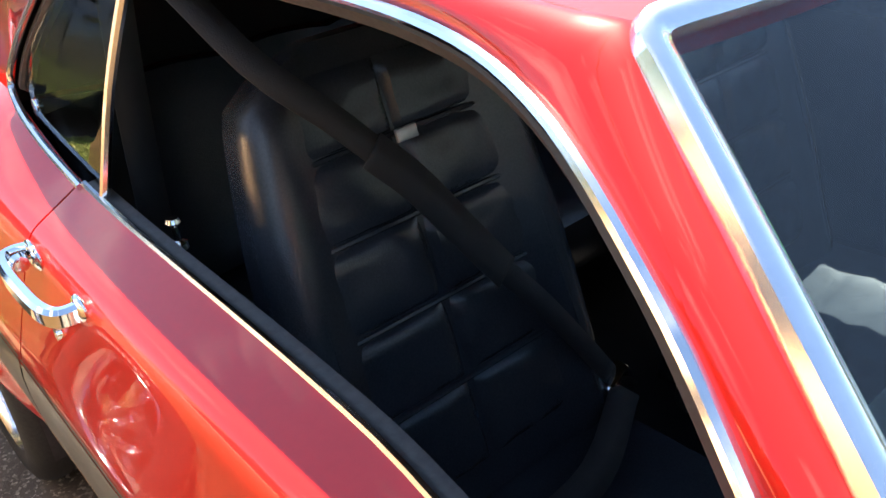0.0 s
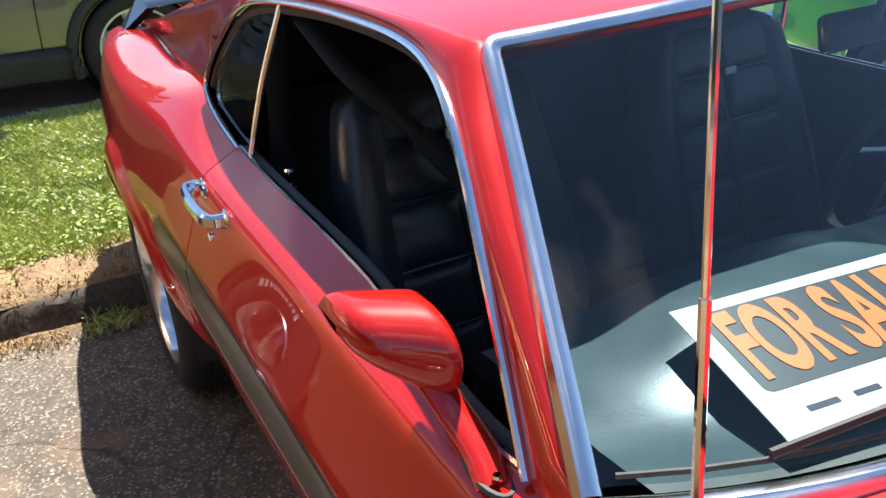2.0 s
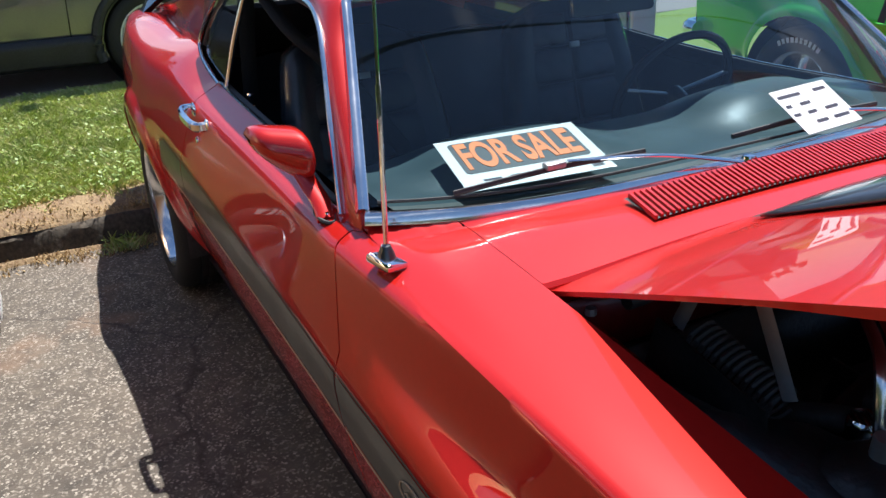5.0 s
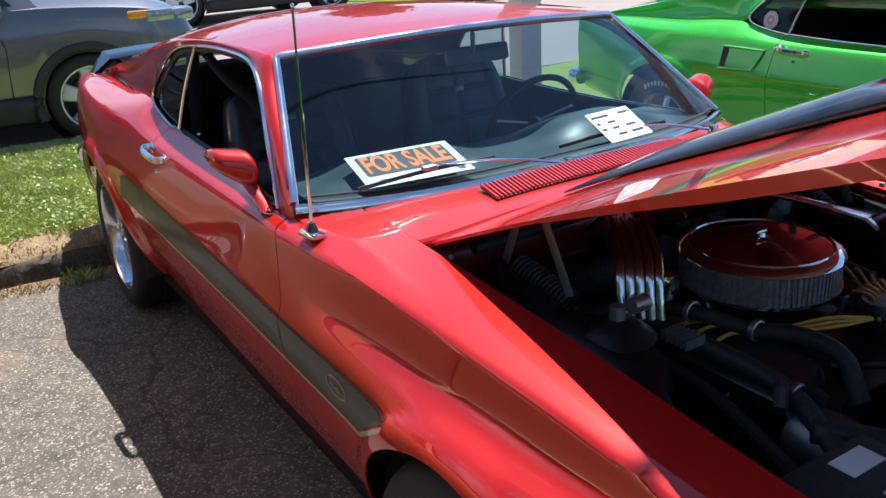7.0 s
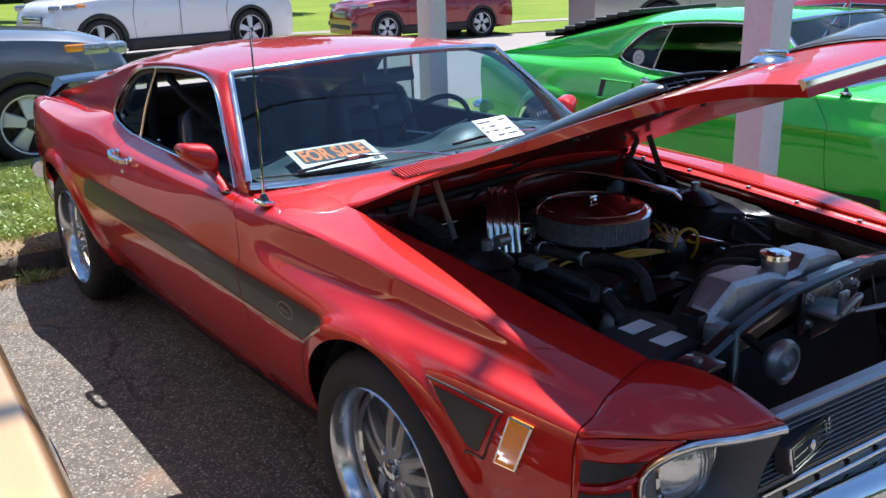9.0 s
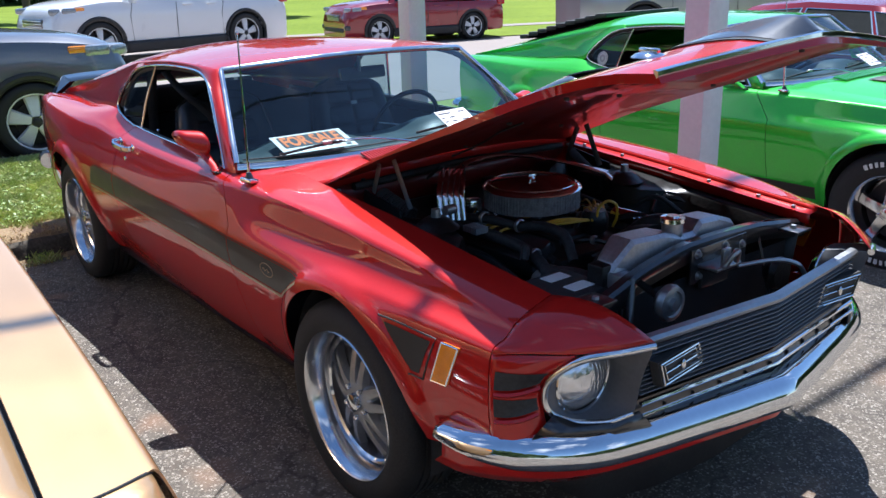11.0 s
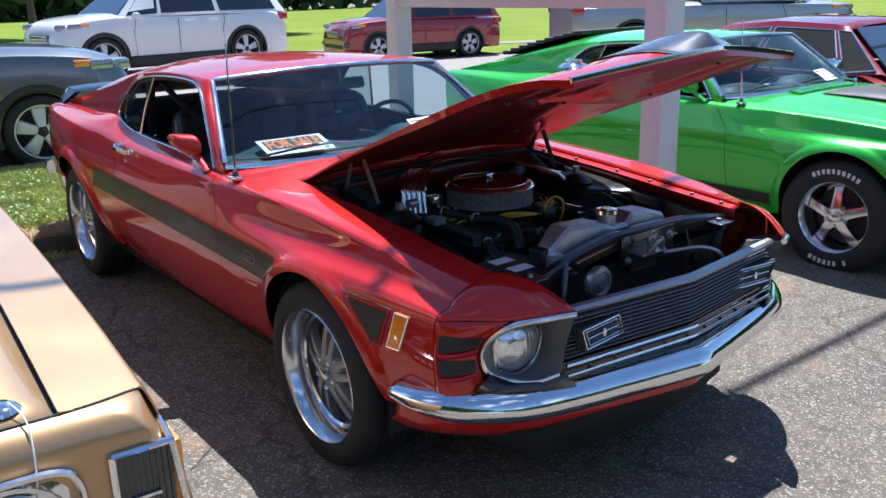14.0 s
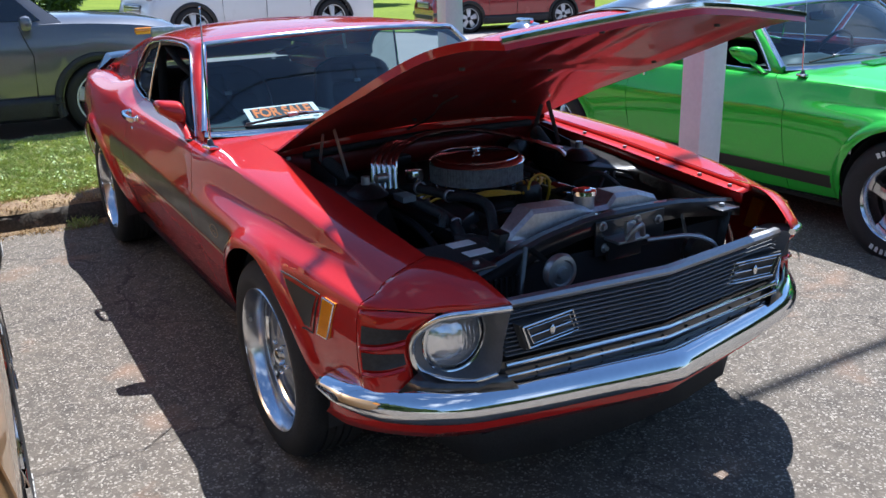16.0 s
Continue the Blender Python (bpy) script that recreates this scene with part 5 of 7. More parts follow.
        for v in (-0.55, 0.55):
            c = turn @ (hood_point(0.86, v) + Vector((0, 0, 0.003)))
            pin = part("bonnet_pin", lathe([(0.0, 0.012), (0.022, 0.012), (0.034, 0.008), (0.044, 0.0)], 20, "z", tuple(c)), CHROME, hood, "chrome bonnet lock")
            part("pin_tab", box((c.x, c.y, c.z + 0.016), (0.06, 0.012, 0.012), 0.004), CHROME, pin)


CHIN = [(1.90, -.70, .335), (2.04, -.47, .165), (2.09, -.25, .160), (2.105, 0, .160), (2.09, .25, .160), (2.04, .50, .168), (1.90, .74, .335)]


def nose(root, P):
    paint = P["paint"]
    front = [(2.247, .506, .730), (2.212, .585, .724), (2.142, .655, .708), (2.078, .722, .708), (2.006, .796, .706)]
    fr = smooth_path(front, 16)
    crown = resample(cut_at(outline(2.0, 96), 0.706)[0], 16)
    inner_edge = [(0.704, 2.142, .655), (0.640, 2.082, .690), (0.585, 2.064, .695), (0.540, 2.072, .692), (0.500, 2.085, .695), (0.440, 2.085, .705)]

    def face_point(z, s):
        """On the panel between lamp and fender: s = 0 at the lamp, 1 at the fender."""
        x, w = hermite(sorted(inner_edge), z)
        a, b = Vector((x, w, z)), Vector((2.003, width_at(2.0, z), z))
        p = a.lerp(b, s)
        out = 0.016 * math.sin(math.pi * s) * min(1, (0.712 - z) / 0.04)
        return Vector((p.x + out * 0.75, p.y + out, z))
    for sgn in (-1, 1):
        top = [Vector((2.003, w, z)) for w, z in crown]
        rows = []
        for i in range(11):
            t = i / 10
            row = []
            for k in range(17):
                a, b = top[k], fr[k]
                p = a.lerp(b, t)
                p.z += 0.020 * math.sin(math.pi * t) * (1 - 0.7 * k / 16) + (0.010 * math.sin(math.pi * min(1, t * 1.0)) if k < 9 else 0)
                row.append((p.x, sgn * p.y, p.z))
            rows.append(row)
        ext = part("nose_extension", grid(rows), paint, root, thick=0.003)
        # face between the lamp and the fender
        rows = []
        zs = [0.705, 0.69, 0.67, 0.655, 0.64, 0.62, 0.60, 0.58, 0.56, 0.54, 0.52, 0.50, 0.48, 0.46, 0.44]
        for z in zs:
            row = []
            for j in range(13):
                p = face_point(z, j / 12)
                row.append((p.x, sgn * p.y, p.z))
            rows.append(row)
        face = part("nose_face", grid(rows), paint, root, thick=0.003)
        for zc in (0.640, 0.568):
            # a scoop's shaded hollow as a raised black patch, tapering towards the lamp
            rows = []
            for dz, lift in ((0.026, 0.003), (0.020, 0.003), (0.006, 0.002), (-0.012, 0.002), (-0.022, 0.003)):
                row = []
                for j in range(11):
                    s = 0.07 + 0.84 * j / 10
                    k = math.sin(math.pi * min(1, 0.25 + 0.75 * j / 10) * 0.5) ** 0.5
                    p = face_point(zc + dz * k, s)
                    row.append((p.x + lift, sgn * (p.y + lift), p.z))
                rows.append(row)
            part("side_scoop", grid(rows), MATTE, face, "matt black patch painting the shaded hollow of a scoop")
            lip = [(q[0] + 0.004, q[1] + sgn * 0.004, q[2] - 0.004) for q in rows[-1]]
            shelf = [lip, [(q[0] + 0.004, q[1] + sgn * 0.003, q[2] - 0.006) for q in lip], [(q[0] - 0.004, q[1] - sgn * 0.004, q[2] - 0.016) for q in lip]]
            part("scoop_lip", grid(shelf), paint, face)
        # side marker lamp
        mk = [(1.853, .694), (1.908, .692), (1.868, .582), (1.815, .580)]
        def mp(p, k):
            return (p[0], sgn * (width_at(min(1.99, p[0]), p[1]) + k), p[1])
        bm = plate([mp(p, -0.01) for p in mk], (0, sgn * 0.023, 0))
        lampb = part("side_lamp", bm, AMBER, root, "amber side marker lamp", smooth=False)
        ringp = [Vector(mp(p, 0.011)) for p in mk] + [Vector(mp(mk[0], 0.011))]
        bm = bmesh.new()
        for a, b in zip(ringp, ringp[1:]):
            tube([a, b], 0.0030, 6, bm)
        part("lamp_surround", bm, CHROME, lampb)
        # headlamp: chrome rim, grey bucket, reflector and lens
        rim = [(2.249, .508, .722), (2.214, .583, .716), (2.150, .650, .694), (2.092, .688, .640), (2.074, .692, .585), (2.082, .678, .540), (2.115, .635, .514), (2.165, .570, .510), (2.198, .515, .528), (2.215, .508, .620)]
        loop = smooth_path(rim + [rim[0]], 60)
        c, rad = Vector((2.078, .574, .604)), 0.092
        circ = []
        for p in loop:
            d = Vector((0, p.y - c.y, p.z - c.z)).normalized()
            circ.append(Vector((c.x + 0.010, c.y + d.y * rad, c.z + d.z * rad)))
        rows = [[(p.x, sgn * p.y, p.z) for p in loop], [((p.x * 0.4 + q.x * 0.6), sgn * (p.y * 0.55 + q.y * 0.45), p.z * 0.55 + q.z * 0.45) for p, q in zip(loop, circ)], [(q.x, sgn * q.y, q.z) for q in circ]]
        hl = part("headlamp", grid(rows), BUCKET, root, "grey headlamp bucket")
        part("headlamp_rim", tube([(p.x, sgn * p.y, p.z) for p in smooth_path(rim[:9], 60)], 0.0105, 10, taper=0.75), BRIGHT, hl, "bright chrome lamp surround")
        part("headlamp_ring", tube([(q.x + 0.004, sgn * q.y, q.z) for q in circ], 0.0055, 8, ends=False, up=(1, 0, 0)), CHROME, hl)
        prof = [(0.0, -0.045), (0.03, -0.040), (0.06, -0.022), (0.084, 0.004)]
        part("reflector", lathe(prof, 32, "x", (c.x, sgn * c.y, c.z)), CHROME, hl)
        bm = lathe([(0.0, 0.046), (0.027, 0.043), (0.054, 0.032), (0.075, 0.016), (0.088, 0.002)], 36, "x", (c.x + 0.004, sgn * c.y, c.z))
        part("headlamp_lens", bm, LENS, hl, "fluted glass headlamp lens")
        for k in range(11):
            yy = -0.065 + 0.013 * k
            hh = math.sqrt(max(0, 0.072 ** 2 - yy ** 2)) * 0.9
            pts = [(c.x + 0.004 + 0.046 - 0.036 * ((yy * yy + zz * zz) / 0.0064), sgn * (c.y + yy), c.z + zz) for zz in [-hh + 2 * hh * q / 8 for q in range(9)]]
            part("lens_flute", tube(pts, 0.0016, 5), LENS, hl)
    # grille
    def gx(y):
        return 2.198 + 0.055 * (1 - abs(y) / 0.5)

    def vee(y0, x0=0.0, z=0.6, n=10):
        return [(gx(y) + x0, y, z) for y in [-y0 + 2 * y0 * k / (2 * n) for k in range(2 * n + 1)]]
    gr = part("grille", grid([vee(0.50, -0.024, z) for z in (0.705, 0.62, 0.535)]), MATTE, root, "black grille backing", thick=0.006)
    for k in range(10):
        z = 0.572 + 0.0125 * k
        part("grille_slat", sweep(vee(0.495, 0, z), [(-0.010, -0.0012), (0.006, -0.0015), (0.007, 0), (0.006, 0.0015), (-0.010, 0.0012)]), BUCKET, gr)
    rows = [vee(0.505, 0.010, 0.702), vee(0.507, 0.013, 0.712), vee(0.507, 0.006, 0.719), vee(0.507, -0.010, 0.721), vee(0.507, -0.014, 0.712)]
    part("grille_header", grid(rows), SATIN, gr, "brushed aluminium grille header", thick=0.003)
    for z, dx, rr in ((0.552, 0.012, 0.0065), (0.524, 0.018, 0.0045)):
        part("grille_moulding", tube(vee(0.50, dx, z), rr, 8), CHROME, gr, "chrome grille moulding")
    part("lower_grille", grid([vee(0.50, -0.01, 0.55), vee(0.52, 0.0, 0.485)]), BLACK, gr)
    for k in range(9):
        y = -0.4 + 0.1 * k
        part("grille_rib", box((gx(y) - 0.002, y, 0.512), (0.008, 0.004, 0.02), 0.001), MATTE, gr)
    for sgn in (-1, 1):
        yc, zc = sgn * 0.374, 0.628
        tilt = Matrix.Rotation(-sgn * math.atan(0.055 / 0.5), 4, "Z")
        def lp(a, b, d):
            q = tilt @ Vector((d, a, b))
            return (gx(yc) + 0.020 + q.x, yc + q.y, zc + q.z)
        sl = 0.012 * sgn
        quad = [(-0.086 - sl, -0.031), (0.086 - sl, -0.031), (0.086 + sl, 0.031), (-0.086 + sl, 0.031)]
        lampb = part("grille_emblem", plate([lp(a * 1.08, b * 1.18, -0.03) for a, b in quad], tuple(tilt @ Vector((0.026, 0, 0)))), MATTE, gr, "dark emblem panel with a chrome frame", smooth=False)
        bm = bmesh.new()
        for (a, b), (a2, b2) in zip(quad, quad[1:] + quad[:1]):
            tube([lp(a, b, 0.0), lp(a2, b2, 0.0)], 0.0028, 6, bm)
            tube([lp(a * 0.84, b * 0.72, 0.0), lp(a2 * 0.84, b2 * 0.72, 0.0)], 0.0014, 6, bm)
        part("emblem_frame", bm, CHROME, lampb)
        bm = tube([lp(-0.075, 0, 0.0), lp(0.068, 0, 0.0)], 0.0022, 6)
        part("emblem_bar", bm, CHROME, lampb)
        part("emblem_motif", ball(lp(0, 0, 0.004), (0.005, 0.008, 0.014), u=10, v=8), CHROME, lampb)
    # bumper, valance, chin spoiler
    half = smooth_path([(2.308, 0, 0), (2.262, .24, 0), (2.212, .48, 0), (2.165, .625, 0), (2.075, .745, 0), (1.965, .825, 0), (1.858, .848, 0)], 40)
    line = [Vector((p.x, -p.y, 0.452)) for p in reversed(half)] + [Vector((p.x, p.y, 0.452)) for p in half[1:]]
    n = len(line)
    rows = []
    for i, p in enumerate(line):
        e = min(i, n - 1 - i) / 12
        k = min(1.0, 0.45 + 0.55 * e)
        t = (line[min(i + 1, n - 1)] - line[max(i - 1, 0)]).normalized()
        nrm = Vector((t.y, -t.x, 0)) if t.y > 0 or True else t
        nrm = Vector((abs(t.y), -t.x if t.y > 0 else t.x, 0)).normalized()
        row = []
        for a, b in ((-0.050, 0.040), (-0.020, 0.044), (-0.004, 0.040), (0.010, 0.028), (0.021, 0.010), (0.027, -0.010), (0.026, -0.025), (0.016, -0.039), (-0.006, -0.046), (-0.028, -0.046)):
            row.append(tuple(p + nrm * a + Vector((0, 0, b * k + 0.012 * (1 - min(1, e)) - 0.0))))
        rows.append(row)
    part("front_bumper", grid(rows), CHROME, root, "polished chrome front bumper", thick=0.003)
    val = [Vector((p.x - 0.045, -p.y * 0.97, 0)) for p in reversed(half)] + [Vector((p.x - 0.045, p.y * 0.97, 0)) for p in half[1:]]
    part("front_valance", grid([[(p.x + 0.012, p.y, 0.470) for p in val], [(p.x + 0.022, p.y, 0.415) for p in val], [(p.x + 0.018, p.y, 0.365) for p in val], [(p.x - 0.015, p.y, 0.335) for p in val]]), paint, root, thick=0.003)
    for sgn in (-1, 1):
        part("lamp_tray", grid([[(2.205, sgn * .50, .532), (2.178, sgn * .56, .512), (2.138, sgn * .63, .514), (2.10, sgn * .685, .545)], [(2.225, sgn * .47, .488), (2.190, sgn * .57, .486), (2.135, sgn * .665, .486), (2.08, sgn * .74, .49)]]), BLACK, root, "black filler panel under the lamp", thick=0.004)
    chin = [Vector(a).lerp(Vector(b), k / 8) for a, b in zip(CHIN, CHIN[1:]) for k in range(8)] + [Vector(CHIN[-1])]
    part("chin_spoiler", grid([[(p.x - 0.030, p.y, 0.352) for p in chin], [(p.x - 0.012, p.y, 0.352 - (0.352 - p.z) * 0.5) for p in chin], [(p.x, p.y, p.z) for p in chin]]), RUBBER, root, "matt black chin spoiler", thick=0.006)
    part("under_tray", grid([[(1.0, y, 0.22) for y in (-0.55, 0, 0.55)], [(2.1, y, 0.30) for y in (-0.5, 0, 0.5)]]), MATTE, root)


def tail(root, P):
    part("tail_panel", grid([[(-2.265, y, z) for y in [-0.70 + 1.4 * i / 10 for i in range(11)]] for z in (0.46, 0.6, 0.75, 0.90)]), MATTE, root, thick=0.01)
    for sgn in (-1, 1):
        for k in range(3):
            part("tail_lamp", box((-2.28, sgn * (0.40 + 0.085 * k), 0.74), (0.02, 0.06, 0.11), 0.008), REDLENS, root)
    rb = [(-2.20, -.74, .52), (-2.31, -.70, .52), (-2.34, -.4, .52), (-2.345, 0, .52), (-2.34, .4, .52), (-2.31, .70, .52), (-2.20, .74, .52)]
    part("rear_bumper", tube(smooth_path(rb, 40), 0.045, 10, flat=1.1), CHROME, root, "chrome rear bumper")
    if P.get("wing"):
        rows = []
        for i in range(21):
            y = -0.57 + 1.14 * i / 20
            dz = -0.012 * (abs(y) / 0.57) ** 4
            rows.append([(-2.06 + a, y, 1.008 + b + dz) for a, b in ((0.0, 0.0), (-0.02, 0.010), (-0.08, 0.017), (-0.15, 0.026), (-0.155, 0.020), (-0.08, 0.004), (-0.02, -0.004))])
        bm = grid(rows, True)
        cap(bm, rows[0]), cap(bm, rows[-1])
        wing = part("rear_spoiler", bm, DARKGLASS, root, "black rear deck spoiler")
        for sgn in (-1, 1):
            pts = [(-2.12, sgn * 0.655, 0.925), (-2.235, sgn * 0.655, 0.915), (-2.215, sgn * 0.575, 1.020), (-2.07, sgn * 0.575, 0.996)]
            part("spoiler_leg", plate(pts, (0, -sgn * 0.035, 0)), DARKGLASS, wing, smooth=False)


def engine_bay(root, P):
    """What stands under the raised bonnet."""
    for sgn in (-1, 1):
        rows = []
        for i in range(16):
            x = 0.95 + 1.05 * i / 15
            tower = math.exp(-((x - 1.34) / 0.16) ** 4)
            w0 = outline(x, 12)[0][0] - 0.046
            z0 = outline(x, 12)[0][1] - 0.05
            rows.append([(x, sgn * w0, z0), (x, sgn * (w0 - 0.02 - 0.13 * tower), z0 - 0.02 + 0.0 * tower), (x, sgn * (w0 - 0.05 - 0.17 * tower), 0.60), (x, sgn * (w0 - 0.08 - 0.14 * tower), 0.28)])
        ap = part("apron", grid(rows), BAYBLACK, root, "black inner wing apron with shock tower", thick=0.004)
        cap_c = (1.34, sgn * 0.445, 0.800)
        part("tower_cap", lathe([(0.0, 0.035), (0.03, 0.034), (0.05, 0.02), (0.075, 0.0)], 20, "z", cap_c), BAYBLACK, ap)
        part("tower_bolt", lathe([(0.0, 0.03), (0.014, 0.03), (0.016, 0.0)], 12, "z", (1.34, sgn * 0.445, 0.83)), SATIN, ap)
        # ribbed brace from the tower to the cowl
        bm = bmesh.new()
        for k in range(5):
            off = (k - 2) * 0.0185
            ox, oy = 0.67 * off, -0.74 * off
            pts = [(1.330 + ox, sgn * (0.372 + oy), 0.806), (1.318 + ox, sgn * (0.366 + oy), 0.850), (1.300 + ox, sgn * (0.352 + oy), 0.893), (1.255 + ox, sgn * (0.312 + oy), 0.906), (1.12 + ox, sgn * (0.200 + oy), 0.900), (1.04 + ox, sgn * (0.13 + oy), 0.888)]
            tube(smooth_path(pts, 24), 0.0086, 8, bm, flat=0.8, up=(0.5, sgn * 0.6, 0.6))
        if sgn > 0:
            bm.free()
            bm = tube([(1.338, 0.40, 0.80), (1.30, 0.385, 0.83), (1.24, 0.34, 0.85)], 0.016, 8, flat=0.5)
        part("tower_brace", bm, BRIGHT, root, "ribbed bright metal brace to the bulkhead")
        # bonnet hinge: arm, link and coil spring
        hz = part("bonnet_hinge", tube([(1.213, sgn * 0.450, 0.835), (1.135, sgn * 0.454, 0.985)], 0.013, 6, flat=0.3, up=(0, 1, 0)), BUCKET, root, "bonnet hinge")
        part("hinge_link", tube([(1.03, sgn * 0.47, 0.86), (1.075, sgn * 0.47, 0.965)], 0.012, 6, flat=0.3, up=(0, 1, 0)), BUCKET, hz)
        part("hinge_plate", plate([(0.99, sgn * 0.50, 0.74), (1.24, sgn * 0.50, 0.74), (1.22, sgn * 0.50, 0.84), (1.02, sgn * 0.50, 0.875)], (0, -sgn * 0.004, 0)), BAYBLACK, hz, smooth=False)
        coil = []
        ca_, cb_ = Vector((1.055, sgn * 0.455, 0.852)), Vector((1.185, sgn * 0.425, 0.800))
        for k in range(168):
            a = k * 2 * math.pi / 12
            p = ca_.lerp(cb_, k / 167)
            coil.append((p.x + 0.010 * math.sin(a), p.y + 0.025 * math.cos(a), p.z + 0.025 * math.sin(a)))
        part("hinge_spring", tube(coil, 0.0042, 6), MATTE, hz, "dark coil spring")
        rows = []
        for i in range(7):
            x = 0.905 + 0.13 * i / 6
            rows.append([(x, sgn * (0.585 - 0.022 * q), 0.868 - 0.018 * q + 0.006 * math.sin(3.1 * i + 1.7 * q) - 0.012 * i / 6) for q in range(5)])
        part("hinge_bracket", grid(rows), P["paint"], hz, "creased body-colour hinge plate", thick=0.003)
        part("bracket_bolt", lathe([(0.0, 0.010), (0.008, 0.010), (0.009, 0.0)], 8, "z", (0.945, sgn * 0.555, 0.862)), SATIN, hz)
    # bright hoop behind the air cleaner
    part("cross_brace", tube(smooth_path([(1.13, -0.20, 0.884), (1.06, -0.10, 0.900), (1.03, 0.02, 0.904), (1.05, 0.16, 0.896), (1.14, 0.28, 0.872), (1.30, 0.40, 0.83)], 36), 0.016, 8, flat=0.5), CHROME, root, "chrome cross brace")
    # cowl seal and bulkhead fittings
    part("bulkhead_rail", tube([(0.955, -0.50, 0.872), (0.95, 0, 0.885), (0.955, 0.50, 0.872)], 0.014, 8), MATTE, root, "black rubber cowl seal")
    for y, z, s in ((-0.12, 0.80, 0.05), (0.10, 0.79, 0.04), (0.36, 0.76, 0.07)):
        part("bulkhead_box", box((0.975, y, z), (0.05, s * 1.4, s), 0.008), BAYBLACK, root)
    # engine
    eng = part("engine", box((1.36, 0.0, 0.52), (0.60, 0.42, 0.40), 0.04), BAYBLACK, root, "black V8 engine block")
    for sgn in (-1, 1):
        vc = part("valve_cover", box((1.36, sgn * 0.215, 0.700), (0.47, 0.125, 0.085), 0.025, m=Matrix.Rotation(-sgn * radians(28), 4, "X")), BLACK, eng, "black valve cover")
        for k in range(3):
            pts = [(1.56, 0.03, 0.775), (1.535 - 0.010 * k, sgn * 0.075, 0.778 + 0.005 * k), (1.475 - 0.015 * k, sgn * 0.165, 0.772 - 0.006 * k), (1.425 - 0.034 * k, sgn * 0.225, 0.768 + 0.004 * (k % 2)), (1.405 - 0.052 * k, sgn * 0.262, 0.745)]
            part("spark_lead", tube(smooth_path(pts, 24), 0.0040, 6), YELLOW, eng, "yellow spark plug lead")
        part("exhaust_manifold", box((1.36, sgn * 0.30, 0.56), (0.46, 0.07, 0.09), 0.02), BAYBLACK, eng)
    part("intake_manifold", box((1.33, 0.0, 0.705), (0.44, 0.22, 0.06), 0.02), BAYBLACK, eng)
    part("carburettor", box((1.29, 0.01, 0.765), (0.17, 0.14, 0.05), 0.01), BAYBLACK, eng)
    ac = Vector((1.288, 0.018, 0.0))
    flt = part("air_cleaner", lathe([(0.155, 0.776), (0.164, 0.778), (0.164, 0.842), (0.155, 0.844)], 60, "z", tuple(ac)), FILTER, eng, "round open-element air filter")
    part("air_cleaner_base", lathe([(0.06, 0.764), (0.15, 0.766), (0.172, 0.773), (0.172, 0.779), (0.15, 0.778)], 60, "z", tuple(ac)), CHROME, flt)
    part("air_cleaner_lid", lathe([(0.0, 0.868), (0.05, 0.867), (0.09, 0.862), (0.135, 0.859), (0.152, 0.857), (0.168, 0.851), (0.174, 0.843), (0.170, 0.839), (0.15, 0.844)], 72, "z", tuple(ac)), CHROME, flt, "chrome air cleaner lid")
    part("wing_nut", lathe([(0.0, 0.882), (0.009, 0.880), (0.012, 0.872), (0.026, 0.867)], 14, "z", tuple(ac)), CHROME, flt)
    part("wing_nut", box((ac.x, ac.y, 0.882), (0.009, 0.034, 0.008), 0.003), CHROME, flt)
    for k in range(90):
        a = 2 * math.pi * k / 90
        part("filter_pleat", box((ac.x + 0.1655 * math.cos(a), ac.y + 0.1655 * math.sin(a), 0.810), (0.004, 0.005, 0.062), 0.0, m=Matrix.Rotation(a, 4, "Z")), FILTER, flt, smooth=False)
    part("air_cleaner_bead", tube([(ac.x + 0.148 * math.cos(a), ac.y + 0.148 * math.sin(a), 0.8585) for a in [2 * math.pi * k / 60 for k in range(61)]], 0.0028, 6, ends=False), CHROME, flt)
    for pts, rr in (([(1.12, -0.40, 0.745), (1.25, -0.33, 0.775), (1.42, -0.30, 0.765), (1.58, -0.27, 0.735), (1.72, -0.30, 0.68)], 0.019), ([(1.45, -0.20, 0.775), (1.52, -0.16, 0.782), (1.60, -0.14, 0.765), (1.66, -0.16, 0.70)], 0.017),
                    ([(1.20, -0.28, 0.77), (1.34, -0.245, 0.788), (1.46, -0.20, 0.778)], 0.015), ([(1.62, 0.12, 0.70), (1.68, 0.16, 0.76), (1.76, 0.20, 0.775), (1.85, 0.17, 0.765)], 0.026), ([(1.05, 0.12, 0.83), (1.10, 0.20, 0.80), (1.22, 0.26, 0.77), (1.40, 0.28, 0.74)], 0.012),
                    ([(1.00, -0.22, 0.86), (1.03, -0.20, 0.895), (1.02, -0.17, 0.90), (1.00, -0.12, 0.85)], 0.006), ([(1.66, -0.30, 0.70), (1.75, -0.22, 0.69), (1.84, -0.20, 0.66)], 0.022)):
        part("hose", tube(smooth_path(pts, 22), rr, 10), MATTE, eng, "black rubber hose")
    for p_ in ((1.46, -0.20, 0.780), (1.80, 0.19, 0.772), (1.60, -0.265, 0.73), (1.34, -0.245, 0.79)):
        part("hose_clamp", lathe([(0.019, 0.007), (0.022, 0.005), (0.022, -0.005), (0.019, -0.007)], 14, "x", p_), SATIN, eng)
    part("oil_filler_cap", lathe([(0.0, 0.030), (0.020, 0.028), (0.026, 0.020), (0.026, 0.0)], 18, "z", (1.245, -0.345, 0.765)), CHROME, eng, "chrome filler cap")
    part("tower_clamp", tube([(1.335, -0.405, 0.845), (1.335, -0.365, 0.845)], 0.016, 12), SATIN, root, "bright strut clamp on the tower")
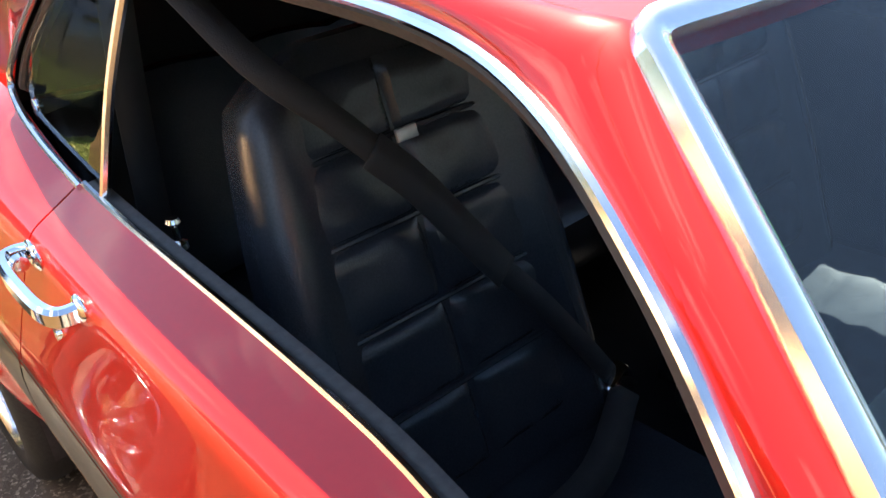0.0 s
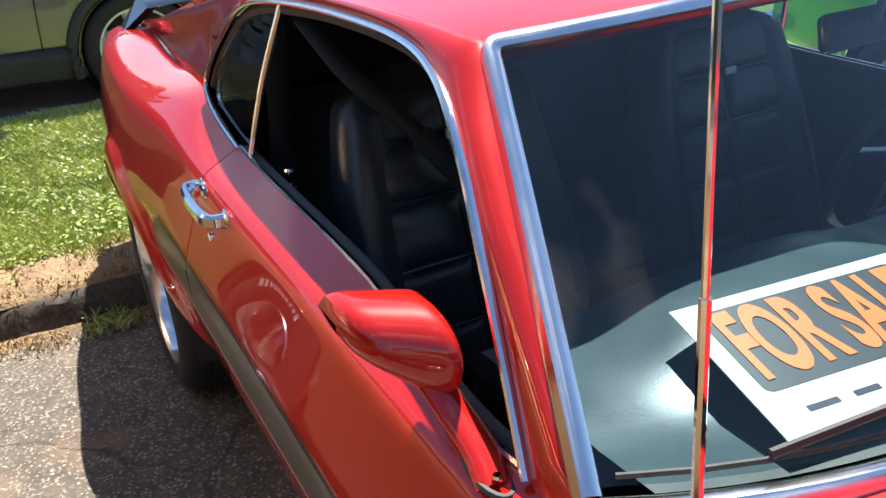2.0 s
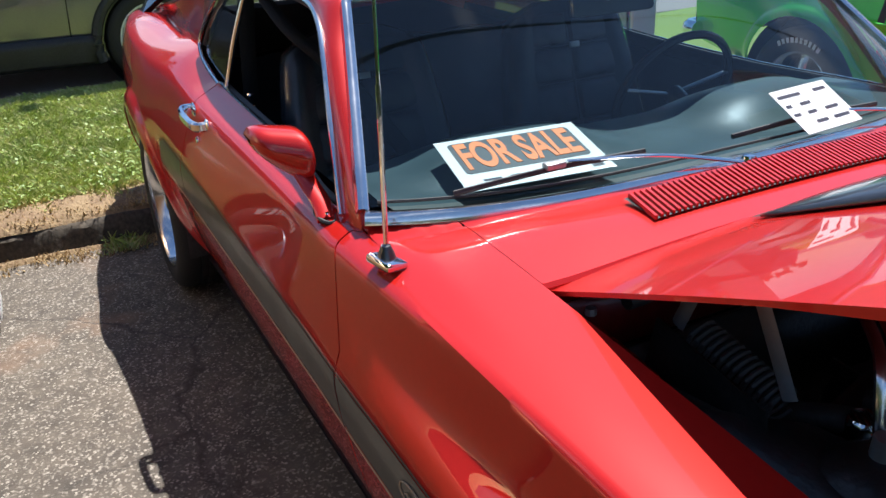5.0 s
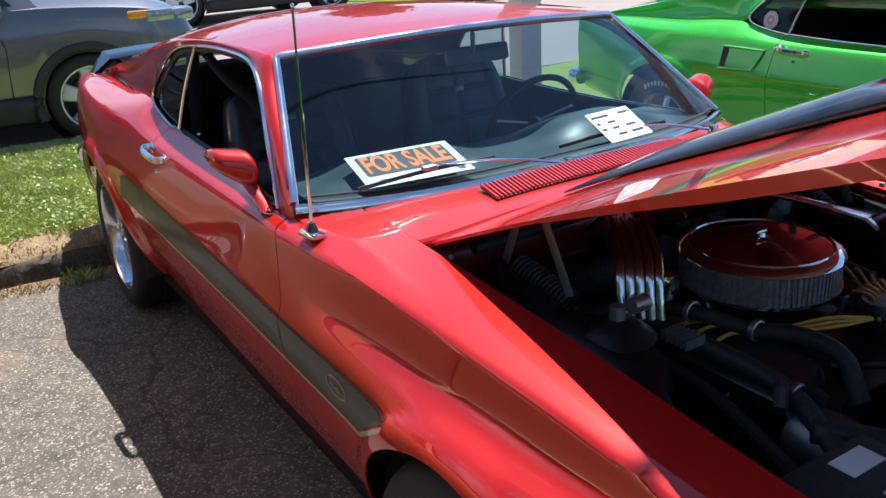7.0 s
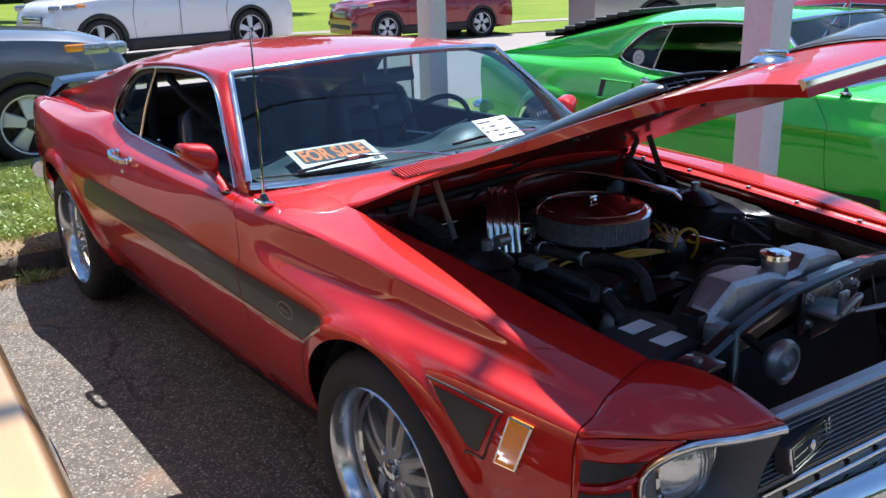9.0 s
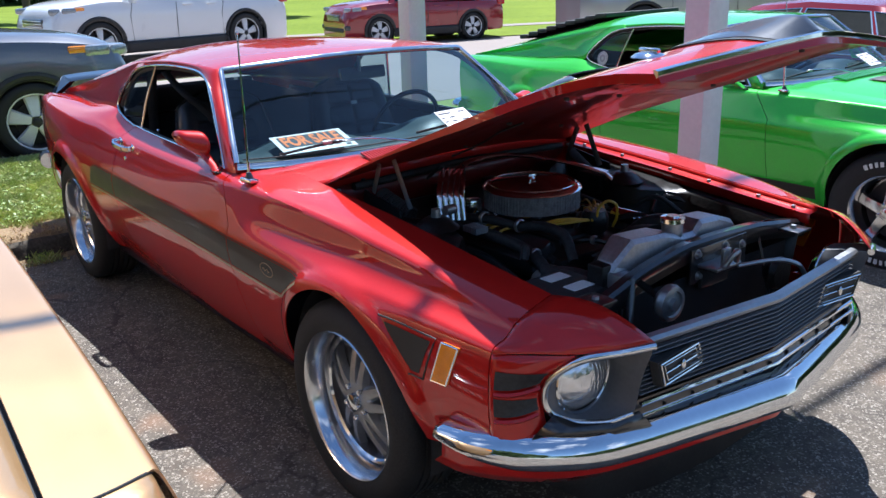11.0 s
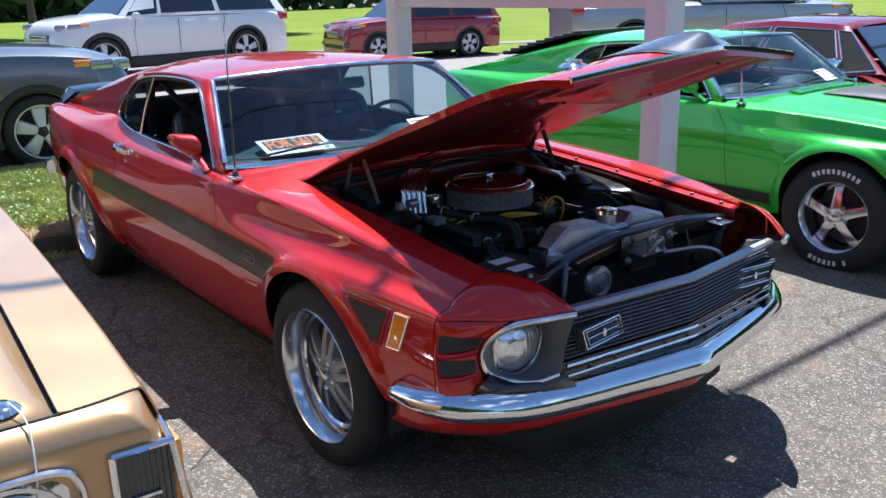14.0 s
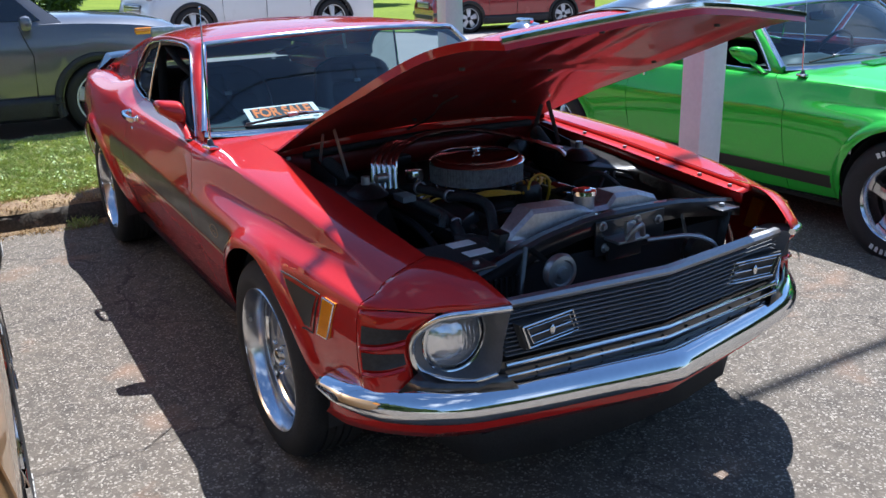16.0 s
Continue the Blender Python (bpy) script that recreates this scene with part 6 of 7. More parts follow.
    for k in range(6):
        part("cooling_fin", box((1.37 + 0.012 * k, -0.335, 0.785), (0.004, 0.05, 0.02), 0.0), SATIN, eng, smooth=False)
    dist = part("distributor", lathe([(0.0, 0.80), (0.035, 0.80), (0.045, 0.78), (0.045, 0.74), (0.03, 0.72), (0.03, 0.62)], 20, "z", (1.545, 0.06, 0)), BAYBLACK, eng, "black distributor cap")
    loop = [(1.575, 0.035, 0.775), (1.575, 0.045, 0.815), (1.585, 0.075, 0.835), (1.60, 0.10, 0.82), (1.60, 0.105, 0.78), (1.58, 0.11, 0.74)]
    part("spark_lead", tube(smooth_path(loop, 24), 0.0048, 8), YELLOW, eng, "looped yellow ignition lead")
    for k in range(5):
        pts = [(1.57, 0.02 + 0.014 * k, 0.775), (1.535, 0.05 + 0.016 * k, 0.800 - 0.003 * k), (1.48, 0.08 + 0.022 * k, 0.790), (1.44, 0.13 + 0.02 * k, 0.755), (1.40, 0.20 + 0.01 * k, 0.72)]
        part("spark_lead", tube(smooth_path(pts, 20), 0.0042, 6), YELLOW, eng)
    part("ignition_coil", lathe([(0.0, 0.0), (0.026, 0.0), (0.028, 0.10), (0.01, 0.115), (0.0, 0.115)], 16, "x", (1.52, 0.19, 0.755)), CHROME, eng, "chrome ignition coil")
    hose = smooth_path([(1.66, 0.02, 0.70), (1.70, 0.06, 0.745), (1.76, 0.11, 0.755), (1.85, 0.14, 0.745)], 16)
    part("radiator_hose", tube(hose, 0.030, 12), MATTE, eng, "black upper radiator hose")
    for a_, b_ in (((1.15, -0.24, 0.72), (1.62, -0.20, 0.70)), ((1.0, 0.30, 0.70), (1.5, 0.33, 0.68)), ((1.12, -0.33, 0.70), (1.75, -0.36, 0.62))):
        m_ = Vector(a_).lerp(Vector(b_), 0.5) + Vector((0, 0.03, 0.03))
        part("heater_hose", tube(smooth_path([a_, m_, b_], 16), 0.013, 8), MATTE, eng)
    part("alternator", lathe([(0.0, 0.0), (0.055, 0.005), (0.062, 0.03), (0.062, 0.10), (0.04, 0.12), (0.0, 0.12)], 24, "x", (1.58, -0.22, 0.63)), SATIN, eng, "cast alternator")
    part("fan", lathe([(0.0, 0.02), (0.05, 0.02), (0.06, 0.0), (0.19, 0.0), (0.19, 0.004), (0.0, 0.004)], 28, "x", (1.74, 0.0, 0.58)), BAYBLACK, eng)
    part("fan_shroud", lathe([(0.21, 0.0), (0.23, 0.09), (0.25, 0.10)], 36, "x", (1.73, 0.0, 0.57)), MATTE, eng)
    part("rocker_breather", lathe([(0.0, 0.09), (0.03, 0.088), (0.035, 0.07), (0.03, 0.0)], 18, "z", (1.22, -0.20, 0.735)), CHROME, eng)
    part("fluid_reservoir", box((1.22, 0.43, 0.78), (0.12, 0.10, 0.08), 0.012), BAYBLACK, root)
    part("brake_master", lathe([(0.0, 0.0), (0.05, 0.01), (0.06, 0.05), (0.06, 0.11), (0.03, 0.13), (0.0, 0.13)], 20, "x", (1.0, 0.33, 0.79)), BAYBLACK, root, "black brake servo")
    bat = part("battery", box((1.82, -0.40, 0.64), (0.19, 0.26, 0.17), 0.012), MATTE, root, "black battery with paper labels")
    for x_ in (1.775, 1.865):
        part("battery_label", box((x_, -0.355, 0.727), (0.045, 0.080, 0.002), 0.0), PAPER, bat, "small printed label")
    # radiator, support and front panel
    rad = part("radiator", box((1.88, 0.0, 0.60), (0.06, 0.62, 0.36), 0.008), BAYBLACK, root, "black radiator core")
    rows = []
    for y, zt, hw in ((-0.285, 0.765, 0.028), (-0.268, 0.785, 0.036), (-0.205, 0.840, 0.046), (-0.06, 0.830, 0.048), (0.012, 0.808, 0.048), (0.072, 0.808, 0.048), (0.10, 0.838, 0.048), (0.19, 0.832, 0.046), (0.27, 0.806, 0.040), (0.305, 0.768, 0.030)):
        rows.append([(1.885 - hw - 0.012, y, 0.755), (1.885 - hw, y, zt - 0.012), (1.885 - hw + 0.012, y, zt), (1.885 + hw - 0.012, y, zt), (1.885 + hw, y, zt - 0.012), (1.885 + hw + 0.006, y, 0.755)])
    bm = grid(rows)
    cap(bm, rows[0]), cap(bm, rows[-1])
    tk = part("radiator_tank", bm, TANK, rad, "dull metal radiator top tank", smooth=False)
    part("filler_neck", lathe([(0.031, 0.80), (0.031, 0.852), (0.026, 0.852)], 20, "z", (1.896, 0.006, 0)), TANK, tk)
    part("radiator_cap", lathe([(0.0, 0.864), (0.018, 0.864), (0.021, 0.859), (0.036, 0.858), (0.038, 0.846), (0.031, 0.844)], 24, "z", (1.896, 0.006, 0)), CHROME, tk, "chrome radiator cap")
    def top_at(y):
        return hermite([(-0.56, 0.690), (-0.40, 0.722), (-0.228, 0.774), (-0.139, 0.790), (-0.022, 0.804), (0.29, 0.796), (0.457, 0.775), (0.584, 0.755)], y)[0]
    ys = [-0.56 + 1.14 * k / 30 for k in range(31)]
    sup = part("radiator_support", grid([[(x, y, top_at(y) + dz) for y in ys] for x, dz in ((1.945, -0.020), (1.955, -0.003), (1.982, 0.0), (1.990, -0.008), (1.991, -0.055))]), BLACK, root, "black radiator support rail with a stepped top", thick=0.004)
    part("front_core", grid([[(1.975, y, z) for y in (-0.50, -0.1, 0.1, 0.50)] for z in (0.70, 0.45, 0.30)]), CARPET, root)
    part("latch_panel", box((1.996, 0.10, 0.735), (0.008, 0.27, 0.105), 0.003), BLACK, sup, "black bolted latch panel")
    for y_, z_ in ((-0.008, 0.772), (0.125, 0.770), (0.21, 0.755), (0.0, 0.705)):
        part("panel_bolt", lathe([(0.0, 0.010), (0.008, 0.009), (0.010, 0.0), (0.015, -0.001)], 10, "x", (2.001, y_, z_)), SATIN, sup)
    for sgn in (-1, 1):
        part("support_strut", tube([(1.985, sgn * 0.30 + 0.02, 0.76), (2.03, sgn * 0.34, 0.56)], 0.012, 6, flat=0.4), BLACK, sup)
    part("tank_foot", box((1.915, -0.262, 0.735), (0.075, 0.055, 0.05), 0.006), TANK, rad, "galvanised tank bracket")
    part("tank_foot", box((1.945, -0.262, 0.712), (0.09, 0.075, 0.005), 0.001), TANK, rad)
    for dx in (-0.02, 0.022):
        part("foot_bolt", lathe([(0.0, 0.006), (0.007, 0.005), (0.009, 0.0)], 8, "z", (1.952 + dx, -0.262, 0.7145)), CHROME, rad)
    part("latch_bracket", box((2.02, 0.055, 0.735), (0.09, 0.12, 0.010), 0.003), SATIN, sup, "pressed steel latch bracket")
    part("latch_bracket", box((2.004, 0.07, 0.700), (0.012, 0.13, 0.07), 0.003), BLACK, sup)
    part("bonnet_latch", tube(smooth_path([(2.07, 0.02, 0.745), (2.09, 0.05, 0.79), (2.07, 0.08, 0.75)], 10), 0.009, 8), SATIN, sup, "steel bonnet catch")
    part("bonnet_latch", box((2.06, 0.04, 0.765), (0.012, 0.035, 0.06), 0.003), SATIN, sup)
    part("latch_rod", tube(smooth_path([(2.05, 0.12, 0.72), (2.11, 0.22, 0.73), (2.15, 0.27, 0.715), (2.16, 0.30, 0.68)], 14), 0.007, 8), SATIN, sup)
    horn = part("horn", lathe([(0.0, 0.034), (0.016, 0.034), (0.018, 0.022), (0.034, 0.020), (0.037, 0.026), (0.048, 0.024), (0.053, 0.012), (0.050, 0.0), (0.03, -0.02), (0.0, -0.04)], 28, "x", (2.060, -0.222, 0.700)), SATIN, root, "round bright horn")
    part("horn_bracket", tube([(2.045, -0.225, 0.705), (2.0, -0.27, 0.755)], 0.014, 6, flat=0.3, up=(0, 1, 0)), BLACK, horn)
    part("horn", lathe([(0.0, 0.03), (0.045, 0.03), (0.052, 0.012), (0.03, -0.02), (0.0, -0.04)], 24, "x", (2.06, 0.30, 0.66)), BAYBLACK, root, "round black horn")
    for k in range(8):
        part("core_fin", box((1.998, -0.44 + 0.018 * k, 0.62), (0.008, 0.006, 0.14), 0.0), BLACK, rad, smooth=False)
    for sgn in (-1, 1):
        part("corner_bracket", box((2.02, sgn * 0.46, 0.755), (0.08, 0.08, 0.008), 0.002), BLACK, sup, "black corner bracket")
        part("corner_bolt", lathe([(0.0, 0.008), (0.008, 0.008), (0.010, 0.0)], 8, "z", (2.02, sgn * 0.46, 0.760)), SATIN, sup)
    r = random.Random(8)
    for k in range(44):
        a_ = Vector((r.uniform(1.05, 1.85), r.uniform(-0.46, 0.46), r.uniform(0.64, 0.745)))
        b_ = a_ + Vector((r.uniform(-0.3, 0.3), r.uniform(-0.2, 0.2), r.uniform(-0.04, 0.04)))
        c_ = a_.lerp(b_, 0.5) + Vector((0, 0, r.uniform(0.01, 0.05)))
        part("loom_wire", tube(smooth_path([a_, c_, b_], 12), r.choice((0.004, 0.006, 0.009, 0.013)), 7), (BAYBLACK, BLACK, MATTE)[k % 3], eng)
        if k % 3 == 0:
            part("hose_clamp", lathe([(0.0, 0.008), (0.013, 0.007), (0.015, 0.0), (0.013, -0.007), (0.0, -0.008)], 12, "x", tuple(c_)), SATIN, eng)


# ---- the red coupe with its raised bonnet ----
red = fastback(dict(label="glossy red fastback coupe with raised bonnet and dark side stripes", paint=RED, hood=26.4, wheels="deep", letters=False, hero=True, stripe=True, wing=True, hood_black=True, group="parked classic cars"))
engine_bay(red, dict(paint=RED))

# whip aerial on the fender
ant = thing("car_aerial", "thin chrome whip aerial on the red fender", "aerial")
AB = Vector((0.688, -0.757, 0.893))
base = part("aerial_base", box(tuple(AB), (0.060, 0.042, 0.016), 0.006, m=Matrix.Rotation(radians(-12), 4, "X") @ Matrix.Rotation(radians(14), 4, "Z")), CHROME, ant, "chrome base plate")
part("aerial_collar", lathe([(0.0, 0.024), (0.008, 0.022), (0.013, 0.010), (0.016, 0.0)], 14, "z", tuple(AB + Vector((0, 0, 0.006)))), BLACK, ant)
TIP = Vector((0.632, -0.722, 1.385))
part("aerial_mast", tube([AB, AB.lerp(TIP, 0.55)], 0.0042, 8), CHROME, ant)
part("aerial_mast", tube([AB.lerp(TIP, 0.55), TIP], 0.0028, 8), CHROME, ant)
part("aerial_tip", ball(tuple(TIP), (0.005, 0.005, 0.006), u=10, v=6), CHROME, ant)

# seats, belts
seat("black vinyl high-back front bucket seat with pleats", -0.26, -0.350, 0.265, "front seats")
seat("black vinyl high-back front bucket seat with pleats", -0.26, 0.350, 0.265, "front seats")
rs = thing("rear_seat", "black vinyl rear bench seat with pleats", "seat")
rows = []
for i in range(13):
    t = i / 12
    rows.append([(-0.95 - 0.16 * t, -0.60 + 1.2 * j / 40, 0.50 + 0.40 * t + 0.012 * abs(math.sin((-0.60 + 1.2 * j / 40) * 13)) - (0.03 if t > 0.95 else 0)) for j in range(41)])
part("backrest", grid(rows), VINYL, rs, thick=0.03)
part("cushion", box((-0.78, 0, 0.44), (0.42, 1.2, 0.14), 0.04), VINYL, rs)
for y in (-0.02, ):
    part("pleat", box((-1.02, y, 0.70), (0.03, 0.02, 0.35), 0.008), VINYL, rs)


def strap(pts, w, name, parent, material=WEBBING, up=(1, 0, 0.3), n=30):
    P = smooth_path(pts, n)
    rows = []
    for i, p in enumerate(P):
        t = (P[min(i + 1, n)] - P[max(i - 1, 0)]).normalized()
        s = t.cross(Vector(up)).normalized()
        rows.append([p - s * w / 2, p, p + s * w / 2])
    return part(name, grid(rows), material, parent, thick=0.002)


belt = thing("seat_belt", "black lap and shoulder seat belt across the seat", "seat belt")
strap([(-0.42, -0.60, 1.175), (-0.33, -0.565, 1.09), (-0.30, -0.494, 1.012), (-0.285, -0.411, 0.912), (-0.27, -0.330, 0.794), (-0.25, -0.235, 0.671), (-0.235, -0.16, 0.56), (-0.225, -0.105, 0.475)], 0.034, "shoulder_strap", belt)
strap([(-0.290, -0.462, 0.972), (-0.277, -0.411, 0.912), (-0.265, -0.340, 0.81), (-0.255, -0.295, 0.745)], 0.047, "strap_pad", belt)
strap([(-0.18, -0.60, 0.40), (-0.10, -0.50, 0.47), (-0.10, -0.30, 0.475), (-0.20, -0.10, 0.46)], 0.048, "lap_strap", belt, up=(0.5, 0, 1))
part("buckle", box((-0.222, -0.093, 0.455), (0.03, 0.055, 0.06), 0.006, m=Matrix.Rotation(0.5, 4, "X")), CHROME, belt, "chrome buckle")
belt2 = thing("seat_belt", "black rear shoulder belt hanging by the window", "seat belt")
strap([(-0.62, -0.585, 1.17), (-0.64, -0.595, 1.0), (-0.66, -0.60, 0.80), (-0.66, -0.60, 0.62)], 0.046, "shoulder_strap", belt2, up=(1, 0, 0))
part("belt_anchor", box((-0.66, -0.60, 0.60), (0.03, 0.03, 0.06), 0.006), CHROME, belt2, "bright belt anchor")
kn = alone("lock_knob", lathe([(0.0, 0.038), (0.007, 0.038), (0.009, 0.033), (0.006, 0.029), (0.0045, 0.027), (0.0045, 0.010), (0.011, 0.006), (0.012, 0.0)], 16, "z", (-0.41, -0.664, 0.887)), CHROME, "small chrome door lock knob on the sill", "lock knob")


# ---- for-sale sign and registration card ----
def letters(text, size, c, right, up, material, name, parent, width=None, extrude=0.0006):
    cu = bpy.data.curves.new(name, "FONT")
    cu.body, cu.size, cu.align_x, cu.align_y, cu.extrude = text, size, "CENTER", "CENTER", extrude
    cu.offset = size * 0.030
    tmp = bpy.data.objects.new(name, cu)
    scene.collection.objects.link(tmp)
    dg = bpy.context.evaluated_depsgraph_get()
    me = bpy.data.meshes.new_from_object(tmp.evaluated_get(dg))
    bpy.data.objects.remove(tmp)
    r, u = Vector(right).normalized(), Vector(up).normalized()
    xs = [v.co.x for v in me.vertices]
    k = width / (max(xs) - min(xs)) if width else 1.0
    nrm = r.cross(u)
    for v in me.vertices:
        x, y, z = v.co
        v.co = Vector(c) + r * x * k + u * y + nrm * z
    me.materials.append(material)
    ob = new(name, me)
    ob.parent = parent
    return ob


tl, tr, bl = Vector((0.412, -0.528, 0.972)), Vector((0.455, -0.243, 0.978)), Vector((0.596, -0.560, 0.937))
right = (tr - tl).normalized()
up = (tl - bl)
up = (up - right * up.dot(right))
Hs, Ws = up.length, (tr - tl).length
up.normalize()
nrm = right.cross(up)


def sp(a, b, d=0.0):
    """A place on the sign: a across, b up from its lower left corner."""
    return bl + (tl - bl).normalized() * 0 + right * a * Ws + up * b * Hs + nrm * d + right * 0


sign = thing("for_sale_sign", "white, black and orange for-sale sign lying on the dashboard", "sign")
part("card", plate([sp(0, 0), sp(1, 0), sp(1, 1), sp(0, 1)], nrm * 0.0015), PAPER, sign, smooth=False)


def rounded(a0, a1, b0, b1, r, d):
    pts = []
    for ca, cb, s in ((a1 - r, b1 - r * 1.45, 0), (a0 + r, b1 - r * 1.45, 1), (a0 + r, b0 + r * 1.45, 2), (a1 - r, b0 + r * 1.45, 3)):
        for k in range(6):
            t = (s + k / 5) * math.pi / 2
            pts.append(sp(ca + r * math.cos(t), cb + r * 1.45 * math.sin(t), d))
    return pts


part("panel", plate(rounded(0.07, 0.93, 0.30, 0.92, 0.035, 0.0016), nrm * 0.0005), SIGNBLACK, sign, smooth=False)
part("panel", plate(rounded(0.10, 0.90, 0.05, 0.25, 0.03, 0.0016), nrm * 0.0003), PAPER, sign, smooth=False)
letters("FOR SALE", 0.134, sp(0.5, 0.605, 0.0026), right, up, SIGNORANGE, "wording", sign, width=Ws * 0.80)
for a, w_, b in ((0.20, 0.12, 0.15), (0.37, 0.10, 0.15), (0.56, 0.09, 0.17), (0.66, 0.07, 0.17), (0.76, 0.09, 0.17)):
    part("writing_bar", plate([sp(a - w_ / 2, b - 0.018, 0.0022), sp(a + w_ / 2, b - 0.018, 0.0022), sp(a + w_ / 2, b + 0.018, 0.0022), sp(a - w_ / 2, b + 0.018, 0.0022)], nrm * 0.0003), INK, sign, smooth=False)
for k in range(9):
    a = 0.86 + 0.009 * k
    part("bar_mark", plate([sp(a, 0.06, 0.0022), sp(a + 0.005, 0.06, 0.0022), sp(a + 0.005, 0.17, 0.0022), sp(a, 0.17, 0.0022)], nrm * 0.0003), INK, sign, smooth=False)

card = thing("registration_card", "white printed entry card tucked under the wiper", "card")
ctl, ctr = Vector((0.618, 0.109, 1.016)), Vector((0.602, 0.277, 1.016))
cr = (ctr - ctl).normalized()
cd = Vector((0.100, 0.012, -0.062))
part("paper", plate([ctl + cd, ctr + cd, ctr, ctl], cr.cross(-cd).normalized() * 0.001), PAPER, card, smooth=False)
cn = cr.cross(-cd).normalized()
for b, spans in ((0.16, ((0.05, 0.45), (0.7, 0.92))), (0.38, ((0.05, 0.14), (0.3, 0.48))), (0.58, ((0.05, 0.16), (0.3, 0.45), (0.62, 0.85))), (0.80, ((0.3, 0.5), (0.62, 0.9)))):
    for a0, a1 in spans:
        q = [ctl + cr * a * 0.168 + cd * (b + e) + cn * 0.0018 for a, e in ((a0, 0.03), (a1, 0.03), (a1, -0.03), (a0, -0.03))]
        part("writing_bar", plate(q, cn * 0.0003), INK, card, smooth=False)

# ---- the green coupe beside it ----
green = fastback(dict(label="bright green fastback coupe with black bonnet stripe and rear louvres", paint=GREEN, hood=0.0, wheels="five", letters=True, rim=0.205, hero=False, louvres=True, hood_black=True, rocker=True, divider=-0.06, sticker=True,
                      group="parked classic cars", m=pose(0.055, 3.26, -0.03, 0, 0, 0)))


gca = copy_thing(ant, pose(0.055, 3.26, -0.03))
tagged(gca, "thin chrome whip aerial on the green fender", "aerial")
gcd = copy_thing(card, pose(0.055, 3.30, -0.03))
tagged(gcd, "white printed entry card behind the green car's windscreen", "card")

# ---- plainer cars farther off ----
LENSGREY = mat("clear_lamp", (0.30, 0.32, 0.34), rough=0.1, metal=0.3, coat=1.0, vary=0.4, scale=14, fine=60)


def car_body(name, label, m, paint, L, W, belt, roof, wheels_x, rad, style="suv", group="other parked cars", glass_mat=None):
    """A car lofted from its side outline. belt: (x, z) of the lower body's top; roof: (x, z, half width) of the cabin."""
    root = thing(name, label, "car", group, m)
    hw = W / 2
    rows = []
    x0, x1 = belt[0][0], belt[-1][0]
    n = 110
    for i in range(n + 1):
        x = x0 + (x1 - x0) * i / n
        zt = hermite(belt, x)[0]
        e = min((x - x0), (x1 - x)) / 0.55
        taper = 1 - 0.16 * max(0, 1 - e) ** 2.0
        h = hw * taper
        row = [(x, 0, zt + 0.03), (x, h * 0.55, zt + 0.02), (x, h * 0.82, zt - 0.004), (x, h * 0.94, zt - 0.05), (x, h * 0.985, zt - 0.16), (x, h, zt - 0.30), (x, h * 0.99, max(0.36, zt - 0.46)), (x, h * 0.965, 0.30), (x, h * 0.90, 0.22)]
        zb = 0.0
        for xw in wheels_x:
            if abs(x - xw) < rad + 0.05:
                zb = max(zb, rad + math.sqrt((rad + 0.05) ** 2 - (x - xw) ** 2))
        row = [(a, b, max(c, min(zb, zt - 0.06))) for a, b, c in row]
        rows.append([(a, -b, c) for a, b, c in row[:0:-1]] + row)
    bm = grid(rows)
    cap(bm, rows[0]), cap(bm, rows[-1])
    part("body", bm, paint, root)
    # cabin
    cab = []
    for k, (x, z, w, xb, zb) in enumerate(roof):
        cab.append([(xb, -hw * 0.94, zb), (x, -w, z), (x, -w * 0.6, z + 0.025), (x, 0, z + 0.035), (x, w * 0.6, z + 0.025), (x, w, z), (xb, hw * 0.94, zb)])
    part("cabin", grid(cab), paint, root)
    for sgn in (-1, 1):
        for a, b in zip(roof[1:-2], roof[2:-1]):
            def q(r_, t):
                return Vector((r_[3] + (r_[0] - r_[3]) * t, sgn * (hw * 0.94 + (r_[2] - hw * 0.94) * t + 0.006), r_[4] + (r_[1] - r_[4]) * t))
            lo0, lo1, hi0, hi1 = q(a, 0.08), q(b, 0.08), q(a, 0.88), q(b, 0.88)
            bm = bmesh.new()
            cap(bm, [lo0.lerp(lo1, 0.04), lo0.lerp(lo1, 0.96), hi0.lerp(hi1, 0.96), hi0.lerp(hi1, 0.04)])
            # classic coupe: black sheets painted for the dark cabin behind open windows
            part("side_window", bm, DARKGLASS if style == "suv" else CARPET, root, smooth=False, thick=0.004)
            if style != "suv":
                fr_ = [lo0.lerp(lo1, 0.04), lo0.lerp(lo1, 0.96), hi0.lerp(hi1, 0.96), hi0.lerp(hi1, 0.04)]
                bm = bmesh.new()
                for p_, q_ in zip(fr_, fr_[1:] + fr_[:1]):
                    tube([p_, q_], 0.006, 6, bm)
                part("window_frame", bm, BRIGHT, root)
        for x in wheels_x:
            part("arch_trim", tube([(x + (rad + 0.06) * math.cos(a), sgn * (hw * 0.985), rad + (rad + 0.06) * math.sin(a)) for a in [math.pi * (-0.1 + 1.2 * k / 24) for k in range(25)]], 0.035, 8), MATTE if style == "suv" else paint, root)
            bm = lathe([(0.0, sgn * (hw - 0.26)), (rad + 0.045, sgn * (hw - 0.26)), (rad + 0.052, sgn * (hw - 0.03))], 32, "y", (x, 0, rad))
            part("wheel_well", bm, MATTE, root)
            wheel(root, x, sgn, rad, hw - 0.005, "suv" if style == "suv" else "five", False, r=rad, width=0.2, rim_r=rad * 0.745)
        for xs_, w_ in (((wheels_x[0] + wheels_x[1]) / 2, 1),):
            part("door_handle", box((xs_ - 0.25, sgn * (hw + 0.002), hermite(belt, xs_)[0] - 0.14), (0.20, 0.03, 0.03), 0.01), paint if style == "suv" else CHROME, root)
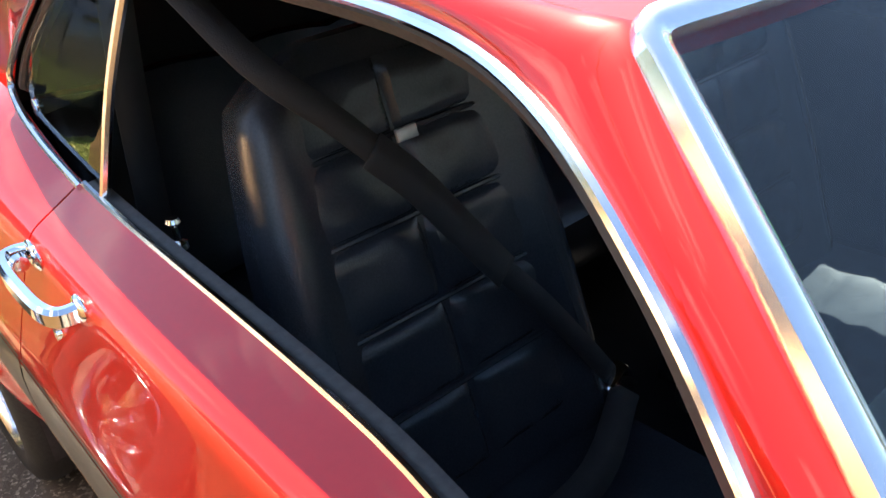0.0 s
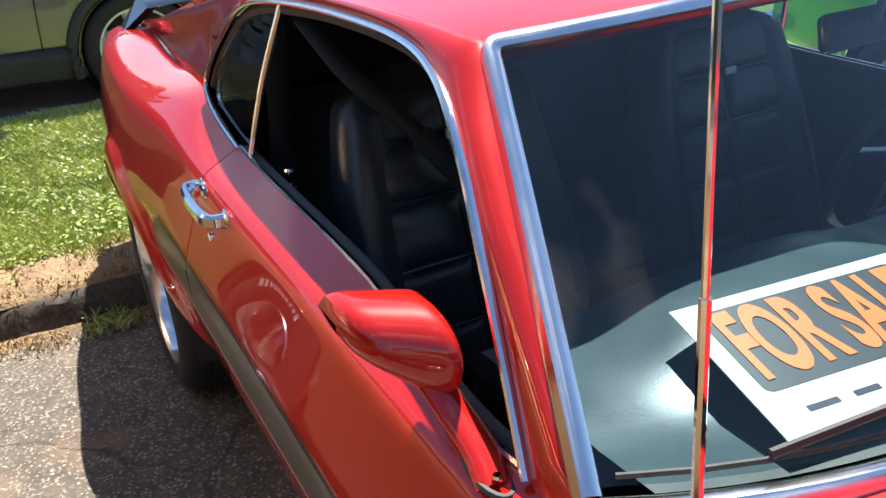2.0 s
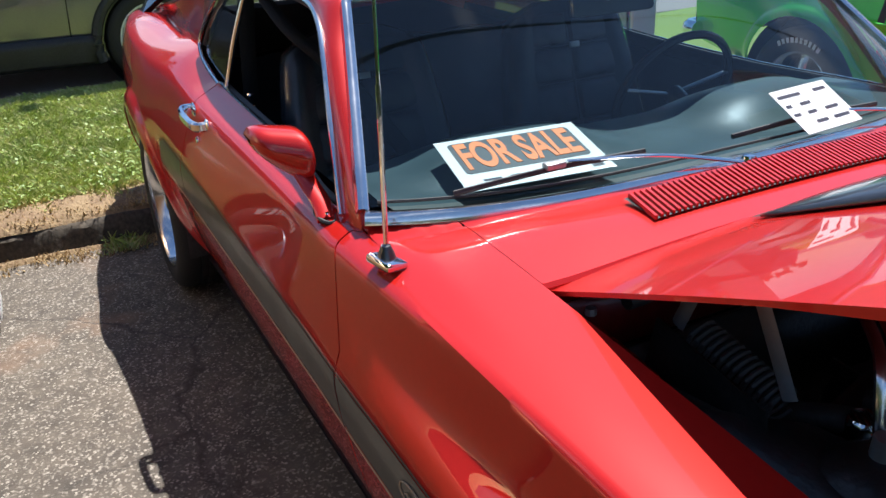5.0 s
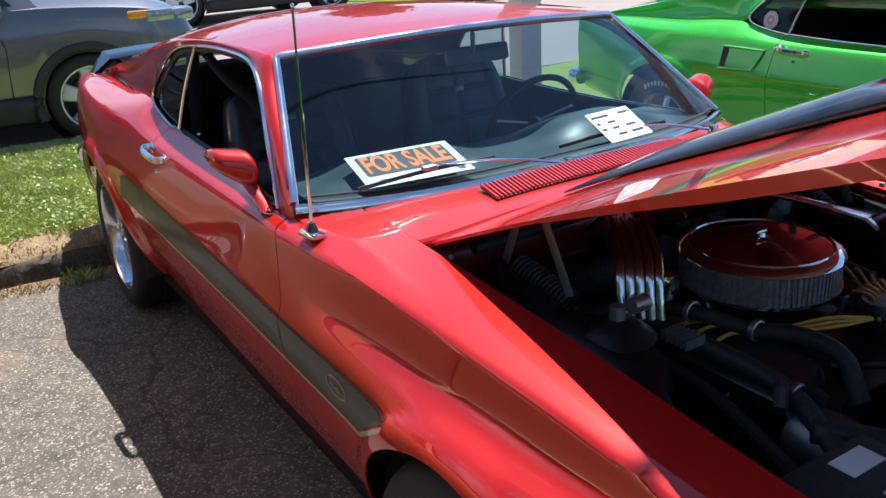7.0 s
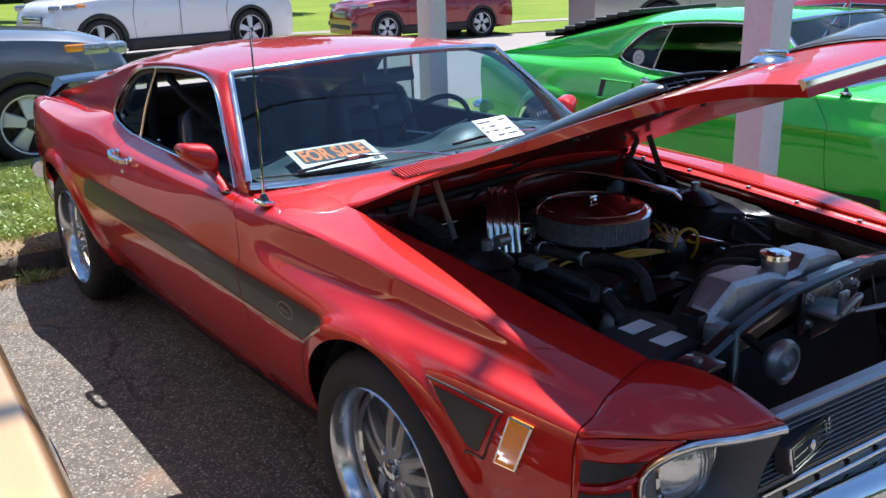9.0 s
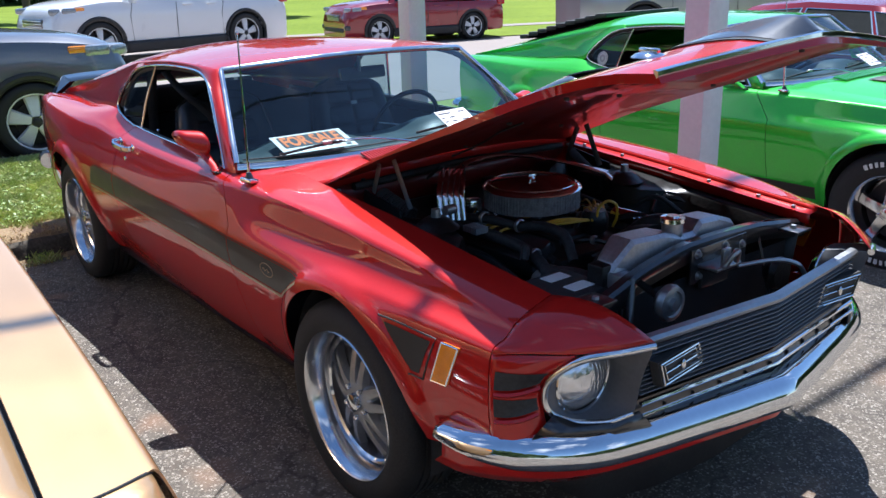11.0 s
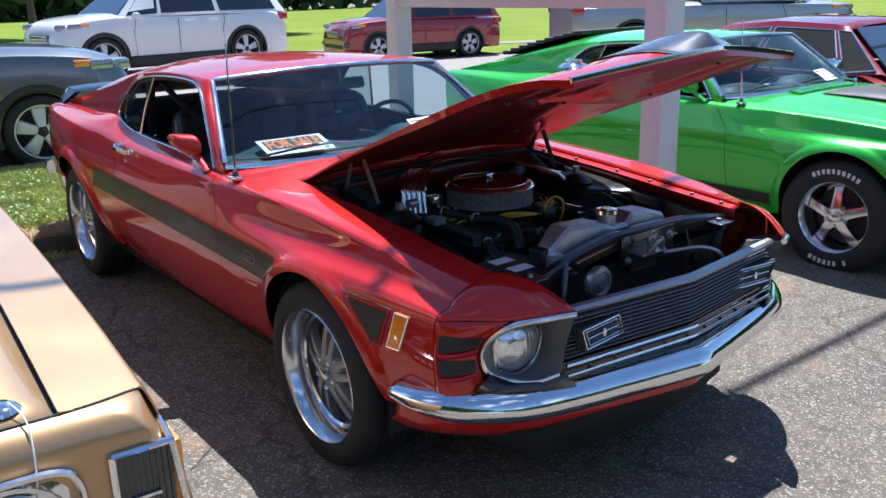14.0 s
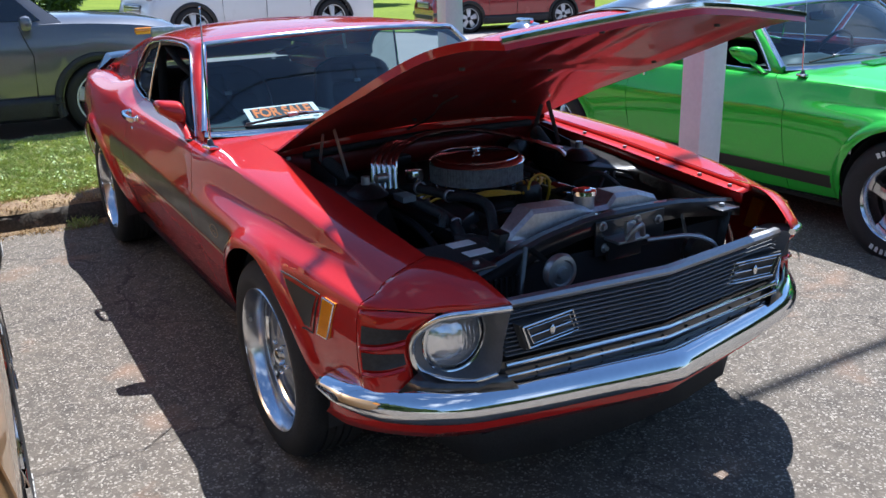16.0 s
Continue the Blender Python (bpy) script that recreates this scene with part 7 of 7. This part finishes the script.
            part("door_gap", tube([(xs_, sgn * (hw * 0.985 + 0.006), 0.32), (xs_, sgn * (hw + 0.004), 0.6), (xs_ - 0.02, sgn * hw * 0.99, hermite(belt, xs_)[0] - 0.1)], 0.006, 6), MATTE, root)
        if style == "suv":
            rows = []
            for i in range(21):
                xx = wheels_x[0] + rad + 0.06 + (wheels_x[1] - wheels_x[0] - 2 * rad - 0.12) * i / 20
                rows.append([(xx, sgn * (hw * 0.975 + 0.012), 0.40), (xx, sgn * (hw * 0.98 + 0.014), 0.34), (xx, sgn * (hw * 0.95 + 0.012), 0.22), (xx, sgn * (hw * 0.90), 0.19)])
            part("sill_cladding", grid(rows), MATTE, root, "black plastic sill cladding", thick=0.01)
            for xg in (wheels_x[1] - rad - 0.22, wheels_x[0] + rad + 0.12):
                zt_ = hermite(belt, xg)[0]
                part("door_gap", tube([(xg, sgn * (hw * 0.985 + 0.004), 0.40), (xg + 0.02, sgn * (hw + 0.003), zt_ - 0.30), (xg - 0.03, sgn * (hw * 0.985 + 0.002), zt_ - 0.16), (xg - 0.06, sgn * (hw * 0.94 + 0.002), zt_ - 0.05)], 0.005, 6), MATTE, root)
            part("door_handle", box((wheels_x[0] + rad + 0.35, sgn * (hw + 0.002), hermite(belt, 0)[0] - 0.14), (0.20, 0.03, 0.03), 0.01), paint, root)
            part("bumper_intake", box((x1 - 0.10, sgn * hw * 0.72, 0.46), (0.16, 0.34, 0.12), 0.03, m=Matrix.Rotation(-sgn * 0.35, 4, "Z")), BLACK, root, "dark bumper intake")
        zf = hermite(belt, x1 - (0.24 if style == "suv" else 0.12))[0]
        part("headlamp", box((x1 - 0.17, sgn * hw * 0.67, zf - 0.085), (0.20, 0.34, 0.11), 0.035, m=Matrix.Rotation(-sgn * 0.5, 4, "Z")), LENSGREY, root, "clear headlamp")
        part("indicator", box((x1 - 0.47 if style == "suv" else x1 - 0.30, sgn * hw * (0.948 if style == "suv" else 0.905), zf - 0.055), (0.17, 0.05, 0.065), 0.02, m=Matrix.Rotation(-sgn * 0.12, 4, "Z")), AMBER if style == "suv" else CHROME, root)
        if style == "suv":
            part("headlamp_wing", box((x1 - 0.31, sgn * hw * 0.905, zf - 0.072), (0.24, 0.08, 0.10), 0.03, m=Matrix.Rotation(-sgn * 0.28, 4, "Z")), LENSGREY, root, "clear wraparound lamp end")
            for k in range(3):
                part("lamp_strip", box((x1 - 0.14 - 0.07 * k, sgn * hw * (0.735 + 0.07 * k), zf - 0.085), (0.02, 0.05, 0.075), 0.006), CHROME, root)
            part("wheel_arch_lip", tube([(wheels_x[1] + (rad + 0.025) * math.cos(a), sgn * (hw * 0.99), rad + (rad + 0.025) * math.sin(a)) for a in [math.pi * (-0.1 + 1.2 * k / 24) for k in range(25)]], 0.012, 6), BLACK, root)
            part("intake_trim", tube([(x1 - 0.02, sgn * hw * 0.55, 0.53), (x1 - 0.06, sgn * hw * 0.84, 0.54), (x1 - 0.10, sgn * hw * 0.87, 0.44)], 0.010, 6), SATIN, root, "bright intake trim")
        part("tail_lamp", box((x0 + 0.10, sgn * hw * 0.84, hermite(belt, x0 + 0.1)[0] - 0.08), (0.22, 0.16, 0.14), 0.03), REDLENS, root)
        part("mirror", box((roof[-1][3] - 0.35, sgn * (hw + 0.10), roof[-1][4] + 0.06), (0.10, 0.20, 0.13), 0.04), paint if style == "suv" else CHROME, root)
    part("front_grille", box((x1 - 0.015, 0, hermite(belt, x1 - 0.1)[0] - 0.20), (0.06, hw * 0.9, 0.16), 0.03), BLACK, root)
    for k in range(3):
        part("grille_bar", box((x1 + 0.02, 0, hermite(belt, x1 - 0.1)[0] - 0.15 - 0.05 * k), (0.02, hw * 0.86, 0.012), 0.004), CHROME, root)
    part("bumper", box((x1 - 0.03, 0, 0.40), (0.10, hw * 1.45, 0.12), 0.04), MATTE if style == "suv" else CHROME, root)
    a, b = roof[-2], roof[-1]
    bm = bmesh.new()
    cap(bm, [(b[3] - 0.03 + 0.01, -hw * 0.86, b[4] + 0.02), (b[3] - 0.03 + 0.01, hw * 0.86, b[4] + 0.02), (a[0] + 0.03, a[2] * 0.92, a[1] - 0.01), (a[0] + 0.03, -a[2] * 0.92, a[1] - 0.01)])
    part("windscreen", bm, DARKGLASS, root, smooth=False, thick=0.01)
    return root


SUV_BELT = [(-2.3, 0.90), (-2.2, 1.0), (-1.0, 1.03), (0.6, 1.06), (1.1, 1.065), (1.65, 1.03), (2.00, 0.97), (2.16, 0.88), (2.25, 0.68)]
SUV_ROOF = [(-2.05, 1.50, 0.58, -2.25, 1.0), (-1.9, 1.60, 0.60, -2.1, 1.02), (-0.75, 1.67, 0.62, -0.80, 1.02), (0.25, 1.64, 0.62, 0.35, 1.02), (0.45, 1.58, 0.60, 1.0, 1.0), (0.55, 1.52, 0.60, 1.15, 0.98)]
car_body("suv", "dark grey compact SUV parked beyond the lawn", pose(-5.55, -1.53, 0.085, 0, 0, 86), GREYCAR, 4.5, 1.8, SUV_BELT, SUV_ROOF, (-1.25, 1.36), 0.335)
car_body("suv", "white full-size SUV parked on the far lot", pose(-13.66, 4.19, 0.105, 0, 0, -83), WHITECAR, 5.0, 1.99, [(a * (1.1 if a < 1 else 1.02), b * 1.08) for a, b in SUV_BELT], [(a * 1.1, b * 1.06, c * 1.1, d * 1.1, e * 1.08) for a, b, c, d, e in SUV_ROOF], (-1.45, 1.52), 0.385)
car_body("suv", "dark red compact SUV parked on the far lot", pose(-15.52, 11.82, -0.2, 0, 0, 259.6), MAROON, 4.5, 1.85, SUV_BELT, SUV_ROOF, (-1.3, 1.36), 0.345)
car_body("pickup_truck", "silver pickup truck parked on the far lot", pose(-7.0, 12.8, 0.05, 0, 0, 60), SILVERCAR, 5.6, 2.0, [(-2.9, 1.12), (-2.8, 1.14), (0.5, 1.14), (1.3, 1.12), (2.6, 1.05), (2.75, 0.9)],
         [(-0.35, 1.70, 0.66, -0.45, 1.14), (-0.3, 1.78, 0.68, -0.42, 1.14), (0.4, 1.85, 0.70, 0.35, 1.14), (1.0, 1.82, 0.70, 1.1, 1.14), (1.15, 1.76, 0.68, 1.6, 1.12), (1.2, 1.7, 0.66, 1.75, 1.1)], (-1.75, 1.85), 0.40)
car_body("suv", "white SUV behind the pickup on the far lot", pose(-12.6, 17.2, -0.2, 0, 0, 300), WHITECAR, 4.6, 1.9, SUV_BELT, SUV_ROOF, (-1.3, 1.36), 0.36)
car_body("coupe", "dark red classic coupe with chrome mirror parked beyond", pose(-0.15, 5.48, -0.03, 0, 0, -3), MAROON, 4.6, 1.78, [(-2.3, 0.80), (-2.2, 0.82), (-1.0, 0.85), (0.5, 0.85), (1.6, 0.82), (2.15, 0.80), (2.25, 0.70)],
         [(-1.05, 1.14, 0.52, -1.5, 0.85), (-0.9, 1.21, 0.56, -1.2, 0.85), (-0.35, 1.26, 0.57, -0.45, 0.85), (0.2, 1.24, 0.57, 0.45, 0.85), (0.3, 1.22, 0.56, 0.75, 0.89), (0.32, 1.20, 0.56, 0.8, 0.88)], (-1.35, 1.4), 0.325, "classic", "parked classic cars")

# ---- the gold car in the next bay ----
GM = pose(-0.02, -2.435, 0, 0, 0, -2.9)
gold = thing("car", "metallic gold classic car with square front corner", "car", "parked classic cars", GM)
GB = [(-2.3, 0.84), (-1.4, 0.90), (-0.6, 0.93), (0.4, 0.955), (1.2, 0.952), (1.8, 0.934), (2.15, 0.912), (2.30, 0.900)]
for sgn in (-1, 1):
    def gold_rows(xa, xb, cut=None):
        rows = []
        n = 44
        xs = [xa + (xb - xa) * i / n for i in range(n + 1)]
        for x in xs:
            zt = hermite(GB, x)[0]
            prof = [(.722, zt + .002), (.76, zt - .004), (.82, zt - .010), (.862, zt - .012), (.874, zt - .016), (.884, zt - .034), (.905, zt - .10), (.930, zt - .22), (.942, .60), (.935, .45), (.915, .32), (.86, .24)]
            pts = [(p.x, p.y) for p in smooth_path([(a, b, 0) for a, b in prof], 30)]
            zb = 0.24
            for xc in (1.33, -1.35):
                if abs(x - xc) < 0.36:
                    zb = 0.33 + math.sqrt(max(0, 0.36 ** 2 - (x - xc) ** 2))
            lim = [2.292 - 0.050 * min(1, max(0, (w - 0.714) / 0.16)) ** 2 for w, z in pts]
            rows.append([(x + (lm - 2.29) * max(0, (x - 1.9) / 0.39), sgn * w, max(z, zb)) for (w, z), lm in zip(pts, lim)])
        return rows
    gf = part("front_fender", grid(gold_rows(0.55, 2.29)), GOLD, gold, thick=0.004)
    part("rear_side", grid(gold_rows(-2.3, 0.54)), GOLD, gold, thick=0.004)
    # front end below the seam, rounded at the corner
    levels = [(0.0, 2.292, .868, .154), (.006, 2.310, .870, .08), (.022, 2.328, .874, .05), (.050, 2.338, .882, .03), (.090, 2.338, .892, .022), (.20, 2.335, .918, .022), (.30, 2.33, .936, .022), (.42, 2.32, .934, .022), (.55, 2.30, .915, .022)]
    face = []
    for dz, xf, yh, cr_ in levels:
        row = [(xf, sgn * (yh - cr_) * k / 12, 0.898 - dz) for k in range(13)]
        for k in range(1, 10):
            a_ = 0.5 * math.pi * k / 9
            row.append((2.243 + (xf - 2.243) * math.cos(a_) ** (1.0 if dz else 1.6), sgn * (yh - cr_ + cr_ * math.sin(a_)), 0.898 - dz - (0.016 * (k / 9) ** 2 if dz < 0.06 else 0)))
        face.append(row)
    ft = part("front_panel", grid(face), GOLD, gold)
    seam = [(p[0] - 0.0015, p[1], p[2] + 0.0008) for p in face[0]]
    part("header_seam", tube(seam, 0.0028, 6), MATTE, ft, "thin dark seam")
    # smoked corner lamp in a chrome frame, amber round the side
    yo = 0.884
    part("corner_lamp", box((2.330, sgn * 0.838, 0.746), (0.03, 0.100, 0.140), 0.006), DARKGLASS, ft, "smoked corner lamp")
    part("corner_lamp", box((2.292, sgn * (yo + 0.012), 0.746), (0.09, 0.026, 0.132), 0.008), AMBER, ft, "amber corner lamp")
    bm = bmesh.new()
    q = [(2.346, sgn * 0.784, 0.820), (2.346, sgn * (yo + 0.004), 0.820), (2.346, sgn * (yo + 0.020), 0.670), (2.346, sgn * 0.784, 0.670)]
    for a_, b_ in zip(q, q[1:] + q[:1]):
        tube([a_, b_], 0.0065, 6, bm)
    for z_, w_ in ((0.820, 0.0), (0.670, 0.016)):
        tube([(2.346, sgn * (yo + 0.004 + w_), z_), (2.25, sgn * (yo + 0.012 + w_), z_)], 0.0065, 6, bm)
    part("lamp_surround", bm, CHROME, ft)
    for k in range(9):
        part("lamp_rib", box((2.346, sgn * (0.796 + 0.0105 * k), 0.746), (0.003, 0.002, 0.130), 0.0), BLACK, ft, smooth=False)
    part("lamp_bar", box((2.349, sgn * 0.832, 0.728), (0.005, 0.055, 0.006), 0.0), CHROME, ft)
    hl = part("headlamp", lathe([(0.0, 0.045), (0.04, 0.042), (0.075, 0.03), (0.080, 0.012), (0.082, 0.0)], 32, "x", (2.318, sgn * 0.615, 0.728)), LENS, ft, "round sealed-beam headlamp")
    part("headlamp_ring", lathe([(0.080, 0.022), (0.086, 0.034), (0.094, 0.034), (0.098, 0.020)], 32, "x", (2.318, sgn * 0.615, 0.728)), CHROME, hl)
    part("headlamp_surround", box((2.325, sgn * 0.615, 0.728), (0.045, 0.225, 0.195), 0.04), CHROME, ft, "squared chrome lamp surround")
    rim_ = [(2.350, sgn * (0.615 + 0.118 * math.copysign(abs(math.cos(b_)) ** 0.45, math.cos(b_))), 0.728 + 0.102 * math.copysign(abs(math.sin(b_)) ** 0.45, math.sin(b_))) for b_ in [2 * math.pi * k / 40 for k in range(41)]]
    part("surround_rim", tube(rim_, 0.007, 6, ends=False, up=(1, 0, 0)), BRIGHT, ft)
    wheel(gold, 1.33, sgn, 0.33, 0.928, "five", True, r=0.33, rim_r=0.208)
    wheel(gold, -1.35, sgn, 0.33, 0.928, "five", True, r=0.33, rim_r=0.208)
    for xc in (1.33, -1.35):
        rows = [[(xc + 0.362 * math.cos(a), sgn * w, 0.33 + 0.362 * math.sin(a)) for w in (0.87, 0.55)] for a in [math.pi * (-0.1 + 1.2 * k / 20) for k in range(21)]]
        part("wheel_well", grid(rows), MATTE, gold)
        part("arch_moulding", tube([(xc + 0.358 * math.cos(a), sgn * 0.938, 0.33 + 0.358 * math.sin(a)) for a in [math.pi * (-0.05 + 1.1 * k / 24) for k in range(25)]], 0.008, 6), CHROME, gold)
hr = []
for i in range(21):
    x = 0.62 + 1.668 * i / 20
    zt = hermite(GB, x)[0]
    hr.append([(x, 0.713 * (-1 + 2 * j / 20), zt - 0.003 + 0.03 * min(1, (2.30 - x) / 0.3) * (1 - (-1 + 2 * j / 20) ** 2)) for j in range(21)])
part("bonnet", grid(hr), GOLD, gold, "closed gold bonnet", thick=0.006)
part("bonnet_gap", grid([[(x, y, hermite(GB, x)[0] - 0.01) for y in (-0.74, 0, 0.74)] for x in (0.55, 1.2, 1.8, 2.285)]), MATTE, gold)
part("grille", box((2.29, 0, 0.70), (0.04, 0.62, 0.22), 0.02), BLACK, gold)
for k in range(6):
    part("grille_bar", box((2.315, 0, 0.62 + 0.032 * k), (0.02, 0.60, 0.008), 0.002), CHROME, gold)
part("front_bumper", box((2.38, 0, 0.47), (0.10, 1.84, 0.11), 0.035), CHROME, gold, "chrome front bumper")
part("bonnet_pin", lathe([(0.0, 0.012), (0.02, 0.012), (0.030, 0.006), (0.036, 0.0)], 18, "z", (2.235, 0.64, 0.909)), CHROME, gold, "chrome bonnet pin plate")
part("pin_lanyard", tube(smooth_path([(2.245, 0.655, 0.925), (2.285, 0.668, 0.915), (2.315, 0.672, 0.895), (2.343, 0.668, 0.84), (2.35, 0.66, 0.76)], 20), 0.0018, 6), PAPER, gold, "thin white lanyard")
part("rear_deck", grid([[(x, 0.722 * (-1 + 2 * j / 12), hermite(GB, x)[0] + 0.002 + 0.02 * (1 - (-1 + 2 * j / 12) ** 2)) for j in range(13)] for x in [-2.3 + 1.0 * i / 12 for i in range(13)]]), GOLD, gold, "gold boot lid")
part("tail_panel", grid([[(-2.30, y, z) for y in [-0.86 + 1.72 * k / 10 for k in range(11)]] for z in (0.26, 0.5, 0.7, 0.842)]), GOLD, gold)
part("rear_bumper", box((-2.36, 0, 0.48), (0.10, 1.80, 0.11), 0.035), CHROME, gold, "chrome rear bumper")
for sgn in (-1, 1):
    part("tail_lamp", box((-2.31, sgn * 0.62, 0.70), (0.03, 0.34, 0.12), 0.01), REDLENS, gold)
part("cowl", grid([[(x, y, hermite(GB, x)[0] + 0.001) for y in [-0.72 + 1.44 * k / 8 for k in range(9)]] for x in (0.40, 0.52, 0.61)]), GOLD, gold)
cabg = []
for x, z, w, xb in ((-1.75, 0.99, 0.55, -1.9), (-1.3, 1.22, 0.58, -1.55), (-0.9, 1.30, 0.60, -0.95), (-0.3, 1.33, 0.60, -0.3), (0.0, 1.31, 0.60, 0.35), (0.10, 1.28, 0.60, 0.52)):
    cabg.append([(xb, -0.80, 0.93), (x, -w, z), (x, 0, z + 0.03), (x, w, z), (xb, 0.80, 0.93)])
part("cabin", grid(cabg), GOLD, gold)
bm = bmesh.new()
cap(bm, [(0.55, -0.74, 0.955), (0.55, 0.74, 0.955), (0.13, 0.56, 1.28), (0.13, -0.56, 1.28)])
part("windscreen", bm, DARKGLASS, gold, smooth=False, thick=0.008)
for sgn in (-1, 1):
    bm = bmesh.new()
    cap(bm, [(0.42, sgn * 0.79, 0.955), (-1.2, sgn * 0.79, 0.955), (-1.15, sgn * 0.61, 1.26), (0.02, sgn * 0.63, 1.28)])
    part("side_window", bm, DARKGLASS, gold, smooth=False, thick=0.008)

# ---- white timber sign frame between the cars ----
fr = thing("sign_frame", "white painted timber frame with two square posts", "sign frame")
for px, py in ((0.735, 1.745), (-2.0, 1.925)):
    pst = part("post", box((px, py, 1.3), (0.15, 0.15, 2.62), 0.008, m=Matrix.Rotation(radians(-4), 4, "Z")), POSTWHITE, fr)
a, b = Vector((0.735, 1.745, 1.52)), Vector((-2.0, 1.925, 1.52))
mid = a.lerp(b, 0.5)
part("beam", box(tuple(mid), ((b - a).length - 0.14, 0.09, 0.16), 0.006, m=Matrix.Rotation(math.atan2(b.y - a.y, b.x - a.x), 4, "Z")), POSTWHITE, fr, "white crossbeam between the posts")

# ---- far edge of the field ----
r = random.Random(21)


def leafy(name, label, category, c, size, n, leaf, seed, kind="stuff", trunk=None):
    rr = random.Random(seed)
    verts, faces = [], []
    for _ in range(n):
        d = Vector((rr.gauss(0, 1), rr.gauss(0, 1), rr.gauss(0, 1))).normalized() * rr.random() ** 0.4
        bump = 0.8 + 0.35 * noise.noise((d.x * 2.2 + seed, d.y * 2.2, d.z * 2.2))
        p = Vector((c[0] + d.x * size[0] * bump, c[1] + d.y * size[1] * bump, c[2] + d.z * size[2] * bump))
        u = Vector((rr.gauss(0, 1), rr.gauss(0, 1), rr.gauss(0, 1))).normalized()
        v = u.cross(Vector((rr.gauss(0, 1), rr.gauss(0, 1), rr.gauss(0, 1)))).normalized()
        k, s = len(verts), leaf * rr.uniform(0.6, 1.4)
        verts += [p - u * s, p + v * s * 0.5, p + u * s, p - v * s * 0.5]
        faces.append((k, k + 1, k + 2, k + 3))
    me = bpy.data.meshes.new(name)
    me.from_pydata([tuple(v) for v in verts], [], faces)
    me.materials.append(HEDGE)
    return new(name, me)


hedge = leafy("far_hedge", "", "", (-76, 5, 3.0), (4, 70, 6), 16000, 0.8, 5)
tagged(hedge, "dark green belt of trees at the far edge of the field", "trees", kind="stuff")
for k, (x, y, h, s) in enumerate(((-34, 6.6, 6.5, 2.4), (-30, -5.5, 7.5, 3.0), (-27, 1.2, 1.4, 1.0), (-28, 2.6, 1.2, 0.9), (-33, 17, 7, 2.6))):
    low = h < 2
    tree = thing("shrub" if low else "tree", "round dark green garden shrub on the far lawn" if low else "leafy field tree with a slim brown trunk", "shrub" if low else "tree", m=pose(x, y, 0.1))
    part("trunk", tube(smooth_path([(0, 0, -0.1), (0.05, 0.03, h * 0.3), (-0.05, 0.02, h * 0.62)], 10), 0.05 if low else 0.16, 10, taper=0.5), BARK, tree)
    for q in range(0 if low else 5):
        a = q * 1.26 + k
        part("limb", tube(smooth_path([(0, 0, h * 0.42 + 0.1 * q), (0.5 * math.cos(a), 0.5 * math.sin(a), h * 0.55 + 0.1 * q), (1.2 * math.cos(a), 1.2 * math.sin(a), h * 0.72)], 6), 0.07, 7, taper=0.4), BARK, tree)
    cr_ = leafy("crown", "", "", (0, 0, h * (0.55 if low else 0.78)), (s, s, h * (0.5 if low else 0.32)), 1500 if low else 4200, 0.10 if low else 0.20, 30 + k)
    cr_.parent = tree

# unseen tree belts, added outside the walk's view to darken paint reflections
for k, (x, y, sx, sy) in enumerate(((4, -21, 34, 3), (34, 2, 3, 30), (4, 34, 30, 3))):
    belt_ = leafy("unseen_tree_belt", "", "", (x, y, 5.2 if k == 0 else 3.6), (sx, sy, 6.4 if k == 0 else 4.4), 14000 if k == 0 else 9000, 0.55, 50 + k)
    tagged(belt_, "dark green tree belt added out of view to darken reflections", "trees", kind="stuff")

# overhead cable crossing the row of cars
cab_ = thing("overhead_cable", "black overhead cable strung high across the parked cars", "cable")
part("cable", tube([(-0.35, -26 + 1.4 * k, 7.0 - 0.5 * (1 - ((k - 20) / 20) ** 2)) for k in range(41)], 0.028, 8), CABLE, cab_)
for y in (-26, 30):
    part("pole", lathe([(0.16, -0.2), (0.15, 3.0), (0.12, 7.4), (0.0, 7.42)], 14, "z", (-0.35, y, 0)), BARK, cab_, "round timber pole")
